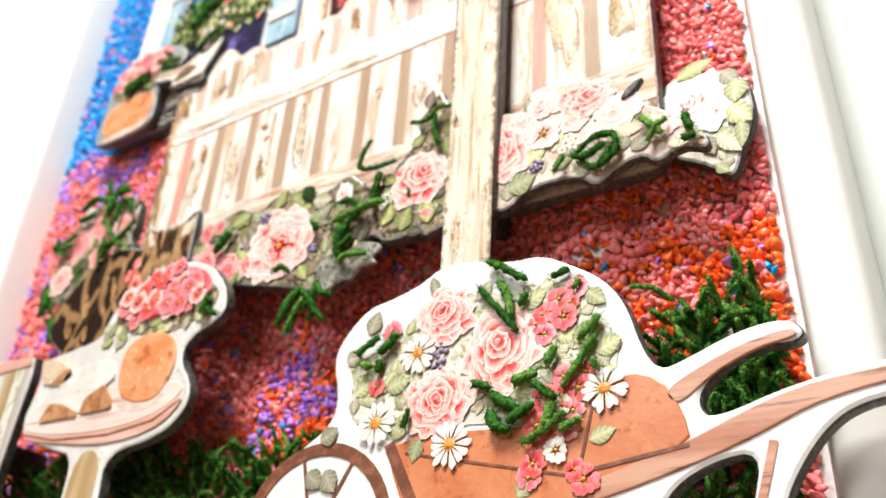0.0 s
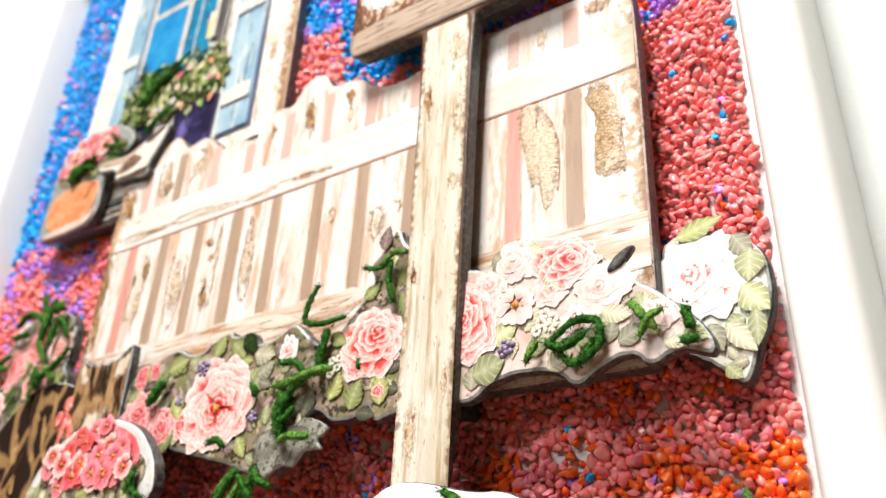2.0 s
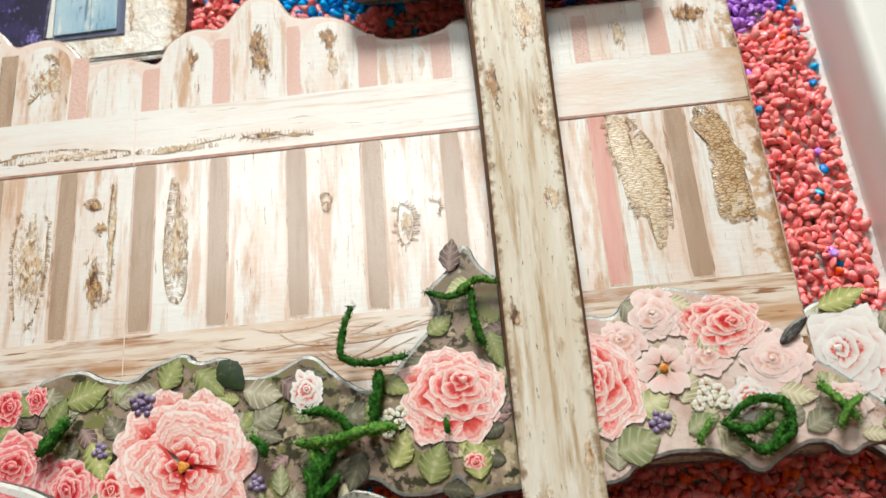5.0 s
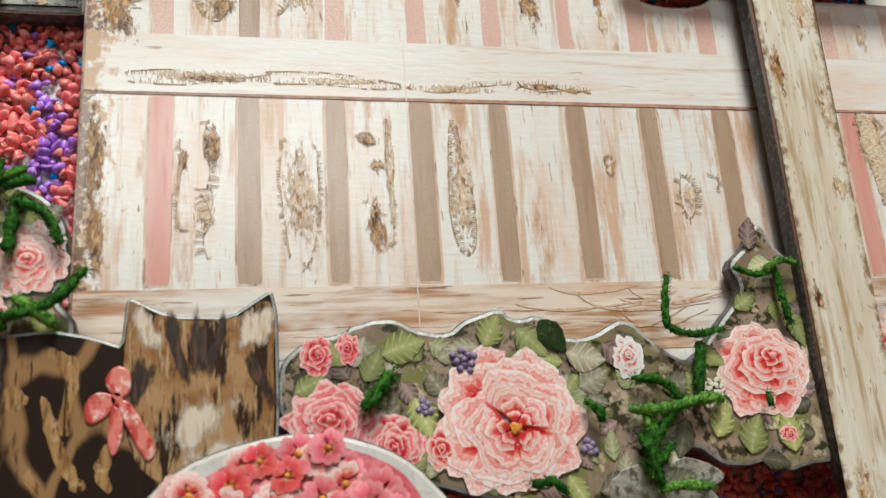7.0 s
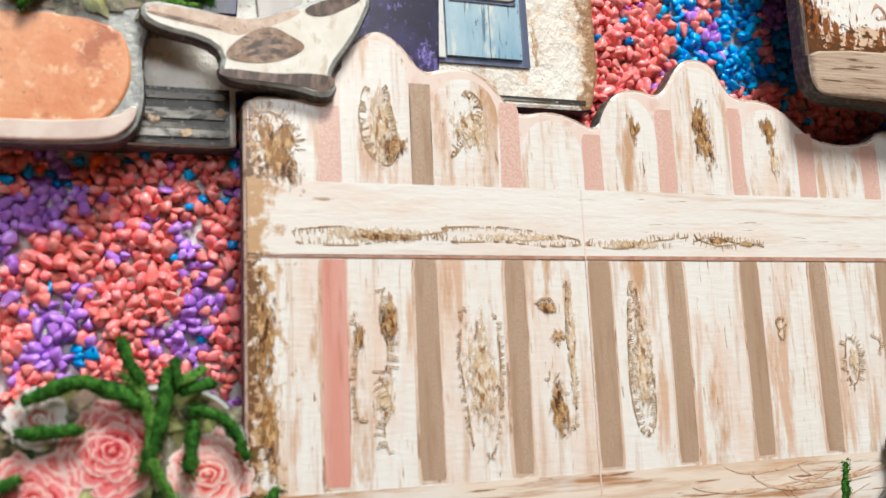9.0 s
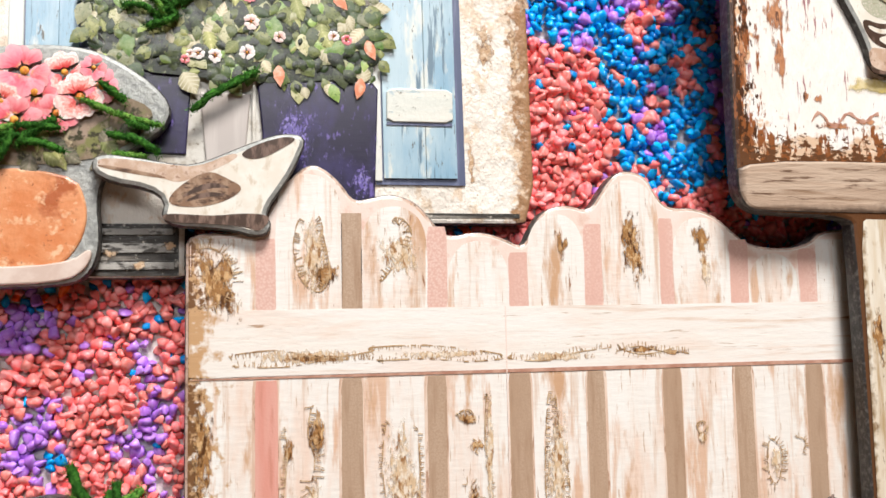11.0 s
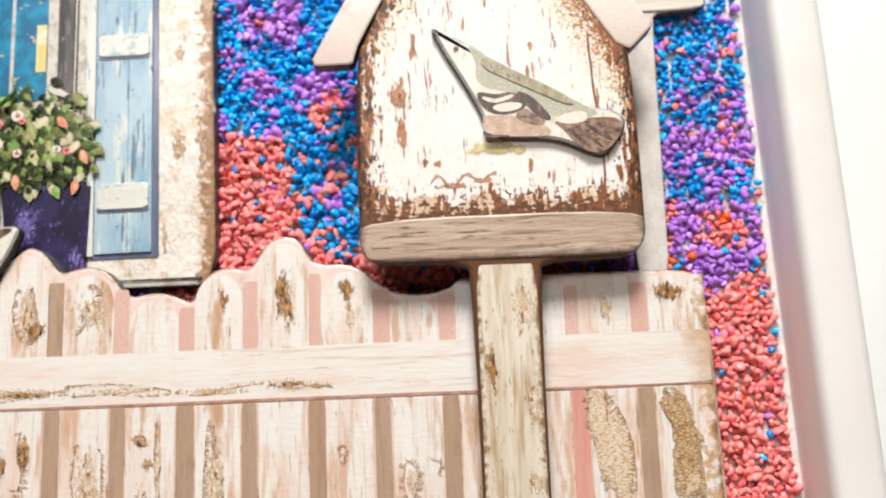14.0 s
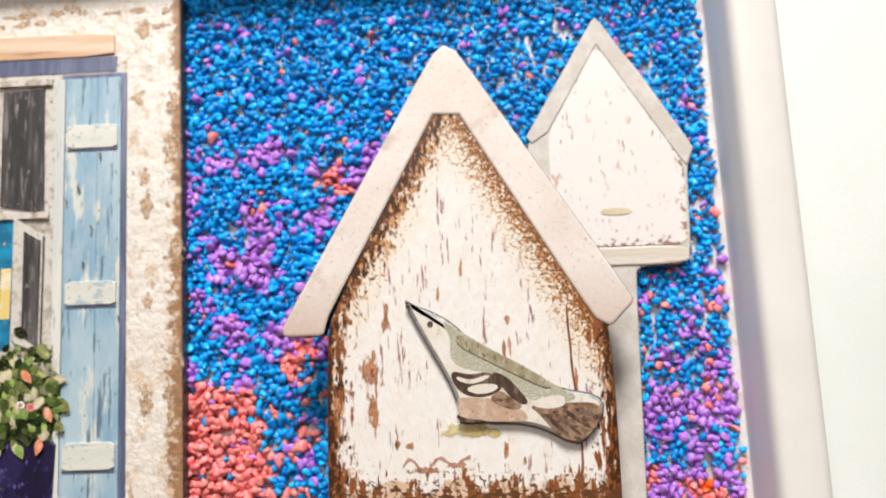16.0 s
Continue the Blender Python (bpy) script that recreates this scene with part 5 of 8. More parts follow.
rnd = random.Random(41)
for k in range(9):
    # swirling grain on the bottom rail
    x0, wide, top_z, dip = rnd.uniform(-14, 10), rnd.uniform(12, 24), 176.4 - 0.5 * k, rnd.uniform(0.8, 3.2)
    run = []
    for j in range(31):
        t = j / 30
        run.append((x0 + wide * t, max(167.4, top_z - dip * math.sin(math.pi * t ** 0.7)), 0.03 + 0.24 * math.sin(math.pi * t) * abs(math.sin(0.21 * j + 1.7 * k))))
    part("grain_line", flat([(x, z + w) for x, z, w in run] + [(x, z - w) for x, z, w in reversed(run)], FY - 0.15 - 0.004 * k), grain_brown, fence)


def crackle(line, y, seed, tick=0.75, gap=0.42, side=1, closed=False):
    """An embossed print line with short combed ticks along one side."""
    rnd = random.Random(seed)
    pts = curve(line, 8) if closed else curve(line, 8)[:8 * (len(line) - 1) + 1]
    s = Shape()
    spots, left = [], 0.0
    for (ax, az), (bx, bz) in zip(pts, pts[1:] + (pts[:1] if closed else [])):
        ln = math.hypot(bx - ax, bz - az)
        if ln < 1e-6:
            continue
        if rnd.random() < 0.8:
            flat(quad_bar((ax, az), (bx, bz), rnd.uniform(0.10, 0.24)), y, s, 0, 0.03)
        while left < ln:
            t = left / ln
            spots.append((ax + t * (bx - ax), az + t * (bz - az), -(bz - az) / ln * side, (bx - ax) / ln * side))
            left += gap * rnd.uniform(0.6, 1.5)
        left -= ln
    for x, z, nx, nz in spots:
        if rnd.random() < 0.22:
            continue
        ln, sk = tick * rnd.uniform(0.4, 1.3), rnd.uniform(-0.25, 0.25)
        flat(quad_bar((x, z), (x + ln * (nx + sk * nz), z + ln * (nz - sk * nx)), rnd.uniform(0.09, 0.17)), y - 0.004, s, 0, 0.03)
    return part("knot_line", s, crack_brown, fence, "fine embossed brown crackle line")


for j, (line, tick, side, closed) in enumerate((
        ([(-43.6, 199.6), (-44.6, 194.0), (-43.9, 187.0), (-43.2, 182.0)], 0.6, -1, False), ([(-39.4, 198.6), (-38.9, 191.0), (-39.6, 184.0), (-41.2, 180.6)], 0.6, 1, False),
        ([(-54.8, 202.6), (-55.6, 199.0), (-54.6, 195.0), (-55.2, 192.0)], 1.3, 1, False), ([(-56.0, 191.0), (-54.4, 187.6), (-55.4, 184.4), (-54.8, 181.6)], 1.2, -1, False), ([(-59.0, 199.4), (-58.6, 195.0), (-59.2, 189.0), (-58.4, 186.0)], 0.7, -1, False),
        ([(-33.2, 200.6), (-31.0, 201.2), (-30.2, 199.4)], 0.9, -1, False), ([(-28.2, 203.2), (-28.7, 196.0), (-27.8, 189.0), (-28.4, 183.6)], 0.5, 1, False), ([(-31.8, 190.0), (-30.2, 188.2), (-31.0, 185.2), (-30.0, 182.4)], 1.1, 1, False), ([(-30.6, 196.8), (-29.8, 195.8), (-30.4, 194.8)], 0.8, 1, False),
        ([(-18.2, 203.6), (-18.9, 197.0), (-19.2, 189.0), (-18.4, 183.4), (-16.8, 181.6), (-15.4, 184.0), (-15.4, 191.0), (-16.6, 197.0), (-17.2, 203.0)], 0.8, 1, False),
        ([(6.6, 197.4), (7.8, 198.0), (8.6, 196.8), (7.6, 195.8)], 0.5, -1, True), ([(19.6, 194.6), (21.6, 192.6), (21.0, 188.4), (19.8, 187.6), (19.0, 190.4)], 1.0, 1, True), ([(24.6, 194.6), (26.0, 194.0), (25.4, 192.2)], 0.7, 1, False),
        ([(-56.6, 230.6), (-57.6, 226.0), (-56.4, 221.4), (-53.6, 219.6), (-52.2, 222.6), (-53.0, 227.6), (-53.8, 231.0)], 1.0, 1, False), ([(-42.6, 230.4), (-39.8, 229.4), (-40.2, 226.0), (-42.4, 223.4), (-44.6, 221.4)], 1.1, -1, False),
        ([(-66.5, 210.2), (-60.0, 211.0), (-53.0, 209.7), (-46.0, 210.8)], 0.7, -1, False), ([(-66.0, 208.9), (-59.0, 208.5), (-52.0, 209.4), (-44.6, 209.0)], 0.7, 1, False), ([(-46.0, 210.8), (-40.0, 211.3), (-33.0, 210.8), (-26.0, 209.4)], 0.5, -1, False), ([(-44.6, 209.0), (-38.0, 209.2), (-31.0, 208.6), (-26.0, 209.0)], 0.6, 1, False),
        ([(-24.4, 209.2), (-19.0, 208.4), (-13.0, 209.6), (-8.0, 210.2)], 0.8, 1, False), ([(-6.6, 209.2), (-3.0, 210.3), (1.0, 209.4), (5.6, 208.9)], 0.9, 1, False), ([(-6.0, 210.2), (-2.0, 209.0), (3.0, 210.0)], 0.7, -1, False),
        ([(54.2, 206.0), (54.4, 200.0), (56.0, 194.0), (56.6, 188.4)], 0.9, -1, False), ([(57.2, 205.0), (60.4, 201.6), (62.2, 195.0), (61.4, 186.0)], 1.6, -1, False), ([(68.2, 204.6), (71.8, 205.2), (73.6, 199.0), (74.6, 192.0), (74.2, 186.2)], 1.0, -1, False),
        ([(-71.8, 225.0), (-69.0, 226.0), (-66.4, 222.6), (-67.6, 218.6), (-70.6, 218.0)], 1.2, 1, False))):
    crackle(line, FY - 0.20, 700 + j, tick, 0.42, side, closed)
pads(fence, [(-60, 190), (-20, 190), (20, 190), (65, 190), (-60, 220), (65, 215), (0, 170)], FY + 5.4, 2.6)

# ---- large birdhouse on its pole ----
BY = -13.7
house = thing("birdhouse_cutout", "weathered white birdhouse card on a wooden pole, rust-brown edges", "birdhouse cutout", (39, BY + 3, 130), "birdhouses")
body = [(14.5, 276), (12.0, 271.5), (12.0, 236), (12.4, 232.6), (14.8, 230.4), (18, 229.9), (31.5, 229.5), (33.2, 227.5), (33.4, 126), (45.6, 126), (45.6, 227.5), (47.2, 229.4), (60, 229.4), (63.5, 230.1), (65.7, 232.6), (66.1, 236), (65.8, 270.5), (63, 276), (44, 309), (36, 325), (28, 309)]
part("board", slab(soften(body, 2), BY, 3.0, 0.7), [house_white, edge_grey], house)
part("base_board", slab(soften([(12.1, 238.8), (12.1, 233.4), (13.4, 231.0), (16, 230.2), (62, 229.8), (64.6, 230.8), (65.9, 233.5), (65.9, 238.5)], 2, 0.2), BY - 0.35, 1.0, 0.5), [base_wood, edge_grey], house, "brown weathered base board")
roof = [(36.0, 326.4), (33.6, 324.4), (3.4, 271.6), (4.0, 269.9), (11.6, 269.9), (12.8, 274.0), (36.0, 316.4), (62.6, 271.6), (65.7, 269.9), (70.0, 274.2), (70.1, 275.4), (38.8, 325.0)]
part("roof", slab(soften(roof, 1, 0.1), BY - 0.3, 3.2, 0.5), [roof_beige, edge_grey], house, "beige gabled roof edge")
part("pole_print", flat(worn(soften(box(33.9, 45.1, 127, 229.0), 2, 0.05), 0.08, 8), BY - 0.15), pole_wood, house, "cream wood with flaking brown grain")
for i, (cx, cz, rx, rz) in enumerate(((42.2, 221, 2.0, 6.5), (36.0, 210, 1.1, 5.0), (43.4, 204, 1.3, 4.5), (43.0, 189, 1.6, 2.4), (35.4, 171, 0.9, 2.5), (37.0, 142, 1.6, 6.0), (43.5, 150, 0.9, 4.0))):
    decal(house, cx, cz, rx * 1.3, rz * 1.2, BY - 0.20 - 0.004 * i, knot_print if i % 3 == 1 else knot_pale, i + 60, "knot", "raised brown wood-knot print")
for i, (cx, cz, rx, rz) in enumerate(((20.4, 263, 1.9, 4.6), (20.8, 255.5, 1.3, 4.4), (23.5, 273, 0.8, 3.4), (58.8, 259, 0.35, 5.0), (14.0, 256, 0.9, 4.5), (25.2, 249.4, 0.7, 1.0), (27.4, 249.0, 0.9, 0.7), (46.4, 272, 0.7, 1.0), (45.6, 266, 0.4, 2.4), (45.4, 248, 0.5, 2.0), (33.5, 277, 0.3, 2.2), (38, 282, 0.35, 2.4), (30, 244.6, 3.4, 0.7), (36, 245.4, 2.2, 0.5))):
    decal(house, cx, cz, rx * 1.5, rz * 1.4, BY - 0.05 - 0.003 * i, rust_scar, i + 80, "paint_scar", "bare rusty patch")
part("crack_line", flat(worn(curve([(58.6, 239.4), (58.9, 250), (57.9, 262), (57.4, 273), (57.8, 273), (58.4, 262), (59.35, 250), (58.95, 239.4)], 5), 0.09, 4), BY - 0.04), barrow_dark, house, "dark crack in the painted front")
decal(house, 38.5, 251.6, 7.5, 2.0, BY - 0.13, yellow_smear, 90, "yellow_stain", "yellowish stain")
wave = [(26.0 + 0.55 * i, 245.2 + 1.5 * math.sin(0.62 * i) * (1 - 0.03 * i) + 0.05 * i, 0.16 + 0.12 * ((i * 7) % 3)) for i in range(24)]
part("paint_scar", flat([(x, z + w) for x, z, w in wave] + [(x, z - w) for x, z, w in reversed(wave)], BY - 0.11), line_brown, house, "wavy brown edge of flaking paint")
pads(house, [(25, 245), (55, 245), (39, 275), (39, 205), (39, 175), (20, 260)], BY + 3, -7.0, 5)
pads(house, [(39, 150), (39, 300)], BY + 3, 2.6, 5)

settle(0.4, 1.2, house)

# ---- small birdhouse behind it ----
SY = -2.0
small = thing("birdhouse_cutout", "small white birdhouse card with grey roof on a grey pole", "birdhouse cutout", (70, SY + 3, 225), "birdhouses")
body = [(68.3, 335.9), (76.2, 325), (87.0, 307.4), (86.6, 306), (85.4, 303.2), (85.0, 287), (84.6, 284.4), (82.4, 283.2), (75, 283.0), (73.8, 282), (73.0, 225), (66.6, 225), (66.6, 282), (60, 283), (54, 290), (52.5, 310)]
part("board", slab(soften(body, 1, 0.12), SY, 4.6, 0.5), [small_grey, edge_grey], small)
part("front_print", flat(soften([(68.3, 330), (57.5, 311.5), (57.5, 287.5), (84.3, 287.3), (84.6, 304)], 1, 0.06), SY - 0.15), small_white, small, "white flaking paint")
roof = [(68.3, 336.0), (67.2, 334.8), (52.8, 310.8), (54.0, 309.4), (57.4, 311.6), (68.3, 330.0), (84.0, 305.0), (85.2, 303.6), (86.8, 307.2), (69.6, 334.6)]
part("roof", slab(roof, SY - 0.25, 1.2, 0.25), [small_grey, edge_grey], small)
part("base_board", slab(soften(box(58, 84.6, 283.3, 287.3), 2, 0.15), SY - 0.35, 0.9, 0.4), [small_base, edge_grey], small)
part("perch_print", flat(soften(box(67.4, 73.5, 293.8, 295.2), 2), SY - 0.3), olive_dash, small, "olive dash")

settle(-0.4, 0.4, small)

# ---- songbirds: plain painted shapes ----
def songbird(name, outline, pieces, front, thick, label, at):
    s = slab(soften(outline, 2), front, thick, 0.8, None, 1, 5, 6)
    for k, (pts, m) in enumerate(pieces):
        flat(soften(pts, 2), front - 0.02 - 0.012 * k, s, m, 0.012)
    ob = part(name, s, [bird_olive, bird_pale, bird_dark, bird_rose, bird_brown, edge_grey, edge_silver, bird_shade], None)
    settle(*at, ob)
    return tagged(ob, label, "bird figure")


songbird("songbird_figure", [(26.2, 276.5), (28.6, 274.8), (31.6, 273.8), (35.7, 271.4), (38.8, 268.0), (46, 264.2), (54.1, 258.8), (61.3, 257.6), (63.3, 255.6), (62.1, 252.3), (58.9, 248.3), (56.2, 248.9), (49.6, 252.3), (40.2, 252.6), (36.6, 254.1), (35.2, 259.2), (31.3, 266.4), (28.6, 271.2)],
         ([([(33.2, 272.2), (37.4, 269.4), (42.9, 266.0), (49.2, 262.6), (54.7, 258.9), (59.0, 256.6), (52.1, 255.4), (46.6, 258.5), (42.0, 261.9), (37.1, 262.7), (34.8, 264.9), (35.4, 268.2)], 0),
          ([(35.9, 257.6), (39.3, 257.4), (43.3, 257.0), (48.0, 255.2), (49.4, 252.8), (43.9, 252.9), (37.5, 253.4), (36.0, 254.6)], 3),
          ([(34.9, 262.6), (35.4, 260.0), (37.4, 257.8), (41.0, 257.3), (44.2, 258.4), (44.6, 260.0), (42.0, 262.2), (38.5, 261.5)], 2), ([(36.0, 261.5), (38.6, 260.5), (41.8, 261.6), (42.4, 261.0), (38.8, 259.7), (36.2, 260.6)], 1), ([(37.4, 259.2), (41.0, 260.0), (44.0, 259.6), (43.0, 258.3), (39.4, 257.9)], 1),
          ([(44.0, 258.8), (46.0, 257.2), (48.4, 255.6), (46.4, 254.8), (43.0, 256.2), (42.0, 257.2)], 4), ([(42.2, 262.2), (45.0, 261.4), (47.4, 258.8), (49.4, 256.2), (48.0, 255.8), (45.6, 257.6), (44.3, 259.4)], 2)] + [([(49.0, 255.6), (50.8, 254.6), (54.2, 250.0), (57.3, 248.9), (59.8, 249.8), (62.4, 253.1), (62.2, 255.9), (55.3, 256.0)], 4), ([(48.7, 256.2), (55.4, 257.9), (56.2, 255.4), (52.0, 254.8)], 1),
          ([(51.6, 253.8), (56.2, 249.6), (56.7, 249.9), (52.4, 254.3)], 2), ([(53.0, 254.4), (58.3, 249.8), (58.8, 250.2), (54.0, 254.6)], 2), ([(54.8, 254.6), (60.2, 251.0), (60.6, 251.6), (56.0, 254.8)], 2), ([(57.0, 254.8), (61.6, 252.8), (61.8, 253.5), (58.4, 255.0)], 2),
          ([(35.8, 254.6), (37.5, 253.6), (42.3, 253.2), (37.5, 252.9), (36.1, 253.4)], 2), ([(26.6, 275.9), (27.9, 274.9), (27.8, 273.9)], 2), ([(31.0, 271.6), (31.8, 271.8), (32.1, 271.1), (31.4, 270.7), (30.9, 271.0)], 2), ([(36.4, 269.6), (42.0, 266.4), (48.6, 262.8), (54.0, 259.2), (52.4, 258.6), (46.2, 261.8), (40.6, 264.8), (36.2, 267.2)], 7)]),
         -15.2, 1.5, "olive-backed cream songbird-shaped card figure glued on the birdhouse front", (0.9, 1.4))
songbird("songbird_figure", [(-85.2, 238.4), (-78, 237.6), (-74.2, 236.9), (-70.8, 236.7), (-64.1, 239.7), (-58.5, 241.9), (-54.4, 241.4), (-56.0, 237.4), (-57.6, 234.4), (-61, 229.6), (-59.6, 228), (-61.2, 225.8), (-66.5, 227.3), (-75.9, 227.6), (-74.8, 232.6), (-85.0, 234.3)],
         [([(-84.2, 237.7), (-74.5, 236.6), (-70.3, 236.3), (-65.5, 238.6), (-64.4, 238.0), (-68.3, 235.8), (-73.1, 233.8), (-75.1, 234.6), (-84.2, 235.9)], 3), ([(-84.2, 236.6), (-75.1, 235.0), (-74.9, 234.4), (-84.2, 236.0)], 4),
          ([(-75.0, 230.7), (-73.4, 233.3), (-69.0, 236.0), (-66.2, 234.7), (-63.7, 233.3), (-66.2, 231.4), (-70.3, 230.3)], 4), ([(-73.6, 231.4), (-69.2, 234.4), (-65.0, 233.2), (-68.6, 233.4)], 2), ([(-73.0, 230.9), (-69.4, 232.9), (-65.6, 232.2), (-69.6, 231.9)], 2),
          ([(-64.4, 238.6), (-61.2, 240.2), (-57.7, 241.2), (-56.0, 240.8), (-58.4, 239.3), (-61.3, 237.7), (-63.7, 237.7)], 2),
          ([(-75.4, 229.6), (-68.3, 229.1), (-64.1, 229.6), (-60.4, 229.4), (-60.2, 228.4), (-61.7, 226.8), (-63.4, 227.6), (-68.2, 228.0), (-75.2, 228.2)], 2)],
         -9.7, 2.4, "cream and brown songbird-shaped card figure perched on the fence end", (-0.9, 1.5))

# ---- house wall with shuttered window ----
WY = -3.4
window = thing("window_cutout", "weathered stone window print with blue shutters and planters on card", "window cutout", (-60, WY + 3, 221), "")
part("board", slab(soften([(-108.5, 221.2), (-73, 221.2), (-73, 229.6), (-19.4, 229.6), (-17.8, 236), (-18.2, 262), (-19.6, 348), (-108.5, 348)], 1, 0.04), WY, 4.0, 0.6), [stone_wall, edge_grey], window)
VY = WY - 0.15
part("sill", flat(worn(box(-108, -74, 221.6, 229.4), 0.08, 1), VY), sill_dark, window, "blackened weathered sill")
for i, (za, zb) in enumerate(((222.4, 223.6), (225.0, 226.4), (227.6, 228.8))):
    part("sill_board", slab(worn(box(-107.6, -74.6, za, zb), 0.12, i + 20), VY - 0.3, 0.35, 0.12), [sill_worn, sill_dark], window, "flaking grey sill board")
for i in range(7):
    decal(window, -100 + 4.1 * i, 224.6 + 1.6 * math.sin(i * 2.3), 1.6, 0.9, VY - 0.36 - 0.003 * i, stone_scar, 640 + i, "stain", "rusty flake on the sill")
part("sill_line", flat(box(-60, -20.5, 230.6, 231.3), VY), sill_dark, window)
part("reveal", flat(box(-97, -31, 236, 330), VY), sash_white, window)
part("lintel", slab(soften(box(-98, -33.5, 331.8, 337.0), 1, 0.1), VY - 0.4, 0.6, 0.2), [lintel_tan, lintel_tan], window, "tan wooden lintel")
# the lintel's shadow, drawn as a dark strip of colour
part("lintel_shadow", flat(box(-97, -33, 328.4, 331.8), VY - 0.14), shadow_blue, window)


def shutter(x0, x1, z0, z1, lean):
    sh = thing("shutter", "", "", (x0, VY, z0))
    for k in list(sh.keys()):
        del sh[k]
    sh.parent = window
    sh.matrix_parent_inverse = Matrix.Translation(window.location).inverted()
    mid = (x0 + x1) / 2
    # the shutter's shadow, a dark sheet wider than the shutter itself
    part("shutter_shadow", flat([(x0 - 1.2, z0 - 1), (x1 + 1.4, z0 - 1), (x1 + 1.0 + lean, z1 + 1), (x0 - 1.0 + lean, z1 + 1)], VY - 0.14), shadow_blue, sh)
    for a, b in ((x0, mid + 0.9), (mid + 0.95, x1)):
        part("plank", slab(worn([(a, z0), (b, z0), (b + lean, z1), (a + lean, z1)], 0.05, int(a)), VY - 0.55, 0.6, 0.06), [shutter_blue, shutter_blue], sh)
    part("stile", slab(worn([(x0 - 2.4, z0 - 0.5), (x0 - 0.2, z0 - 0.5), (x0 - 0.2 + lean, z1), (x0 - 2.2 + lean, z1)], 0.06, 3), VY - 0.5, 0.6, 0.15), [stile_paint, stile_paint], sh, "worn whitish shutter stile")
    for za, zb in ((0.10, 0.160), (0.465, 0.520), (0.83, 0.885)):
        za, zb = z0 + za * (z1 - z0), z0 + zb * (z1 - z0)
        ll = lean * (za - z0) / (z1 - z0)
        part("batten", slab(worn(soften(box(x0 + 0.6 + ll, x1 - 0.6 + ll, za, zb), 1, 0.1), 0.06, int(za)), VY - 1.0, 0.6, 0.15), [shutter_rail, shutter_rail], sh)
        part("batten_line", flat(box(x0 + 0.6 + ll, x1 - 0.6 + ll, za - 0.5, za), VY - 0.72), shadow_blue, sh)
    return sh


shutter(-42.8, -30.9, 236.8, 327.0, -0.9)
shutter(-96.0, -88.5, 240.0, 327.0, 0.0)
# the window between the shutters
part("sash", slab(box(-87.6, -45.0, 262.5, 327), VY - 0.3, 0.4, 0.1), [sash_white, sash_white], window)
for x0, x1, z0, z1, m in ((-85.5, -69, 266, 297, glass_blue), (-85.5, -69, 299.5, 324, glass_blue), (-66.5, -62.0, 266, 297, window_teal), (-66.5, -62.0, 299.5, 324, glass_blue), (-61.2, -54.0, 270.2, 297, window_teal), (-56.4, -54.2, 276.5, 287, glass_glow)):
    part("pane", flat(worn(soften(box(x0, x1, z0, z1), 1, 0.03), 0.05, int(z0)), VY - 0.44 - (0.05 if m == glass_glow else 0.0) - (0.02 if x0 == -61.2 else 0.0)), m, window)
part("open_sash", slab(worn([(-57.0, 300.2), (-47.6, 298.2), (-48.2, 325.2), (-57.2, 324.6)], 0.1, 4), VY - 0.8, 0.9, 0.15), [window_dark, window_dark], window, "dark open casement")
part("open_sash", slab(worn([(-53.8, 297.4), (-47.4, 293.4), (-47.4, 269.2), (-52.6, 271.4), (-53.6, 272.8)], 0.1, 5), VY - 1.2, 1.2, 0.15), [sash_white, window_dark], window, "open casement seen edge-on")
part("open_sash", slab([(-51.4, 294.6), (-47.7, 292.4), (-47.7, 270.4), (-51.2, 273.0)], VY - 1.4, 0.3, 0.08), [window_dark, window_dark], window)
for z in (297.8, 326.4):
    part("glazing_bar", slab(box(-58.2, -46.5, z - 0.7, z + 0.7), VY - 1.1, 0.5, 0.1), [sash_white, sash_white], window)
part("ledge", slab(box(-88, -44, 264.6, 268.4), VY - 0.7, 0.9, 0.15), [sash_white, sash_white], window)
# planters
part("planter", slab(soften([(-62.5, 251.8), (-43.6, 252.0), (-44.4, 231.5), (-60.5, 231.5)], 1, 0.05), VY - 1.0, 1.1, 0.25), [planter_blue, planter_blue], window, "deep violet-blue planter")
part("planter", slab([(-71.0, 249.6), (-63.4, 249.6), (-64.6, 236), (-69.8, 236)], VY - 0.7, 0.8, 0.2), [pail_grey, pail_grey], window, "small grey pail")
part("planter", slab(box(-63.2, -62.6, 236, 252), VY - 0.9, 0.8, 0.1), [sash_white, sash_white], window)
# near-black sheet, prints the shaded gaps between the leaves as colour
part("foliage_print", flat(worn(soften([(-86, 251.5), (-45, 251.5), (-43.5, 256), (-45.5, 262), (-52, 265), (-62, 267), (-72, 270), (-86, 270)], 2), 0.35, 6), VY - 1.16), leaf_shade, window, "dark printed foliage with the shade between its leaves")
part("planter", slab([(-84, 256), (-72, 256), (-73, 240), (-83, 240)], VY - 0.5, 0.6, 0.2), [planter_blue, planter_blue], window)
rnd = random.Random(11)
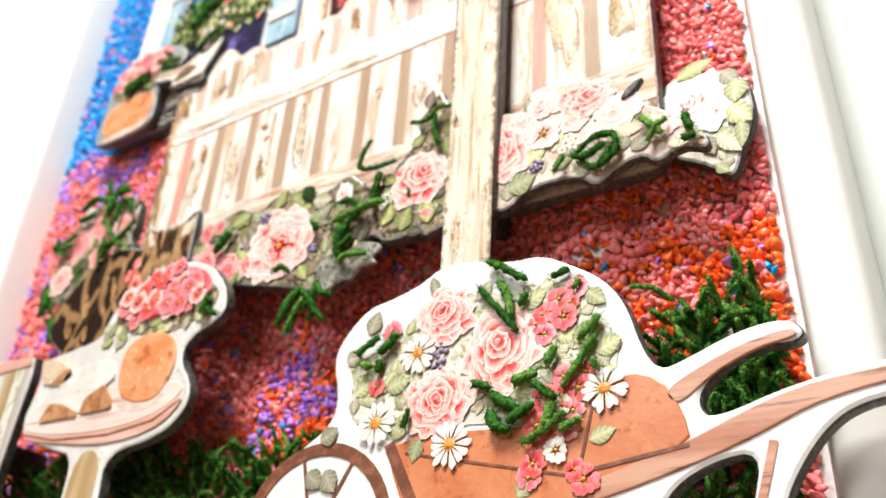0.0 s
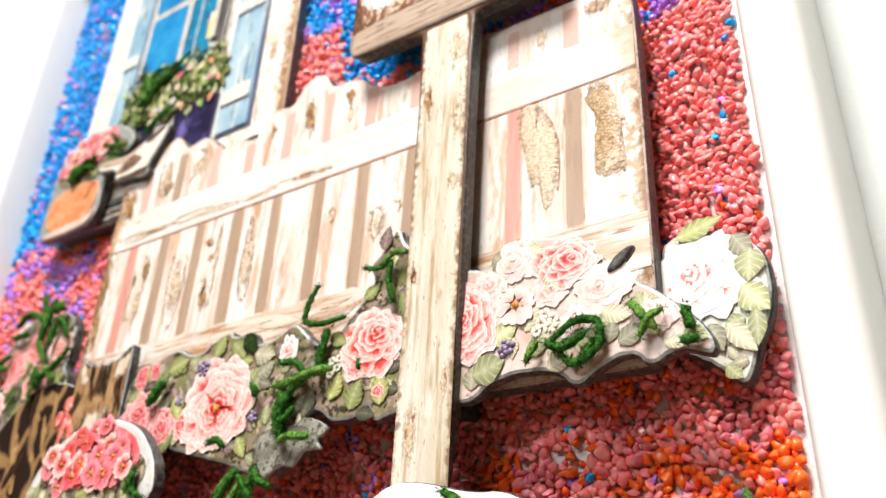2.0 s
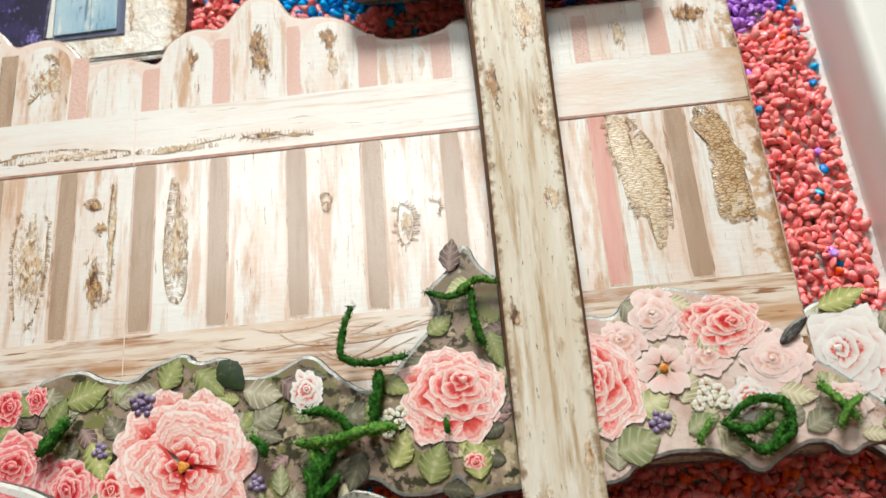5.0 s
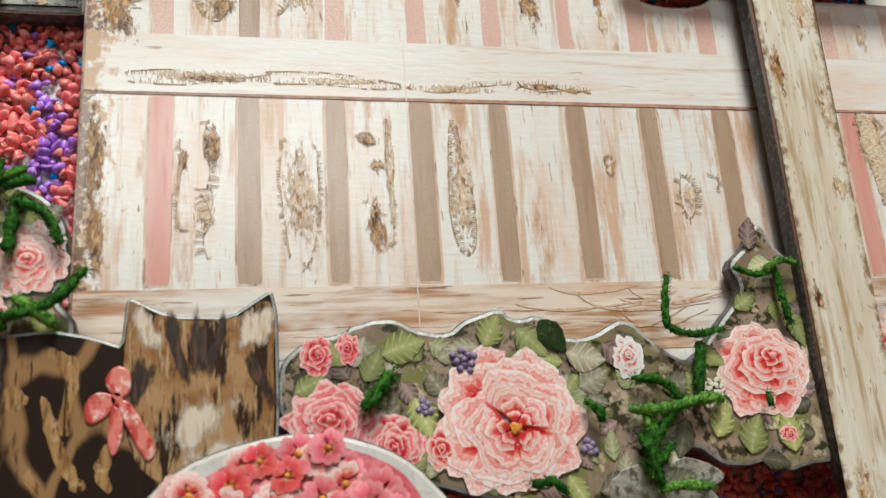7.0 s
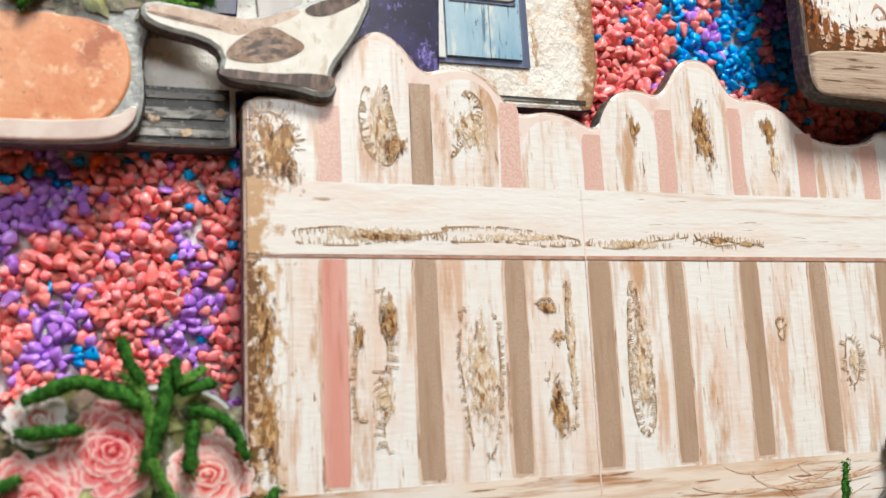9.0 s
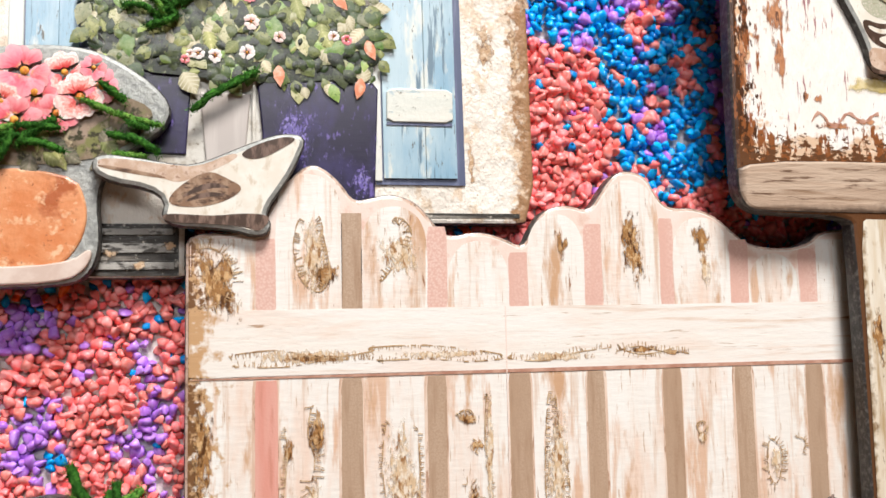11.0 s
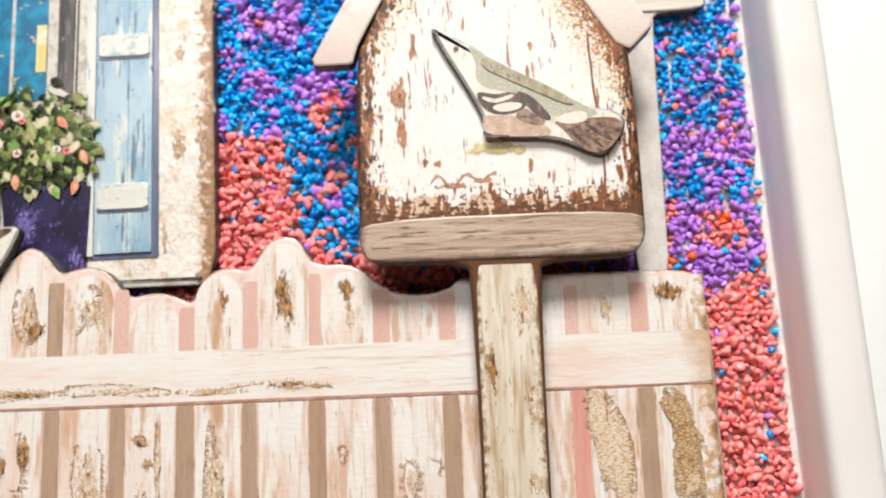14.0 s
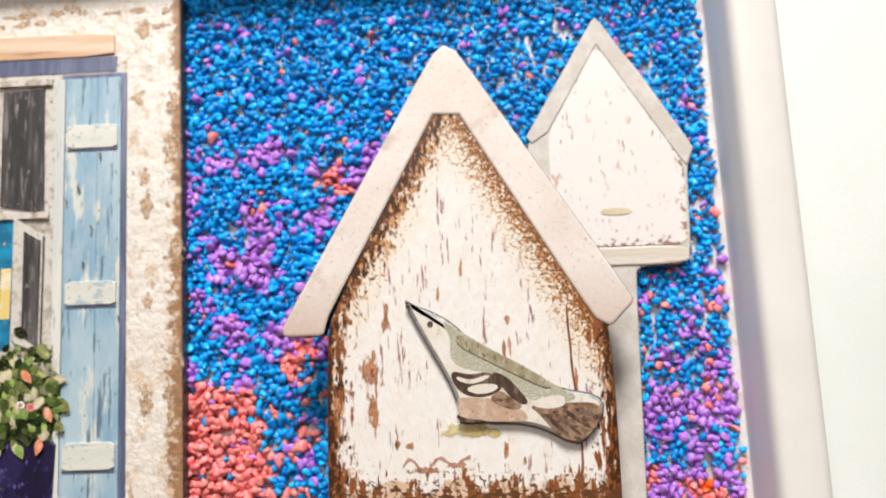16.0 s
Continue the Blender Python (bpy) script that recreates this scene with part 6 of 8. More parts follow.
for i in range(760):
    x, z = rnd.uniform(-88, -42), rnd.gauss(261, 5.5)
    if z < 250.5 or z > 278 or x > -43 - 0.2 * abs(z - 256):
        continue
    ln = rnd.choice((rnd.uniform(1.2, 2.4), rnd.uniform(1.4, 2.6), rnd.uniform(2.4, 4.0)))
    leaf(window, x, z, rnd.choice((rnd.uniform(3.6, 5.8), rnd.uniform(0, 6.3))), ln, ln * rnd.uniform(0.5, 0.8), VY - 1.25 - 0.3 * rnd.random(), rnd.choice([leaf_olive, leaf_dark, leaf_olive, leaf_shade, leaf_dark, leaf_pale, leaf_shade, leaf_green, leaf_olive, leaf_fresh, leaf_cream]), i)
for i in range(14):
    daisy(window, rnd.uniform(-82, -46), rnd.uniform(252, 268), rnd.uniform(0.7, 1.5), VY - 1.6, i, (petal_hot, petal_white, petal_blush)[i % 3], 5, name="blossom")
for i, (x, z) in enumerate(((-46.4, 252.4), (-59.2, 254.0), (-45.4, 258.6), (-50.6, 266.0))):
    leaf(window, x, z, 4.5 + 0.3 * i, 3.4, 1.6, VY - 1.7, coral_leaf, 70 + i, "hanging_flower")
for i in range(16):
    decal(window, rnd.choice([-27, -20.8]) + rnd.uniform(-1.5, 1.5), rnd.uniform(234, 342), rnd.uniform(1.0, 2.6), rnd.uniform(1.5, 6.0), WY - 0.04 - 0.003 * i, stone_scar, 600 + i, "stain", "brown stone stain")
for i in range(16):
    decal(window, rnd.uniform(-60, -22), rnd.uniform(337.5, 343), rnd.uniform(1.5, 4), rnd.uniform(0.6, 1.5), WY - 0.04 - 0.003 * i, stone_scar, 650 + i, "stain", "brown stone stain")
decal(window, -57, 243, 4.5, 10, VY - 1.05, violet_wear, 3, "wear_mark", "pale violet wear on the planter")
decal(window, -46.5, 236, 2.5, 5, VY - 1.06, violet_wear, 4, "wear_mark", "pale violet wear on the planter")
pads(window, [(-95, 250), (-60, 250), (-30, 250), (-30, 320), (-95, 320)], -0.2, 2.8, 6)

settle(-0.4, 0.8, window)

# ---- pot of pink flowers by the window ----
QY = -7.2
pot = thing("flower_pot_cutout", "terracotta pot of pink primroses on card with a silver-grey border", "flower pot cutout", (-95, QY + 3, 219))
part("board", slab(soften([(-110, 219.4), (-88, 219.4), (-84.6, 221.5), (-83.4, 226), (-84.2, 233), (-82, 238), (-74, 243), (-74, 248), (-82.6, 253.9), (-89, 255.2), (-100, 254.4), (-108, 250), (-111, 243), (-111, 236), (-112, 225)], 2), QY, 2.6, 0.7), [edge_silver, edge_grey], pot)
part("pot_print", slab(soften([(-106, 221.5), (-90, 221.5), (-86, 225.5), (-85.0, 231), (-87.5, 236.5), (-106.5, 236.5), (-110, 229)], 2), QY - 0.4, 0.6, 0.35), [terracotta, terracotta], pot, "terracotta pot")
part("saucer_print", slab(soften([(-108, 219.9), (-88.5, 219.9), (-84.9, 222.4), (-84.4, 225.6), (-88, 222.6), (-107, 222.4)], 2), QY - 0.55, 0.7, 0.25), [saucer, saucer], pot, "pinkish saucer")
part("foliage_print", flat(soften([(-109, 237), (-85, 237), (-76, 243), (-77, 247), (-90, 249), (-108, 247)], 2), QY - 0.16), garland_back, pot)
for i, (x, z, r) in enumerate(((-99.5, 250.4, 4.2), (-94.0, 250.6, 4.4), (-86.4, 247.0, 4.0), (-92.6, 247.6, 4.2), (-101.0, 246.6, 4.2), (-95.2, 243.4, 4.0), (-88.6, 250.6, 3.4), (-83.5, 248.6, 3.0), (-104.5, 248.2, 3.2), (-89.6, 244.6, 3.6), (-97.0, 246.0, 3.2), (-84.6, 251.4, 2.2), (-103, 243, 3.0), (-106.5, 243.6, 2.5))):
    daisy(pot, x, z, r, QY - 0.5 - 0.12 * (i % 3), 30 + i, petal_hot if i % 2 else petal_pink, 5, name="primrose")
for i in range(14):
    leaf(pot, rnd.uniform(-107, -80), rnd.uniform(238, 245), rnd.uniform(0, 6.3), rnd.uniform(3, 5), 2.2, QY - 0.3, leaf_green if i % 2 else leaf_dull, i)
pads(pot, [(-98, 228), (-98, 246)], QY + 2.6, -3.9, 6)

settle(-1.5, 1.1, pot)

# ---- rose garland in front of the fence ----
GY = -11.5
gl = thing("rose_garland_cutout", "card garland of pink roses and leaves with silver-grey cut edge", "flower garland", (0, GY + 3, 150), "rose garlands")
outline = [(-46, 158), (-45.6, 165.2), (-42.6, 168.2), (-37.4, 169.3), (-34.4, 170.8), (-29.6, 171.4), (-25.9, 169.4), (-22.1, 168.8), (-20.4, 170.4), (-14, 172.8), (-12.2, 170.4), (-7.4, 171.6), (-5.9, 167.8), (-0.8, 167.8), (4.6, 170.9), (7.4, 168.4), (11, 165), (14.6, 163.6), (18.9, 168.6), (25.0, 174.6),
           (22.2, 178.4), (26.4, 181.4), (29.0, 186.4), (31.4, 180.6), (36, 178), (36, 148), (31.3, 148.2), (26.3, 146.8), (25.7, 151), (23.4, 148.2), (16.5, 148.4), (13.2, 152), (10.0, 149), (12.6, 146.6), (8, 141.5), (1, 140.5), (-4, 141.5), (-10, 144), (-19, 146.2), (-30.5, 149.6), (-40, 152.6)]
part("board", slab(worn(soften(outline, 2), 0.10, 5), GY, 2.6, 0.7, rim=2), [garland_back, edge_grey, edge_silver], gl)
foliage(gl, outline, 250, GY - 0.12, 3, [leaf_green, leaf_mist, leaf_dull, leaf_mist2, leaf_mauve, leaf_cream], (2.6, 5.0))
rose(gl, -14.1, 156.4, 10.8, GY - 0.3, 1, petal_pink, 0.94, "large full-blown pink rose with an ochre heart", (0.06, -0.12), quarters=5)
rose(gl, 25.2, 162.0, 8.0, GY - 0.3, 2, petal_pink, 0.86, "pink rose with a red heart", (0.28, 0.34))
rose(gl, -38.6, 157.2, 6.2, GY - 0.3, 3, petal_deep, 0.9)
rose(gl, -30.2, 153.6, 4.4, GY - 0.3, 4, petal_deep)
rose(gl, 4.3, 164.6, 2.6, GY - 0.3, 5, petal_white, 1.2)
rose(gl, -40.4, 166.2, 2.4, GY - 0.3, 6, petal_deep, 1.2)
rose(gl, -36.2, 167.0, 1.7, GY - 0.32, 8, petal_deep, 1.3)
rose(gl, -24.0, 153.0, 2.8, GY - 0.3, 9, petal_pink, 1.1)
rose(gl, 28.0, 152.5, 1.6, GY - 0.3, 7, petal_pink)
for i, (x, z, a, ln, w, m) in enumerate((((-31.5, 166.0, 0.3, 6.5, 4.4, leaf_green), (-36.5, 164.8, 2.4, 5.0, 3.0, leaf_green), (-27.5, 160.0, -1.2, 6.0, 4.0, leaf_green), (-34.0, 162.5, 1.1, 5.0, 3.4, leaf_green), (-43.5, 161.2, 0.5, 4.6, 3.0, leaf_green),
                                      (-17.0, 166.8, 1.1, 5.2, 3.8, leaf_green), (-12.2, 169.2, -0.75, 6.0, 4.2, leaf_green), (-8.6, 170.4, -0.9, 6.0, 3.8, leaf_dark), (-5.0, 165.5, -0.2, 6.0, 4.2, leaf_mist), (-3.5, 160.5, 0.5, 5.0, 4.0, leaf_mist), (0.5, 166.6, -0.6, 5.5, 3.6, leaf_mauve),
                                      (-30.0, 147.6, 0.9, 6.5, 3.0, leaf_green), (9.0, 160.0, 0.2, 6.0, 3.6, leaf_dull),) + ((14.5, 157.8, 1.9, 4.6, 2.6, leaf_green), (16.5, 152.6, 1.2, 5.5, 3.6, leaf_green), (21.5, 150.0, 1.2, 6.0, 4.4, leaf_green), (28.5, 150.0, 1.7, 6.5, 4.0, leaf_green), (15.0, 165.5, -0.5, 5.2, 2.8, leaf_green),
                                      (22.5, 171.5, 0.6, 4.5, 2.8, leaf_green), (12.0, 155.5, -1.9, 6.0, 3.4, leaf_dull), (5.0, 150.0, 0.7, 7.0, 4.0, leaf_dull), (-2.0, 146.0, 0.4, 6.0, 3.4, leaf_dull), (8.0, 146.5, 0.2, 5.0, 3.4, leaf_dull), (26.5, 180.8, 1.4, 5.4, 3.0, leaf_mauve), (31.5, 171.0, -1.3, 6.0, 3.0, leaf_green), (-6.5, 148.5, -1.0, 5.0, 3.0, leaf_green)))):
    leaf(gl, x, z, a, ln, w, GY - 0.28 - 0.05 * (i % 3), m, i)
part("hanging_leaf", slab(worn(curve([(-1.0, 146.6), (3.0, 149.4), (7.6, 149.0), (11.2, 150.2), (16.8, 147.4), (14.6, 145.6), (15.6, 143.6), (11.6, 143.8), (9.0, 141.2), (5.6, 141.8), (1.6, 139.8)], 4), 0.12, 3), GY - 0.35, 0.7, 0.3), [leaf_silver, edge_silver], gl, "curled silvery grey leaf")
for k, (x, z) in enumerate(((-20.0, 165.0), (-26.0, 158.5), (-3.0, 152.0))):
    s = Shape()
    dome(s, x, z, 0.62, 0.62, GY - 0.25, 0.6, 0, 8)
    cl = part("berry_cluster", s, berry, gl, "dark violet berries", True)
    for i in range(1, 11 if k == 0 else 7):
        a, rr = i * 2.4, (0.55 if k == 0 else 0.42) * math.sqrt(i)
        s = Shape()
        dome(s, x + rr * math.cos(a), z + rr * math.sin(a), 0.62, 0.62, GY - 0.2, 0.6, 0, 8)
        part("berry", s, berry, cl, "", True)
for i, (x, z) in enumerate(((16.2, 160.2), (17.6, 158.6), (16.0, 157.6), (18.0, 160.4), (14.9, 159.0))):
    daisy(gl, x, z, 1.0, GY - 0.35, i, blossom_white, 5, name="white_blossom")
pads(gl, [(-38, 162), (-10, 163), (24, 166), (14, 161)], GY + 2.6, -7.4, 5)

settle(0.3, -0.1, gl)

# ---- garland right of the pole ----
gr = thing("rose_garland_cutout", "pale card garland of pink and cream roses with curled silver-grey edges", "flower garland", (70, GY + 3, 145), "rose garlands")
outline = [(42, 172.5), (45.5, 172.2), (49.4, 170.9), (52.0, 174.2), (55.6, 175.4), (61.4, 174.4), (66.9, 172.6), (71.0, 168.2), (73.4, 165.6), (75.6, 163.0), (78.4, 161.6), (82.0, 158.2), (85.4, 155.0), (87.8, 151.4), (88.0, 148.2),
           (85.0, 149.4), (82.4, 150.2), (78.0, 148.0), (75.5, 151.2), (69.9, 149.4), (66.3, 146.6), (62.8, 150.0), (57.0, 151.0), (50.9, 150.2), (47.4, 147.0), (42, 148.3)]
part("board", slab(worn(soften(outline, 2), 0.10, 9), GY, 1.9, 0.7, rim=2), [garland_pale, edge_grey, edge_silver], gr)
foliage(gr, outline, 60, GY - 0.12, 4, [leaf_cream, leaf_mist, leaf_cream, leaf_mist2])
rose(gr, 45.8, 161.4, 6.8, GY - 0.3, 21, petal_pink, 1.2, "pink rose half behind the pole")
rose(gr, 64.6, 168.2, 6.2, GY - 0.3, 22, petal_pink, 0.74, "pink rose", (0.3, 0.1))
for i, (x, z, r, m) in enumerate(((55.8, 171.0, 4.6, petal_blush), (71.2, 162.6, 5.0, petal_blush), (62.0, 164.2, 3.6, petal_blush), (50.4, 167.4, 3.6, petal_blush), (66.8, 157.6, 3.4, petal_white), (79.6, 155.6, 3.4, petal_blush))):
    rose(gr, x, z, r, GY - 0.2, 200 + i, m, 0.9)
daisy(gr, 55.6, 162.8, 4.3, GY - 0.4, 26, petal_blush, 6, "pink open blossom", "open_blossom")
for i, (x, z, a, ln, w, m) in enumerate(((51.0, 173.0, -0.7, 5.5, 4.2, leaf_mist), (57.5, 173.0, -0.5, 4.5, 2.4, leaf_cream), (61.2, 167.6, -0.9, 4.0, 3.0, leaf_cream), (50.5, 157.2, 0.4, 6.0, 4.4, leaf_mist2), (47.5, 151.6, 0.3, 6.5, 5.2, leaf_mist2), (44.5, 154.8, 1.0, 4.2, 2.6, leaf_mist2), (57.5, 153.6, 0.4, 5.0, 2.8, leaf_mist2), (61.5, 150.6, 0.5, 5.0, 3.4, leaf_cream),
                                      (66.5, 154.0, 0.2, 4.8, 2.8, leaf_mist2), (71.0, 158.4, -0.3, 5.2, 3.0, leaf_cream), (73.5, 152.6, 0.5, 5.0, 3.2, leaf_mist), (83.6, 153.0, -0.5, 4.2, 2.4, leaf_mist2), (80.5, 151.4, -0.2, 4.2, 2.0, leaf_cream))):
    leaf(gr, x, z, a, ln, w, GY - 0.28 - 0.05 * (i % 3), m, i + 40)
cl = None
for i in range(9):
    a, rr = i * 2.4, 0.5 * math.sqrt(i)
    s = Shape()
    dome(s, 53.8 + rr * math.cos(a), 155.4 + rr * math.sin(a), 0.6, 0.6, GY - 0.2, 0.5, 0, 8)
    ob = part("berry" if cl else "berry_cluster", s, berry, cl or gr, "" if cl else "dark violet berries", True)
    cl = cl or ob
for i, (x, z) in enumerate(((60.4, 158.6), (61.8, 157.6), (61.0, 160.0), (62.6, 159.0), (59.6, 157.2), (63.2, 157.2))):
    daisy(gr, x, z, 1.1, GY - 0.35, i, blossom_white, 5, name="white_blossom")
part("bud", slab(soften([(71.8, 164.4), (74.2, 164.8), (77.2, 168.0), (76.2, 168.6), (73.4, 167.0)], 2), GY - 0.9, 1.2, 0.4), [edge_grey, edge_grey], gr, "dark curled bud tip")
pads(gr, [(52, 164), (70, 160)], GY + 1.9, -7.4, 5)
settle(0.4, 0.2, gr)

# ---- white rose beside the fence end, close to the gravel ----
NY = -4.4
wr = thing("white_rose_cutout", "white rose on card with green leaves, low beside the fence", "flower cutout", (88, NY + 3, 150), "rose garlands")
outline = [(78.2, 171.0), (80.6, 172.6), (83.6, 173.2), (87.2, 172.4), (90.8, 170.4), (94.6, 167.4), (95.4, 162.6), (94.9, 156.4), (92.8, 153.0), (91.2, 147.2), (89.4, 146.0), (86.4, 149.2), (82.4, 152.0), (78.2, 154.0)]
part("board", slab(worn(soften(outline, 2), 0.08, 12), NY, 2.6, 0.7, rim=2), [garland_mid, edge_grey, edge_silver], wr)
rose(wr, 85.2, 164.0, 8.0, NY - 0.3, 23, petal_white, 0.98, "white rose with a small red heart", (-0.30, 0.16))
for i, (x, z, a, ln, w, m) in enumerate(((81.5, 171.6, 0.30, 8.0, 3.4, leaf_green), (92.8, 167.2, -1.7, 5.5, 4.4, leaf_mist2), (91.0, 161.4, -0.9, 6.0, 4.6, leaf_mist2), (90.4, 170.2, -1.0, 5.0, 3.4, leaf_mist), (88.2, 155.8, -0.9, 6.5, 3.2, leaf_cream), (92.6, 157.4, -1.6, 6.0, 2.6, leaf_mist2), (85.6, 156.2, -1.2, 5.0, 3.0, leaf_mist))):
    leaf(wr, x, z, a, ln, w, NY - 0.5 - 0.05 * (i % 3), m, i + 340)
foliage(wr, outline, 40, NY - 0.12, 14, [leaf_mist2, leaf_cream, leaf_mist], (2.4, 4.2))
pads(wr, [(86, 162)], NY + 2.6, 2.6, 5)

# ---- rose cluster at the left end of the fence ----
rc = thing("rose_cluster_cutout", "card cluster of pink roses with silver-grey edge beside the fence end", "flower cluster", (-88, GY + 3, 165), "rose garlands")
outline = [(-108, 168), (-104, 184), (-97, 191.4), (-90, 192.6), (-85, 191.2), (-81.5, 191.8), (-76.5, 190.6), (-72.8, 186.4), (-72.4, 178), (-74, 175.4), (-71, 172.4), (-71, 166), (-80, 160), (-100, 158)]
part("board", slab(worn(soften(outline, 2), 0.1, 4), GY + 0.6, 2.6, 0.7, rim=2), [garland_back, edge_grey, edge_silver], rc)
foliage(rc, outline, 160, GY + 0.48, 5, [leaf_green, leaf_dull, leaf_dark, leaf_mauve])
for i, (x, z, r, m) in enumerate(((-88, 184, 5.6, petal_deep), (-77.2, 180.6, 5.0, petal_pink), (-97.0, 178.5, 6.2, petal_deep), (-84.5, 172.6, 5.4, petal_deep), (-96, 188, 3.4, petal_white), (-101, 168, 5, petal_pink))):
    rose(rc, x, z, r, GY + 0.3, 50 + i, m)
for i in range(12):
    leaf(rc, rnd.uniform(-103, -76), rnd.uniform(166, 190), rnd.uniform(0, 6.3), rnd.uniform(3, 5), 2.6, GY + 0.35, leaf_dull if i % 2 else leaf_green, i + 60)
pads(rc, [(-92, 178), (-90, 166)], GY + 3.2, 2.6, 5)

settle(-0.3, -0.3, rc)

# ---- animal-shaped cut-out, plain ----
AY = -12.2
s = slab(worn(soften([(-64.9, 175.0), (-60.5, 172.7), (-58, 172.0), (-51.4, 171.9), (-46.0, 175.6), (-45.2, 172.1), (-45.1, 155.6), (-48, 140), (-70, 136), (-88, 141), (-97, 148), (-97.5, 156), (-90, 164.5), (-82, 169.8), (-74, 170.6), (-68.5, 169.4), (-65.4, 168.2)], 2, 0.12), 0.03, 6), AY, 2.2, 0.45, rim=2)
rnd = random.Random(9)


def mark(cx, cz, rx, rz, m, k, lean=0.0):
    ring = blob(0, 0, rx, rz, k, 0.2, 20)
    ca, sa = math.cos(lean), math.sin(lean)
    y = AY - 0.03 - 0.004 * k
    s.add([(cx, y, cz)] + [(cx + ca * x - sa * z, y, cz + sa * x + ca * z) for x, z in ring], [(0, 1 + i, 1 + (i + 1) % 20) for i in range(20)], m, [(0, 0.0)] + [(0, 1.0)] * 20)


for pts in ([(-74.5, 168.5), (-72.7, 167.8), (-70.3, 166.5), (-70.3, 162.9), (-71.3, 160.1), (-71.4, 156.5), (-72.8, 157.3), (-72.2, 161.4), (-72.0, 164.9), (-74.4, 167.1)], [(-75.3, 162.7), (-73.3, 161.0), (-72.7, 157.4), (-70.6, 153.3), (-68.6, 150.0), (-70.3, 149.8), (-72.6, 153.4), (-74.3, 157.0)], [(-79.6, 163.3), (-76.9, 163.2), (-76.2, 161.2), (-77.7, 160.2), (-79.4, 160.7)], [(-76, 153.6), (-73.7, 150.1), (-75.0, 150.0), (-76.4, 151.6)], [(-66.9, 156.2), (-65.3, 154.5), (-66.8, 152.2), (-65.5, 149.8), (-67.3, 149.7), (-68.3, 152.7)], [(-86, 160), (-83, 158), (-81.5, 150), (-79.5, 144), (-82, 144), (-84.5, 151)], [(-92, 154), (-89, 153), (-87, 146), (-89.5, 146)]):
    flat(worn(soften(pts, 2), 0.28, 3), AY - 0.012, s, 6, 0.02)
flat(worn(soften([(-64.4, 173.6), (-60.4, 171.8), (-57.9, 171.3), (-51.4, 171.2), (-46.4, 174.4), (-45.9, 170), (-45.8, 156), (-48, 150), (-56, 148.6), (-62.5, 152), (-64.8, 158), (-65.0, 166)], 2, 0.14), 0.12, 4), AY - 0.015, s, 5, 0.02)
k = 0
for x, z, rx, rz, m, lean in [(-61.8, 169.6, 1.6, 3.2, 4, 0.5), (-48.2, 170.2, 1.8, 3.6, 4, -0.5), (-55.6, 158.0, 4.5, 2.8, 4, 0), (-52, 153, 5, 2.6, 4, 0.2), (-55.8, 168.2, 1.2, 4.2, 3, 0), (-58.4, 168.0, 0.9, 3.8, 3, 0.2), (-53.2, 168.0, 0.9, 3.8, 3, -0.2), (-47.4, 163.0, 1.0, 4.0, 3, 0.4), (-63.2, 163.0, 1.2, 4.4, 3, -0.3)]:
    mark(x, z, rx * 1.3, rz * 1.3, m, k, lean)
    k += 1
for i in range(2):
    mark(rnd.uniform(-94, -67), rnd.uniform(140, 168), rnd.uniform(1.5, 4.0), rnd.uniform(4, 9), 3, k, rnd.uniform(-0.7, 0.4))
    k += 1
ob = part("animal_cutout", s, [tabby, edge_grey, edge_silver, tabby_dark, tabby_pale, tabby_head, tabby_tan], None)
tagged(ob, "plain animal-shaped card cut-out in marbled tabby brown", "animal cutout")
bow = thing("ribbon_bow", "small coral-pink ribbon bow print on the brown cut-out", "ribbon", (-66, AY, 160))
for pts in ([(-67.3, 164.0), (-65.8, 165.8), (-64.0, 164.8), (-63.8, 162.0), (-65.6, 161.0), (-66.9, 162.6)], [(-65.4, 161.5), (-68.0, 162.5), (-69.7, 160.8), (-69.3, 158.0), (-67.5, 158.4), (-65.6, 160.2)], [(-65.8, 161.0), (-64.2, 161.2), (-62.6, 158.6), (-60.4, 154.6), (-61.5, 152.8), (-63.0, 155.0), (-64.6, 158.2)], [(-66.3, 160.6), (-65.0, 160.0), (-64.6, 156.6), (-65.6, 153.6), (-66.6, 155.0), (-66.5, 158.0)], [(-66.6, 162.2), (-65.0, 162.4), (-64.8, 160.6), (-66.4, 160.2)]):
    part("loop", slab(soften(pts, 2), AY - 0.35, 0.5, 0.25), [ribbon, ribbon], bow)

# ---- round garden table with a flower pot and an open book ----
TY = -17.2
gt = thing("garden_table_cutout", "round pink garden table print with terracotta flower pot on white-edged card", "table cutout", (-60, TY + 3, 75))
outline = [(-24.6, 145), (-30.6, 151.6), (-40.4, 155.0), (-51.4, 154.2), (-60.5, 150.3), (-65.7, 143.8), (-66, 139.4), (-76, 138.0), (-88.6, 137.0), (-87.6, 129), (-90.6, 122), (-87.6, 115.5), (-72.4, 110.6), (-66, 109), (-65.5, 98), (-68, 84), (-70, 76), (-48, 76), (-51, 86), (-52.1, 98), (-53.0, 107.8), (-36, 109.6), (-29.0, 115.3), (-29.0, 121), (-34.4, 127.1), (-33.4, 132.5), (-23.2, 135.9), (-22.8, 140.4)]
part("board", slab(worn(soften(outline, 2), 0.08, 7), TY, 2.6, 0.7, rim=0), [card_grey, edge_grey], gt)
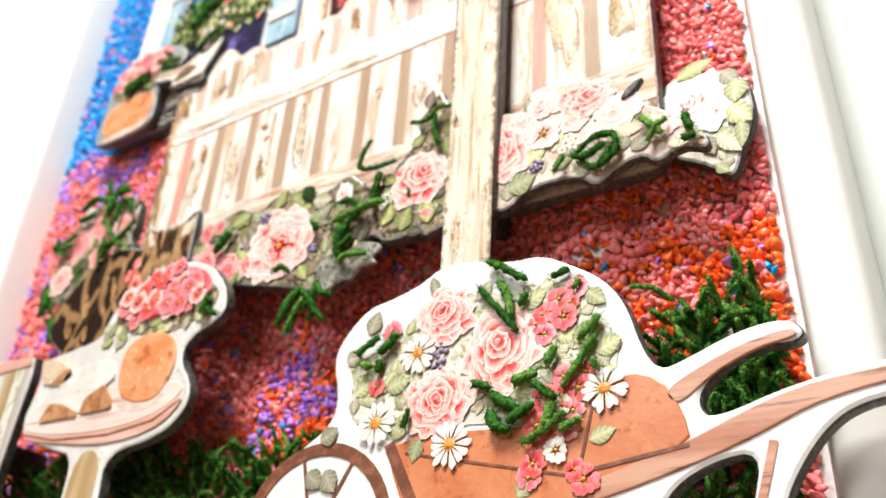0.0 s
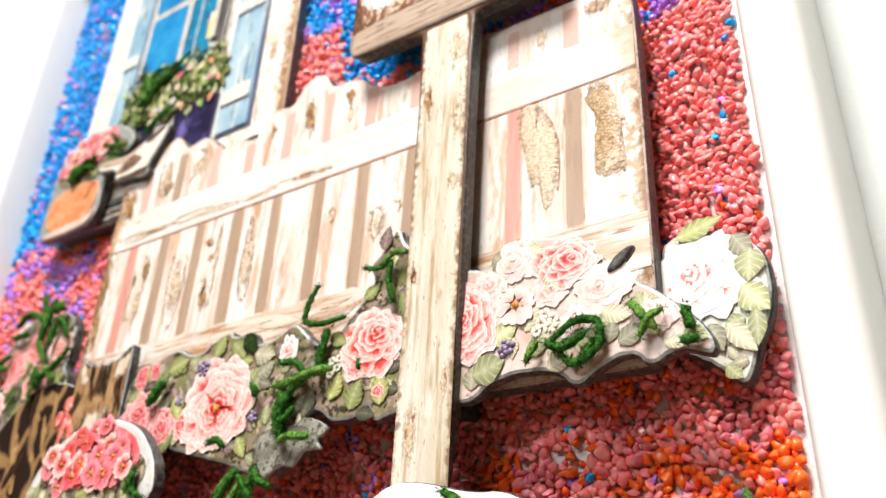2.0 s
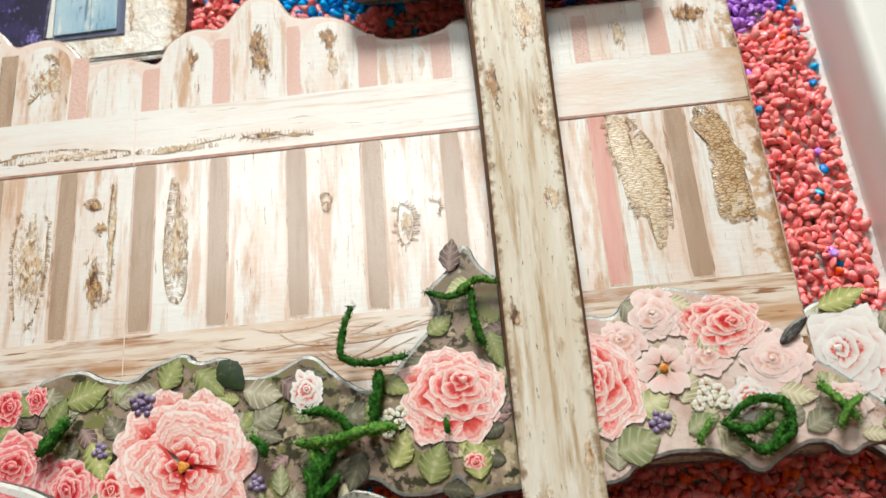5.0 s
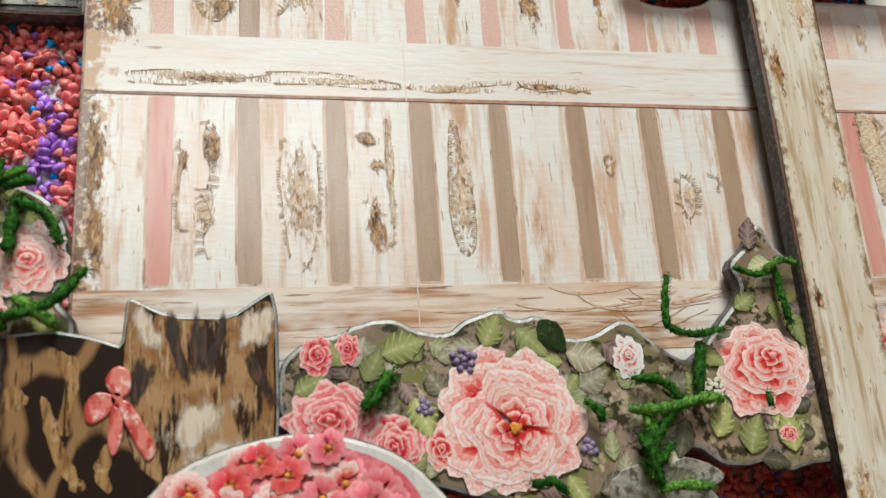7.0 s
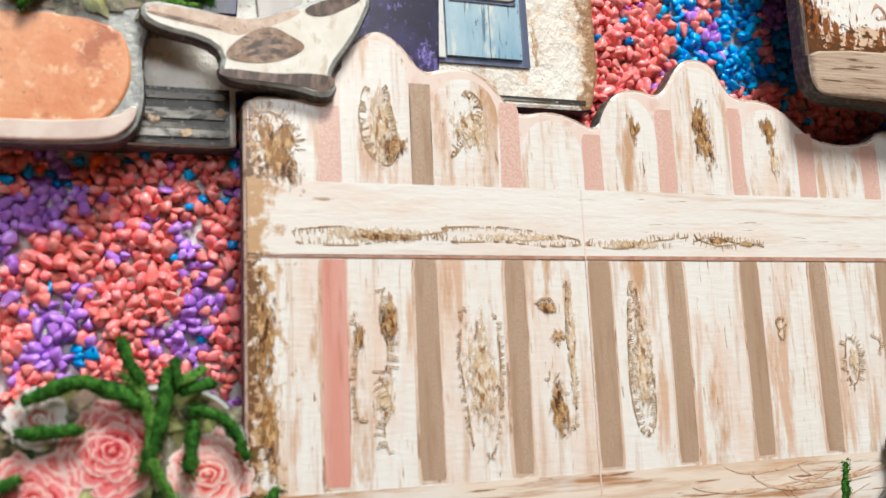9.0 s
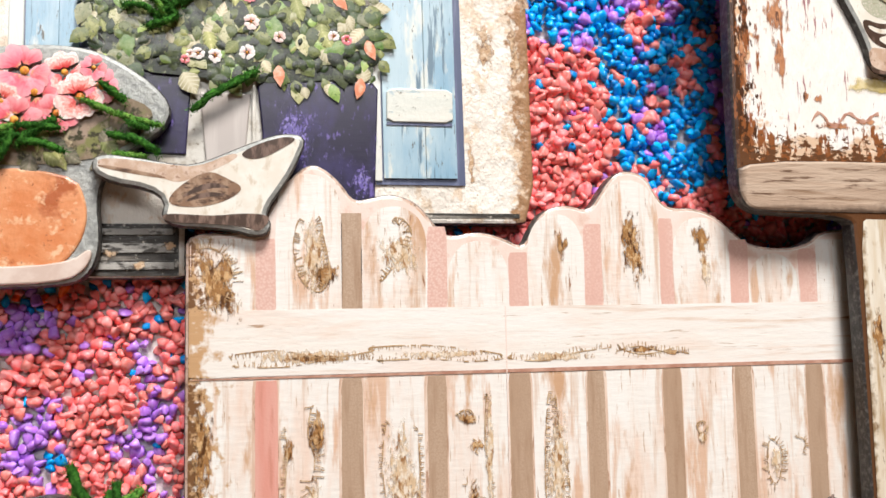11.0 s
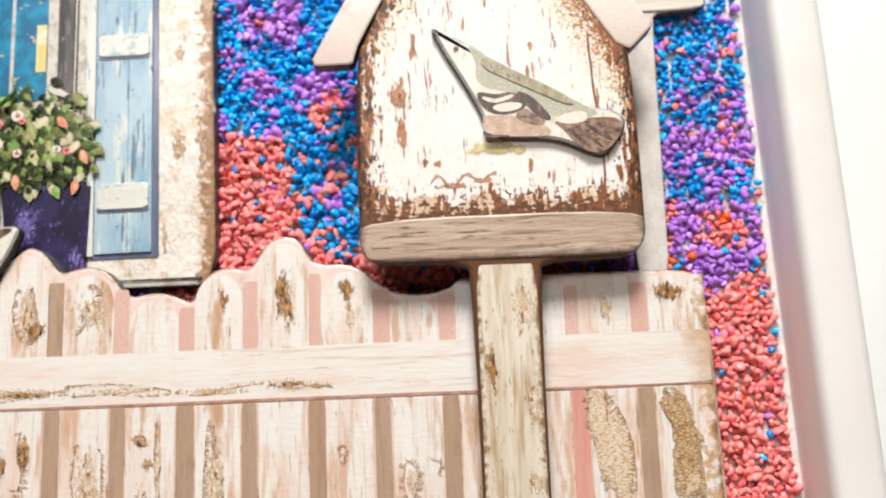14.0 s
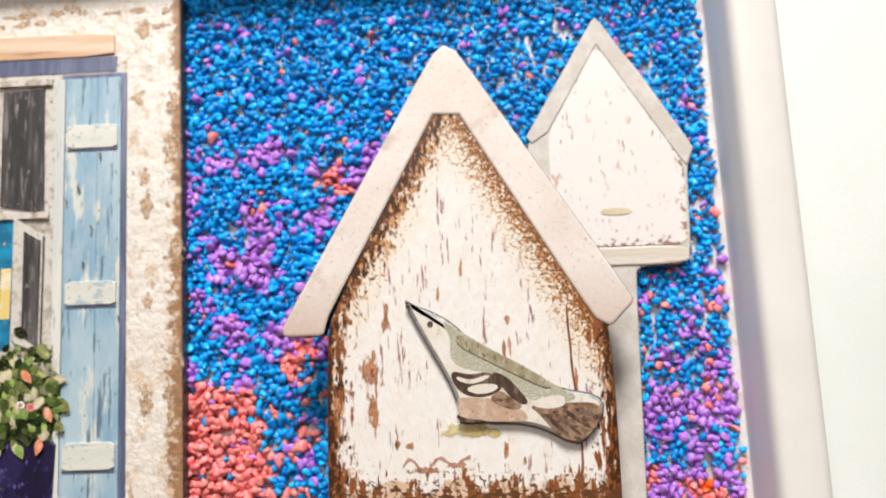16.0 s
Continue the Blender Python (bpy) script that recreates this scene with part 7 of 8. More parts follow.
part("tabletop_print", slab(soften([(-88.6, 119.0), (-86.5, 123.4), (-76, 125.4), (-56, 124.6), (-38, 122.8), (-31.8, 121.8), (-31.6, 118.6), (-39.6, 115.0), (-53.8, 113.6), (-74, 114.8), (-86.6, 117.2)], 2), TY - 0.25, 0.4, 0.2), [table_pink, table_pink], gt, "pinkish round tabletop")
part("rim_print", slab(soften([(-88.4, 118.4), (-86.6, 117.0), (-74, 114.4), (-53.8, 113.4), (-39.8, 114.8), (-31.6, 118.4), (-30.6, 117.0), (-35.4, 112.6), (-45.4, 110.4), (-57, 110.4), (-69, 112.0), (-86.2, 115.0)], 1), TY - 0.42, 0.4, 0.15), [table_rim, table_rim], gt)
part("rim_line", flat([(-87.4, 116.9), (-74, 113.9), (-53.8, 112.6), (-39.0, 114.0), (-31.4, 117.5), (-31.3, 117.1), (-38.8, 113.4), (-53.8, 112.0), (-74, 113.3), (-87.2, 116.4)], TY - 0.45), barrow_dark, gt, "thin dark groove round the rim")
part("leg_print", slab(soften([(-63.6, 110), (-54.6, 109), (-54.2, 98), (-53, 86), (-50.6, 78), (-67.4, 78), (-64.6, 90)], 2), TY - 0.25, 0.4, 0.2), [leg_wood, leg_wood], gt, "brown table leg")
# the pot's shadow on the tabletop, put in as a grey-pink patch
part("pot_shadow_print", flat(soften([(-54.5, 119.8), (-50, 117.4), (-43, 116.6), (-37.6, 118.4), (-37.0, 120.4), (-45, 120.6)], 2), TY - 0.3), saucer, gt, "grey-pink printed shadow under the pot")
part("pot_print", slab(soften([(-54.6, 135.2), (-46, 137.0), (-38.0, 134.2), (-35.4, 128.4), (-36.7, 122.7), (-39.7, 118.9), (-45.4, 118.5), (-52.5, 120.8), (-55.4, 126.8)], 2), TY - 0.5, 0.6, 0.4), [terracotta, terracotta], gt, "terracotta pot")
book = part("book_print", slab(soften([(-76.0, 131.4), (-70, 132.6), (-58.4, 131.8), (-56.2, 127.0), (-59.3, 125.0), (-63.0, 122.6), (-66.4, 118.9), (-73.8, 122.7), (-80.3, 123.7), (-77.4, 127.6)], 1, 0.15), TY - 0.5, 0.5, 0.12), [paper_cream, paper_cream], gt, "open book with white pages")
part("cover", slab(soften([(-82.3, 118.9), (-79.7, 123.2), (-73.8, 122.7), (-67.5, 119.8), (-67.4, 118.5), (-74.6, 118.8)], 1, 0.12), TY - 0.75, 0.4, 0.1), [book_brown, book_brown], book, "brown cover turned up")
part("cover", slab(soften([(-66.3, 118.9), (-65.6, 122.9), (-59.4, 125.5), (-55.6, 121.7), (-54.6, 118.8), (-59.9, 118.8)], 1, 0.12), TY - 0.75, 0.4, 0.1), [book_brown, book_brown], book, "brown cover turned up")
part("envelope_print", slab(soften([(-88.4, 136.6), (-83.8, 136.9), (-74.4, 132.2), (-73.2, 129.9), (-76.2, 128.1), (-81.8, 128.8), (-85.6, 130.0)], 1, 0.12), TY - 0.45, 0.4, 0.15), [knot_shell, knot_shell], gt, "tan folded paper with brown stains")
part("envelope_flap", flat([(-82.8, 129.2), (-79.0, 132.4), (-74.6, 132.0), (-73.4, 130.0), (-76.4, 128.5)], TY - 0.5), book_brown, gt)
part("envelope_line", flat(quad_bar((-82.2, 129.4), (-78.0, 132.0), 0.5), TY - 0.56), paper_cream, gt)
part("foliage_print", flat(soften([(-64, 141), (-44, 135), (-36, 136), (-26, 139), (-26, 145), (-40, 150), (-58, 149)], 2), TY - 0.16), garland_back, gt)
bed = soften([(-61.5, 144.5), (-58, 148.6), (-50, 152.6), (-41, 153.4), (-32.5, 150.6), (-28.5, 146.0), (-29, 143), (-36, 141.5), (-46, 140.5), (-56, 141)], 2)
part("bloom_print", flat(bed, TY - 0.2), bloom_pink, gt, "pink printed blossoms")
spots = []
while len(spots) < 52:
    x, z = rnd.uniform(-60, -28), rnd.uniform(141, 153)
    if inside(bed, x, z):
        spots.append((x, z))
for i, (x, z) in enumerate(spots):
    daisy(gt, x, z, rnd.uniform(2.4, 3.6), TY - 0.35 - 0.02 * i, 70 + i, (petal_hot, petal_red, petal_hot, petal_pink)[i % 4], 5, name="primrose")
for i in range(46):
    x = rnd.uniform(-66, -27)
    leaf(gt, x, rnd.uniform(135.5, 141.5) - 0.06 * (x + 46), rnd.uniform(0, 6.3), rnd.uniform(2.6, 4.8), 2.3, TY - 0.32 - 0.01 * (i % 7), (leaf_cream, leaf_mist2, leaf_green, leaf_mist)[i % 4], i + 90)
pads(gt, [(-50, 142), (-70, 120), (-45, 116)], TY + 2.6, -10.4, 6)
pads(gt, [(-59, 95)], TY + 2.6, 2.6, 6)

settle(1.1, 0.7, gt)

# ---- corner of a second planter at the lower left ----
lp = thing("bucket_cutout", "pale wooden bucket print with pink rim on card", "bucket cutout", (-105, TY + 3, 76))
part("board", slab(soften([(-112, 140.6), (-93.0, 139.6), (-92.2, 133), (-93.4, 120), (-94.6, 104), (-97, 84), (-112, 84)], 1, 0.12), TY, 2.6, 0.6, rim=0), [pail_grey, edge_grey], lp)
part("rim_print", slab(soften(box(-111.4, -93.4, 136.4, 139.6), 1, 0.1), TY - 0.4, 0.5, 0.2), [table_rim, table_rim], lp)
for i, x in enumerate((-109, -104.6, -100.4)):
    part("stave_print", flat([(x, 86), (x + 3.4, 86), (x + 4.6, 136), (x + 0.6, 136)], TY - 0.16), leg_wood if i % 2 else garland_mid, lp)
pads(lp, [(-105, 115)], TY + 2.6, 2.6, 6)

settle(1.1, 0.7, lp)

# ---- wheelbarrow full of flowers ----
RY = -18.2
wb = thing("wheelbarrow_cutout", "rust-red wheelbarrow of roses and daisies on white-edged card", "wheelbarrow cutout", (45, RY + 3, 66))
outline = ([(10.4, 118.3), (12.6, 123.2), (18.0, 128.3), (23.7, 129.0), (30.0, 130.6), (35.0, 133.6), (41.6, 133.0), (50, 130.6), (55.8, 130.6), (61.4, 127.4), (67.6, 123.0), (71.4, 117.6), (73.6, 109.4), (76.0, 105.2), (79.6, 106.0), (88.4, 109.4), (95.6, 110.0), (98.0, 107.2), (96.2, 105.6), (91.5, 106.2), (86.4, 104.6), (82.4, 101.0), (81.8, 98.2), (83.6, 96.4), (95.2, 100.0), (108.4, 101.6)] + [(122, 101.6),
           (122, 97.4), (108, 96.2), (102.1, 95.2), (97.9, 92.2), (94.1, 87.2), (92.1, 83.4), (87, 68), (82, 68), (85.5, 78), (87.8, 83.8), (89.4, 90.6), (83.7, 90.2), (77.2, 87.2), (74, 82), (66, 76), (40, 74), (26, 84), (18, 70), (2, 68), (-7, 76), (-8, 87), (-2.0, 94.2), (4.0, 100.8), (12.0, 105.2), (12.8, 110.9)])
part("board", slab(soften(outline, 2), RY, 2.8, 0.8, rim=0), [barrow_board, edge_grey], wb)
part("tray_print", slab(soften([(25.6, 101.4), (60, 98.5), (66.5, 104.0), (71.5, 105.4), (76, 103.8), (79.2, 98.6), (80.4, 92.6), (66, 88.5), (58, 80), (36, 79), (28, 92)], 1), RY - 0.3, 0.5, 0.25), [barrow_red, barrow_red], wb, "rust-red barrow tray")
part("tray_line", flat(quad_bar((66.0, 104), (62.5, 90), 0.5), RY - 0.45), barrow_dark, wb)
part("tray_line", flat(quad_bar((62.8, 90.6), (80.0, 92.8), 0.6), RY - 0.45), barrow_dark, wb)
part("tray_line", flat(quad_bar((30, 97.5), (62.5, 90), 0.4), RY - 0.44), barrow_dark, wb)
part("handle_print", slab(curve([(77.4, 101.6), (84, 105.0), (90, 107.0), (95.4, 107.8), (96.2, 106.6), (91, 105.6), (85, 103.2), (79, 99.4)], 4), RY - 0.3, 0.5, 0.2), [handle_wood, handle_wood], wb, "brown wooden handle")
part("handle_print", slab(curve([(63, 88.6), (78.4, 93.0), (88, 96.6), (97, 99.2), (110, 100.4), (121.4, 100.4), (121.4, 98.0), (109.6, 98.2), (98.4, 96.4), (89, 92.8), (79, 89.6), (64, 86.0)], 4), RY - 0.34, 0.5, 0.25), [handle_wood, handle_wood], wb, "brown wooden handle")
part("strut_print", flat(quad_bar((91.6, 92.0), (85.2, 72), 1.2), RY - 0.2), handle_wood, wb)
part("strut_print", flat(quad_bar((26.4, 99.6), (38, 78), 2.2), RY - 0.46), barrow_dark, wb)
s = Shape()
ro, ri, cx, cz = 17.6, 15.2, 10.6, 84.2
n = 40
ringp = [(cx + ro * math.cos(2 * math.pi * i / n), cz + ro * math.sin(2 * math.pi * i / n)) for i in range(n)]
ringi = [(cx + ri * math.cos(2 * math.pi * i / n), cz + ri * math.sin(2 * math.pi * i / n)) for i in range(n)]
s.add([(x, RY - 0.25, z) for x, z in ringp + ringi] + [(x, RY + 0.1, z) for x, z in ringp + ringi],
      [(i, (i + 1) % n, n + (i + 1) % n, n + i) for i in range(n)] + [(i, 2 * n + i, 2 * n + (i + 1) % n, (i + 1) % n) for i in range(n)] + [(n + i, n + (i + 1) % n, 3 * n + (i + 1) % n, 3 * n + i) for i in range(n)])
wheel = part("wheel_print", s, barrow_dark, wb, "dark brown spoked wheel")
for k in range(8):
    a = k * math.pi / 4 + 0.25
    part("spoke", flat(quad_bar((cx + 2 * math.cos(a), cz + 2 * math.sin(a)), (cx + 15.4 * math.cos(a), cz + 15.4 * math.sin(a)), 0.7), RY - 0.2), barrow_dark, wheel)
part("foliage_print", flat(worn(soften([(14.5, 118), (17, 112), (16, 105), (28, 101), (45, 101), (60, 97), (68, 100), (70, 110), (66, 119), (58, 125), (48, 124), (36, 126), (30, 124), (24, 118)], 2), 0.3, 3), RY - 0.18), garland_mid, wb)
foliage(wb, [(14.5, 118), (17, 112), (16, 105), (28, 101), (45, 101), (60, 97), (68, 100), (70, 110), (66, 119), (58, 125), (48, 124), (36, 126), (30, 124), (24, 118)], 330, RY - 0.3, 6, [leaf_mist2, leaf_mist, leaf_cream, leaf_cream, leaf_mist2], (2.2, 4.2), 0.0)
rose(wb, 36.9, 122.2, 6.4, RY - 0.5, 31, petal_pink, 0.95, "pink rose", (-0.15, 0.3))
rose(wb, 48.8, 113.2, 8.0, RY - 0.55, 32, petal_pink, 1.1, "pink rose with a red heart", (-0.1, 0.2))
rose(wb, 36.0, 105.8, 7.4, RY - 0.55, 33, petal_pink, 0.9, "pink rose")
for i, (x, z, r) in enumerate(((23.2, 103.6, 4.4), (31.4, 115.8, 4.0), (39.3, 97.8, 4.3), (67.4, 103.2, 3.8), (59.0, 94.4, 2.4), (60.2, 101.6, 2.0))):
    daisy(wb, x, z, r, RY - 0.7, 33 + i, None, 14 if r > 3 else 6, "white daisy with an orange heart" if r > 3 else "")
for i, (x, z) in enumerate(((58.2, 118.6), (55.4, 116.6), (60.6, 117.0), (57.0, 114.6), (61.8, 119.4), (63.0, 104.0), (60.4, 106.4), (64.4, 106.6), (57.2, 103.2), (58.0, 99.6), (54.6, 100.8), (55.0, 92.6), (54.2, 90.6), (62.2, 91.0), (63.6, 89.4), (25.0, 121.4), (22.6, 110.6), (59.8, 120.4), (62.8, 122.0), (56.6, 118.2), (60.0, 103.0), (62.0, 100.4), (57.4, 97.6), (55.6, 98.8), (61.0, 97.8))):
    daisy(wb, x, z, (2.5, 2.0, 2.8)[i % 3], RY - 0.55 - 0.05 * (i % 3), 41 + i, petal_red if i % 3 else petal_hot, 5, name="red_blossom")
cl = None
for i in range(13):
    a, rr = i * 2.4, 0.62 * math.sqrt(i)
    s = Shape()
    dome(s, 35.6 + rr * math.cos(a), 114.4 + 1.3 * rr * math.sin(a), 0.65, 0.65, RY - 0.3, 0.5, 0, 8)
    ob = part("berry" if cl else "berry_cluster", s, berry, cl or wb, "" if cl else "violet-grey berry cluster", True)
    cl = cl or ob
for i, (x, z, a, ln, w, m) in enumerate((((19.5, 122.0, 1.2, 5.0, 3.6, leaf_mist), (14.6, 117.0, 0.5, 4.0, 3.4, leaf_mist), (34.6, 127.2, 1.9, 4.2, 2.2, leaf_mist), (43.4, 124.0, 0.9, 4.5, 2.6, leaf_mist), (17.6, 109.8, 0.6, 4.5, 3.2, leaf_mist2), (25.0, 110.0, 0.2, 5.0, 3.6, leaf_mist2), (29.6, 101.0, 2.6, 4.2, 3.4, leaf_mist2), (33.0, 99.6, -1.9, 4.2, 3.0, leaf_mist2),
                                      (53.0, 120.4, 0.5, 5.0, 3.4, leaf_mist2), (55.0, 109.6, 0.8, 6.0, 3.6, leaf_mist2),) + ((62.0, 112.0, 0.6, 6.0, 3.4, leaf_mist2), (66.0, 109.6, 0.4, 5.0, 3.2, leaf_mist2), (50.5, 104.6, 0.4, 5.0, 3.0, leaf_mist2), (44.0, 105.0, 1.2, 4.0, 2.6, leaf_mist2), (64.6, 95.4, 0.3, 4.6, 2.6, leaf_mist2), (52.2, 87.8, 0.9, 4.6, 3.0, leaf_mist2), (64.6, 121.0, -0.7, 4.5, 3.0, leaf_mist2),
                                      (10.4, 102.0, 0.5, 4.5, 3.6, leaf_mist), (8.0, 96.4, -0.6, 5.0, 3.8, leaf_mist), (12.4, 96.4, -1.0, 5.0, 4.0, leaf_mist)))):
    leaf(wb, x, z, a, ln, w, RY - 0.4 - 0.05 * (i % 3), m, i + 120)
pads(wb, [(40, 118), (55, 110)], RY + 2.8, -10.5, 6)
pads(wb, [(30, 90), (70, 92)], RY + 2.8, 2.6, 6)

settle(2.7, 0.7, wb)

# ---- moss glued on the cards ----
tuft([[(27.5, 177), (30.5, 178.6), (33.5, 178)], [(22.8, 177.6), (26, 176.4), (29.5, 177.2)], [(29.5, 177.6), (29.6, 173), (30.6, 168.6)]], GY - 0.6, r=0.62, seed=3)
tuft([[(11.6, 176.4), (10.4, 172.6), (10.2, 168.6), (14.0, 167.4), (19.6, 168.2)]], GY - 0.6, r=0.6, seed=4, rise=1.6)
tuft([[(15.4, 166.4), (14.6, 162.6), (14.0, 158.8)], [(4.0, 161.4), (8.6, 160.6), (11.6, 157.2)], [(3.0, 157.0), (8, 156.8), (14.5, 158.0), (17.6, 158.0)], [(6.4, 152.6), (8.6, 155.6), (11.6, 158)], [(-3.5, 158.6), (-1.6, 156.8), (-1.4, 155.4)], [(4.6, 149.5), (6.4, 152.6), (6.0, 156.0)]], GY - 0.5, r=0.85, seed=5)
tuft([[(-34.6, 158.6), (-32.6, 160.6), (-30.6, 163.4)]], GY - 0.5, r=1.0, seed=6)
tuft([[(24.4, 158.6), (24.6, 156.4)]], GY - 1.2, r=0.55, seed=8)
tuft([[(-12.4, 147.4), (-9.6, 147.8), (-7.6, 146.2)]], GY - 0.9, r=0.8, seed=9)
spray(-2.0, 140.5, 9, 9, GY - 0.3, 21, -1.4, 0.9, 0.75)
spray(4.0, 147.0, 6, 8, GY - 0.4, 22, 0.9, 1.1, 0.75)
tuft([[(63.0, 155.0), (67.0, 157.4), (71.0, 156.4), (70.8, 152.4), (66.6, 150.6), (63.6, 153.6)], [(58.4, 152.0), (60.6, 155.2)], [(62, 154.6), (65.6, 153.2), (69, 155.2)], [(67.4, 150.0), (70.6, 154)]], GY - 0.5, r=0.75, seed=10)
tuft([[(76.0, 158.6), (78.6, 155.6), (80.0, 153.4)], [(81.4, 156.6), (79.0, 155.0), (77.6, 152.6)]], GY - 0.5, r=0.75, seed=11, light=True)
tuft([[(84.6, 156.0), (85.6, 152.4)], [(83.8, 150.6), (86.4, 150.8)]], GY - 0.6, r=0.85, seed=12)
tuft([[(-98, 189.6), (-92, 191.6), (-84, 188.4)], [(-98.6, 186.2), (-91.6, 186.4)], [(-87.6, 192.6), (-84.8, 188.8), (-84.2, 182.4), (-81.4, 177.2)], [(-82.6, 193), (-83.2, 187.2), (-85.4, 181.4)], [(-80.2, 188.4), (-76.0, 186.4), (-73.6, 182)], [(-79.6, 186.8), (-80.2, 181.0)]], GY - 0.2, r=0.9, seed=13, label="looping bright green dyed moss strands over the roses")
tuft([[(-70.2, 178.6), (-74.5, 173.8), (-79.6, 172.2), (-84, 173.6)], [(-79, 174.8), (-76, 172.8), (-73.6, 171)]], GY - 0.5, r=1.0, seed=14)
spray(-79, 171.8, 5, 5, GY - 0.3, 23, 3.1, 1.2, 0.8)
tuft([[(-86.2, 246.6), (-80.2, 244.2), (-75.0, 243.0)], [(-82.6, 241.6), (-78.6, 240.8), (-75.4, 238.8)], [(-80, 243.4), (-76.6, 242.4)], [(-83.6, 249.2), (-80, 246.4)], [(-81.8, 238.6), (-77, 238.2)]], QY - 0.4, r=0.62, seed=15)
spray(-96.4, 241.0, 9, 6, QY - 0.3, 24, -1.0, 2.2, 0.6)
tuft([[(-72.6, 247.0), (-69.0, 249.8), (-62.6, 253.6)]], VY - 1.6, r=0.75, seed=16)
spray(-76, 262, 8, 8, VY - 1.2, 25, 2.2, 2.0, 0.6, "dark green moss strands glued over the printed plants")
spray(-68, 268, 7, 8, VY - 1.2, 26, 2.2, 2.4, 0.6, "dark green moss strands glued over the printed plants")
spray(-30.0, 138.5, 5, 4.5, TY - 0.3, 27, 0.6, 1.6, 0.6)
tuft([[(45.8, 130.9), (49.9, 128.2), (53.8, 125.2)], [(44.3, 125.8), (48.5, 120.6), (52.4, 115.7)], [(48.3, 126.4), (50.3, 122.8), (51.0, 118.7)], [(52.5, 120.4), (54.0, 122.7)]], RY - 0.5, r=0.85, seed=17, rise=0.5)
tuft([[(58.6, 124.6), (61.9, 125.6)], [(62.6, 121.5), (63.7, 123.2)]], RY - 0.4, r=0.75, seed=18, rise=0.2)
tuft([[(63.4, 111.8), (65.2, 113.4), (67.4, 115.5)], [(60.5, 104.2), (63.4, 107.8), (66.3, 112.3)], [(59.5, 111.5), (57.6, 108.6)], [(65.7, 108.3), (66.6, 106.5)]], RY - 0.5, r=0.8, seed=19, light=True, rise=0.6)
tuft([[(47.4, 105.2), (50.1, 103.1), (52.6, 101.5)], [(50.7, 99.7), (53.2, 101.0), (55.6, 102.3)], [(55.6, 106.1), (58.0, 103.6), (59.7, 102.5)], [(51.5, 106.6), (56.1, 107.4)], [(44.1, 107.5), (47.4, 106.2)], [(47.4, 102.2), (48.6, 99.4), (51.2, 98.4)]], RY - 0.6, r=1.0, seed=20, rise=0.6)
tuft([[(53.4, 96.0), (57.0, 97.4), (61.0, 100.2)], [(57.4, 98.2), (59.0, 102.0)], [(60.0, 97.4), (63.6, 98.6)]], RY - 0.6, r=0.9, seed=21, light=True, rise=0.6)
tuft([[(17.8, 117.7), (20.3, 119.0), (22.7, 120.5)], [(23.1, 116.9), (26.9, 120.3)], [(23.0, 113.2), (23.3, 115.8)], [(19.0, 115.6), (21.6, 114.6)]], RY - 0.5, r=0.9, seed=28, rise=0.5)
tuft([[(31.0, 105.0), (30.0, 101.6)]], RY - 0.5, r=0.7, seed=22)
spray(-106, 178, 6, 7, GY + 0.2, 31, 1.2, 1.5, 0.8)
spray(-83.0, 190.0, 4, 6, GY - 0.2, 32, 1.2, 1.0, 0.8)
spray(-108, 160, 9, 8, -7.0, 33, 1.4, 1.2, 0.9)
spray(-100, 150, 9, 9, -7.0, 34, 1.4, 1.2, 0.9)
spray(26, 128, 4, 5, -1.5, 35, 1.2, 1.2, 0.7)

# ---- two shards of green glass in the gravel ----
for pts in ([(63.8, 125.6), (65.8, 125.2), (66.1, 120.2)], [(67.8, 125.2), (69.2, 124.4), (70.2, 119.2), (68.4, 119.6)]):
    s = slab(pts, -3.6, 1.6, 0.5)
    s.v = [(x, y - 0.4 * (z * 1000 - 122) / 1000, z) for x, y, z in s.v]
    tagged(part("glass_shard", s, [shard_green, shard_green], None), "small bright green shard lying on the gravel", "shard", "green shards")

# ---- moss lawn along the foot of the picture ----
rnd = random.Random(77)
lawn = Shape()
for i in range(1350):
    k = rnd.random()
    if k < 0.13:
        x, z = rnd.gauss(86, 6.5), rnd.gauss(110, 8.0)
    elif k < 0.20:
        x, z = rnd.uniform(78, 94), rnd.uniform(70, 105)
    elif k < 0.72:
        x, z = rnd.uniform(-62, 14), 70 + 38 * rnd.random() ** 1.3
    else:
        x, z = rnd.uniform(-124, -50), rnd.uniform(70, 112)
    if not (X0 + 3 < x < X1 - 1) or z > 128:
        continue
    a = math.pi / 2 + rnd.gauss(0, 0.85)
    ln = rnd.uniform(3.5, 8)
    b = a + rnd.uniform(-0.5, 0.5)
    p = (x, rnd.uniform(-2, -0.5), z)
    q = (x + ln * 0.5 * math.cos(a), rnd.uniform(-6, -2), z + ln * 0.5 * math.sin(a))
    e = (min(q[0] + ln * 0.5 * math.cos(b), X1 - 1.2), rnd.uniform(-8, -2), q[2] + ln * 0.5 * math.sin(b))
    strand(lawn, [p, q, e], rnd.uniform(0.45, 0.75), i, 0 if rnd.random() < 0.5 else 1)
tagged(part("moss_lawn", lawn, [moss, moss_light], None, "", True), "bright green dyed moss strands standing like grass in the gravel", "moss", kind="stuff")

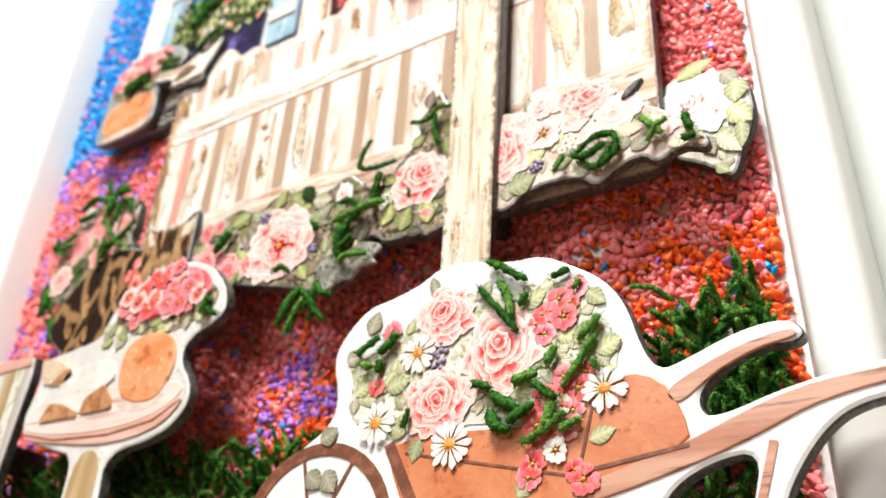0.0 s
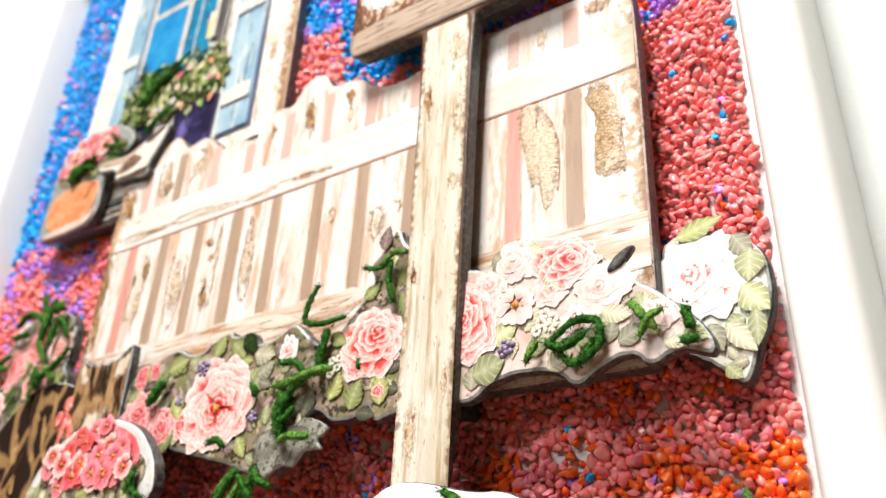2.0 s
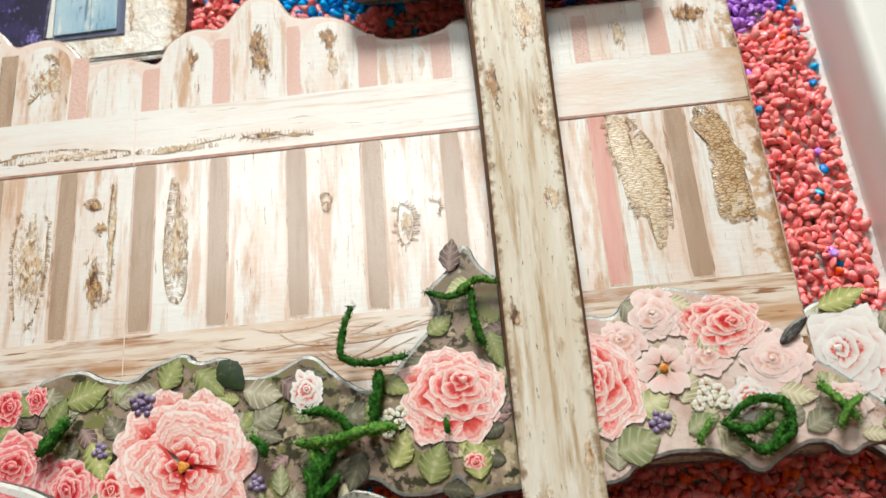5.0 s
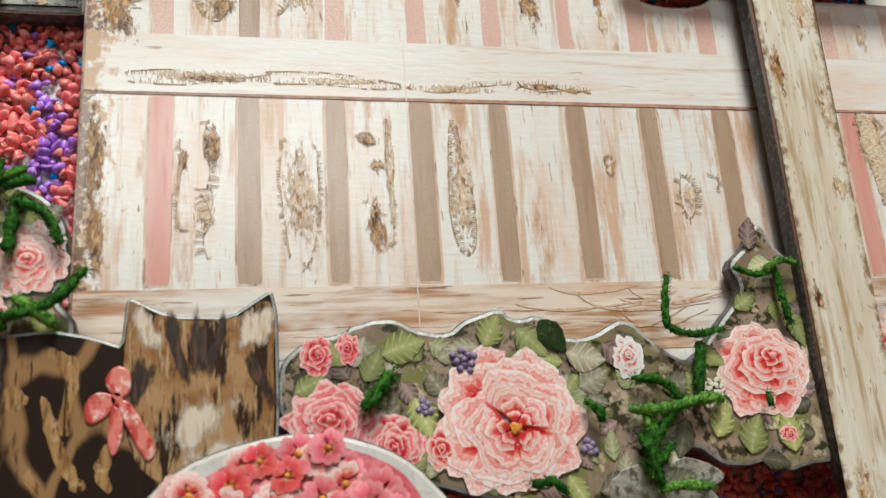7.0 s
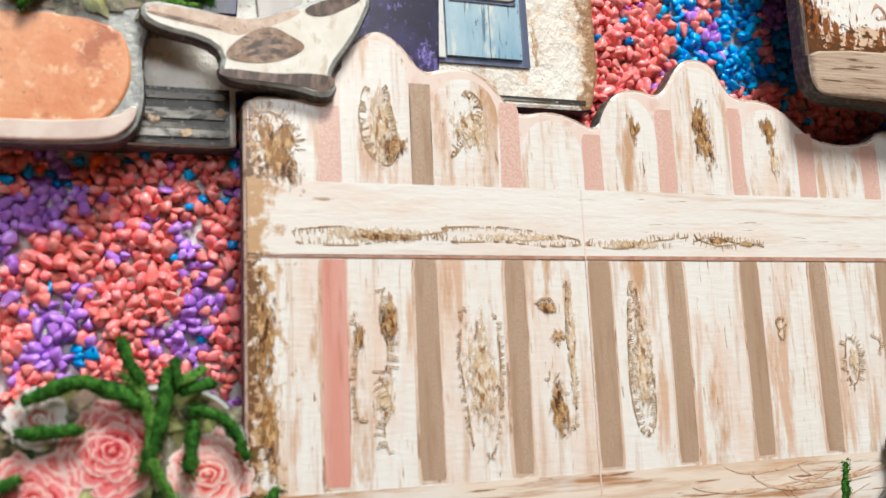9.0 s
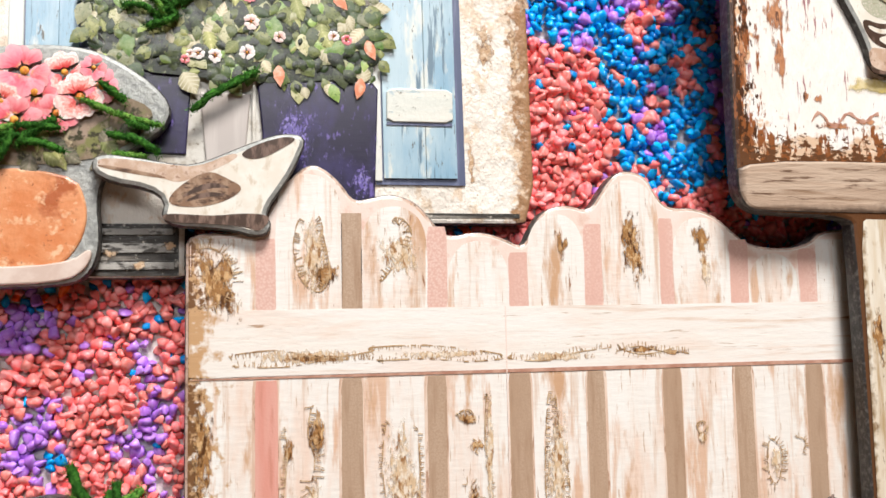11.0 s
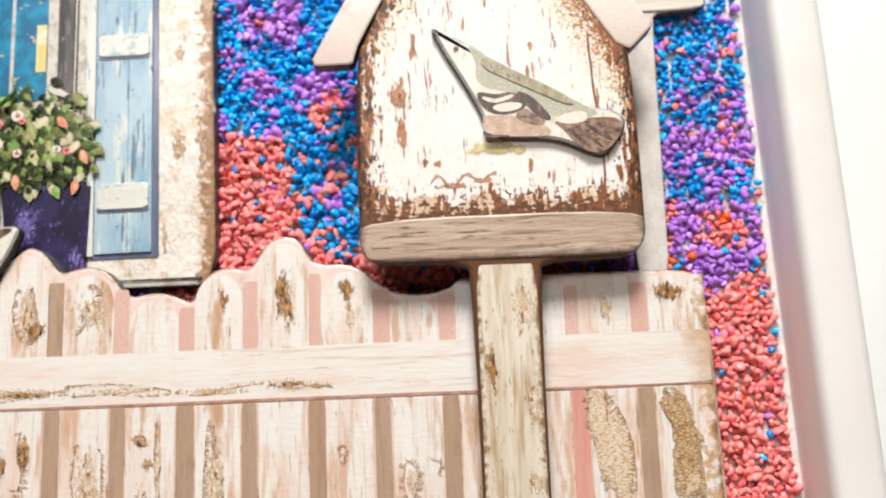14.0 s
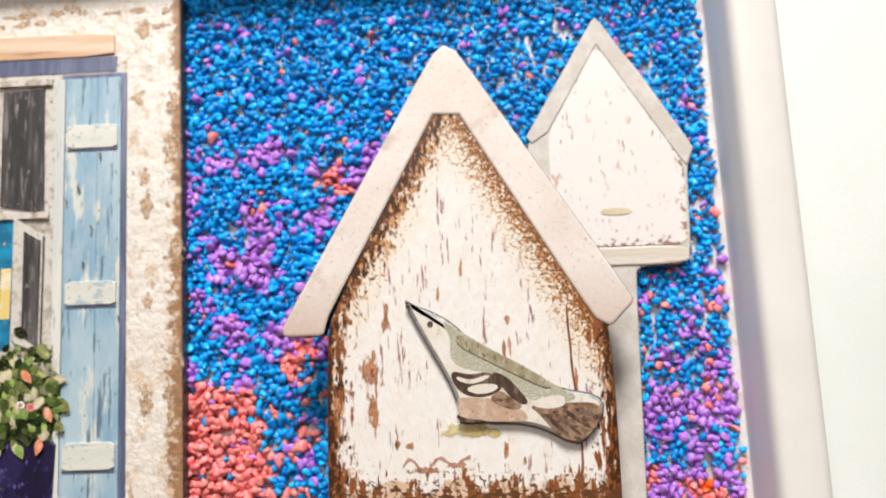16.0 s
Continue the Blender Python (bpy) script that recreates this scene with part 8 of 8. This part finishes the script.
# ---- coloured gravel ----
# the dark rose share is largest where garlands shade the gravel, below z 160
ZONES = (([  # x0 x1 z0 z1 and weights: coral, blue, purple, orange, rose
    (-25, 105, 312, 352, (0.01, 0.94, 0.05, 0.00, 0.00)),
    (70, 105, 286, 312, (0.03, 0.92, 0.05, 0.00, 0.00)),
    (70, 105, 264, 286, (0.03, 0.70, 0.27, 0.00, 0.00)),
    (70, 105, 243, 264, (0.06, 0.26, 0.68, 0.00, 0.00)),
    (70, 105, 225, 243, (0.26, 0.05, 0.62, 0.05, 0.02)),
    (-25, 34, 270, 312, (0.01, 0.66, 0.33, 0.00, 0.00))] + [(-25, -4, 226, 263, (0.96, 0.03, 0.01, 0.00, 0.00)),
    (-4, 16, 239, 266, (0.24, 0.74, 0.02, 0.00, 0.00)),
    (-1, 34, 222, 240, (0.95, 0.03, 0.02, 0.00, 0.00)),
    (-25, 34, 260, 276, (0.09, 0.68, 0.23, 0.00, 0.00)),
    (-150, -112, 226, 352, (0.02, 0.92, 0.06, 0.00, 0.00)),
    (-150, -100, 206, 226, (0.50, 0.08, 0.42, 0.00, 0.00))]) + ([(-112, -98, 240, 352, (0.06, 0.30, 0.62, 0.00, 0.02)),
    (-100, -84, 196, 222, (0.70, 0.03, 0.27, 0.00, 0.00)),
    (-84, -70, 188, 222, (0.86, 0.03, 0.11, 0.00, 0.00)),
    (-150, -70, 140, 206, (0.86, 0.02, 0.11, 0.00, 0.01)),
    (68, 105, 120, 142, (0.36, 0.02, 0.02, 0.54, 0.06)),
    (68, 105, 151, 228, (0.92, 0.02, 0.01, 0.02, 0.03))] + [(58, 105, 108, 140, (0.30, 0.01, 0.03, 0.58, 0.08)),
    (46, 105, 138, 152, (0.72, 0.01, 0.01, 0.10, 0.16)),
    (40, 70, 120, 160, (0.62, 0.00, 0.01, 0.20, 0.17)),
    (-24, 10, 111, 130, (0.26, 0.01, 0.48, 0.22, 0.03)),
    (-20, 36, 100, 124, (0.40, 0.02, 0.16, 0.38, 0.04)),
    (-60, 40, 96, 160, (0.54, 0.01, 0.05, 0.08, 0.32)),
    (-150, 105, 40, 160, (0.50, 0.02, 0.16, 0.12, 0.20)),
]))


def weights(x, z):
    x += 5 * noise.noise((x * 0.09, z * 0.09, 3.1))
    z += 8 * noise.noise((x * 0.07, z * 0.07, 8.7))
    for x0, x1, z0, z1, w in ZONES:
        if x0 <= x < x1 and z0 <= z < z1:
            return w
    return (0.05, 0.7, 0.25, 0.0, 0.0) if z > 240 else (0.6, 0.1, 0.2, 0.05, 0.05)


HIDDEN = [(-70, 74, 172, 224), (-104, -23, 238, 350), (30, 54, 240, 264), (60, 80, 292, 310), (-95, -50, 145, 165), (30, 70, 80, 122)]
rng = np.random.default_rng(5)
bmi = bmesh.new()
bmesh.ops.create_icosphere(bmi, subdivisions=2, radius=1.0)
ico_v = np.array([v.co[:] for v in bmi.verts])
ico_f = np.array([[v.index for v in f.verts] for f in bmi.faces])
bmi.free()
stones = []
for k in range(24):
    # chip the ball with a few planes to give angular, water-worn grains
    v = ico_v.copy()
    for _ in range(13):
        d = rng.normal(size=3)
        d /= np.linalg.norm(d)
        over = np.maximum(v @ d - rng.uniform(0.40, 0.72), 0)
        v -= over[:, None] * d
    v /= np.abs(v).max()
    stones.append(v * rng.uniform((1.0, 0.75, 0.65), (1.35, 1.0, 1.0)))
verts, faces, mats = [], [], []
count = 0
step = 1.40
rows = int((Z1 - Z0) / (step * 0.9))
for j in range(rows):
    for i in range(int((X1 - X0) / step) - 1):
        x = X0 + step * (i + 0.5 * (j % 2) + rng.uniform(-0.3, 0.3)) + 0.6
        z = Z0 + step * 0.9 * (j + rng.uniform(-0.3, 0.3)) + 0.6
        x, z = x + LEAN * (z - 200), z - LEAN * x
        if any(a < x < b and c < z < d for a, b, c, d in HIDDEN) or z < 66:
            continue
        bare = noise.noise((x * 0.16, z * 0.16, 21.0))
        if rng.random() < (0.5 if bare > 0.40 else 0.012):
            continue
        w = weights(x, z)
        w = np.array([a * math.exp((7.5 if 0.1 < a < 0.8 else 1.5) * noise.noise((x * 0.12, z * 0.12, 17.0 * k))) for k, a in enumerate(w)])
        c = rng.choice(5, p=w / w.sum())
        q = rng.normal(size=4)
        q /= np.linalg.norm(q)
        a, b, cc, d = q
        R = np.array([[1 - 2 * (cc * cc + d * d), 2 * (b * cc - a * d), 2 * (b * d + a * cc)], [2 * (b * cc + a * d), 1 - 2 * (b * b + d * d), 2 * (cc * d - a * b)], [2 * (b * d - a * cc), 2 * (cc * d + a * b), 1 - 2 * (b * b + cc * cc)]])
        size = rng.uniform(0.86, 1.27) * (1.06, 0.95, 1.04, 1.1, 1.06)[c]
        if z < 160 and x > 30:
            size *= 1.06
        elif -25 < x < 30 and z > 222:
            size *= 1.14
        v = stones[rng.integers(24)] @ R.T * size + np.array([x, rng.uniform(0.2, 1.5), z])
        verts.append(v)
        faces.append(ico_f + len(ico_v) * count)
        mats += [c] * len(ico_f)
        count += 1
me = bpy.data.meshes.new("gravel")
me.from_pydata(np.concatenate(verts) / 1000, [], np.concatenate(faces))
for m in GRAVEL:
    me.materials.append(m)
me.polygons.foreach_set("material_index", mats)
me.polygons.foreach_set("use_smooth", [True] * len(me.polygons))
tagged(new("gravel", me), "coral, blue, purple and orange coloured gravel glued on the backboard", "gravel", kind="stuff")
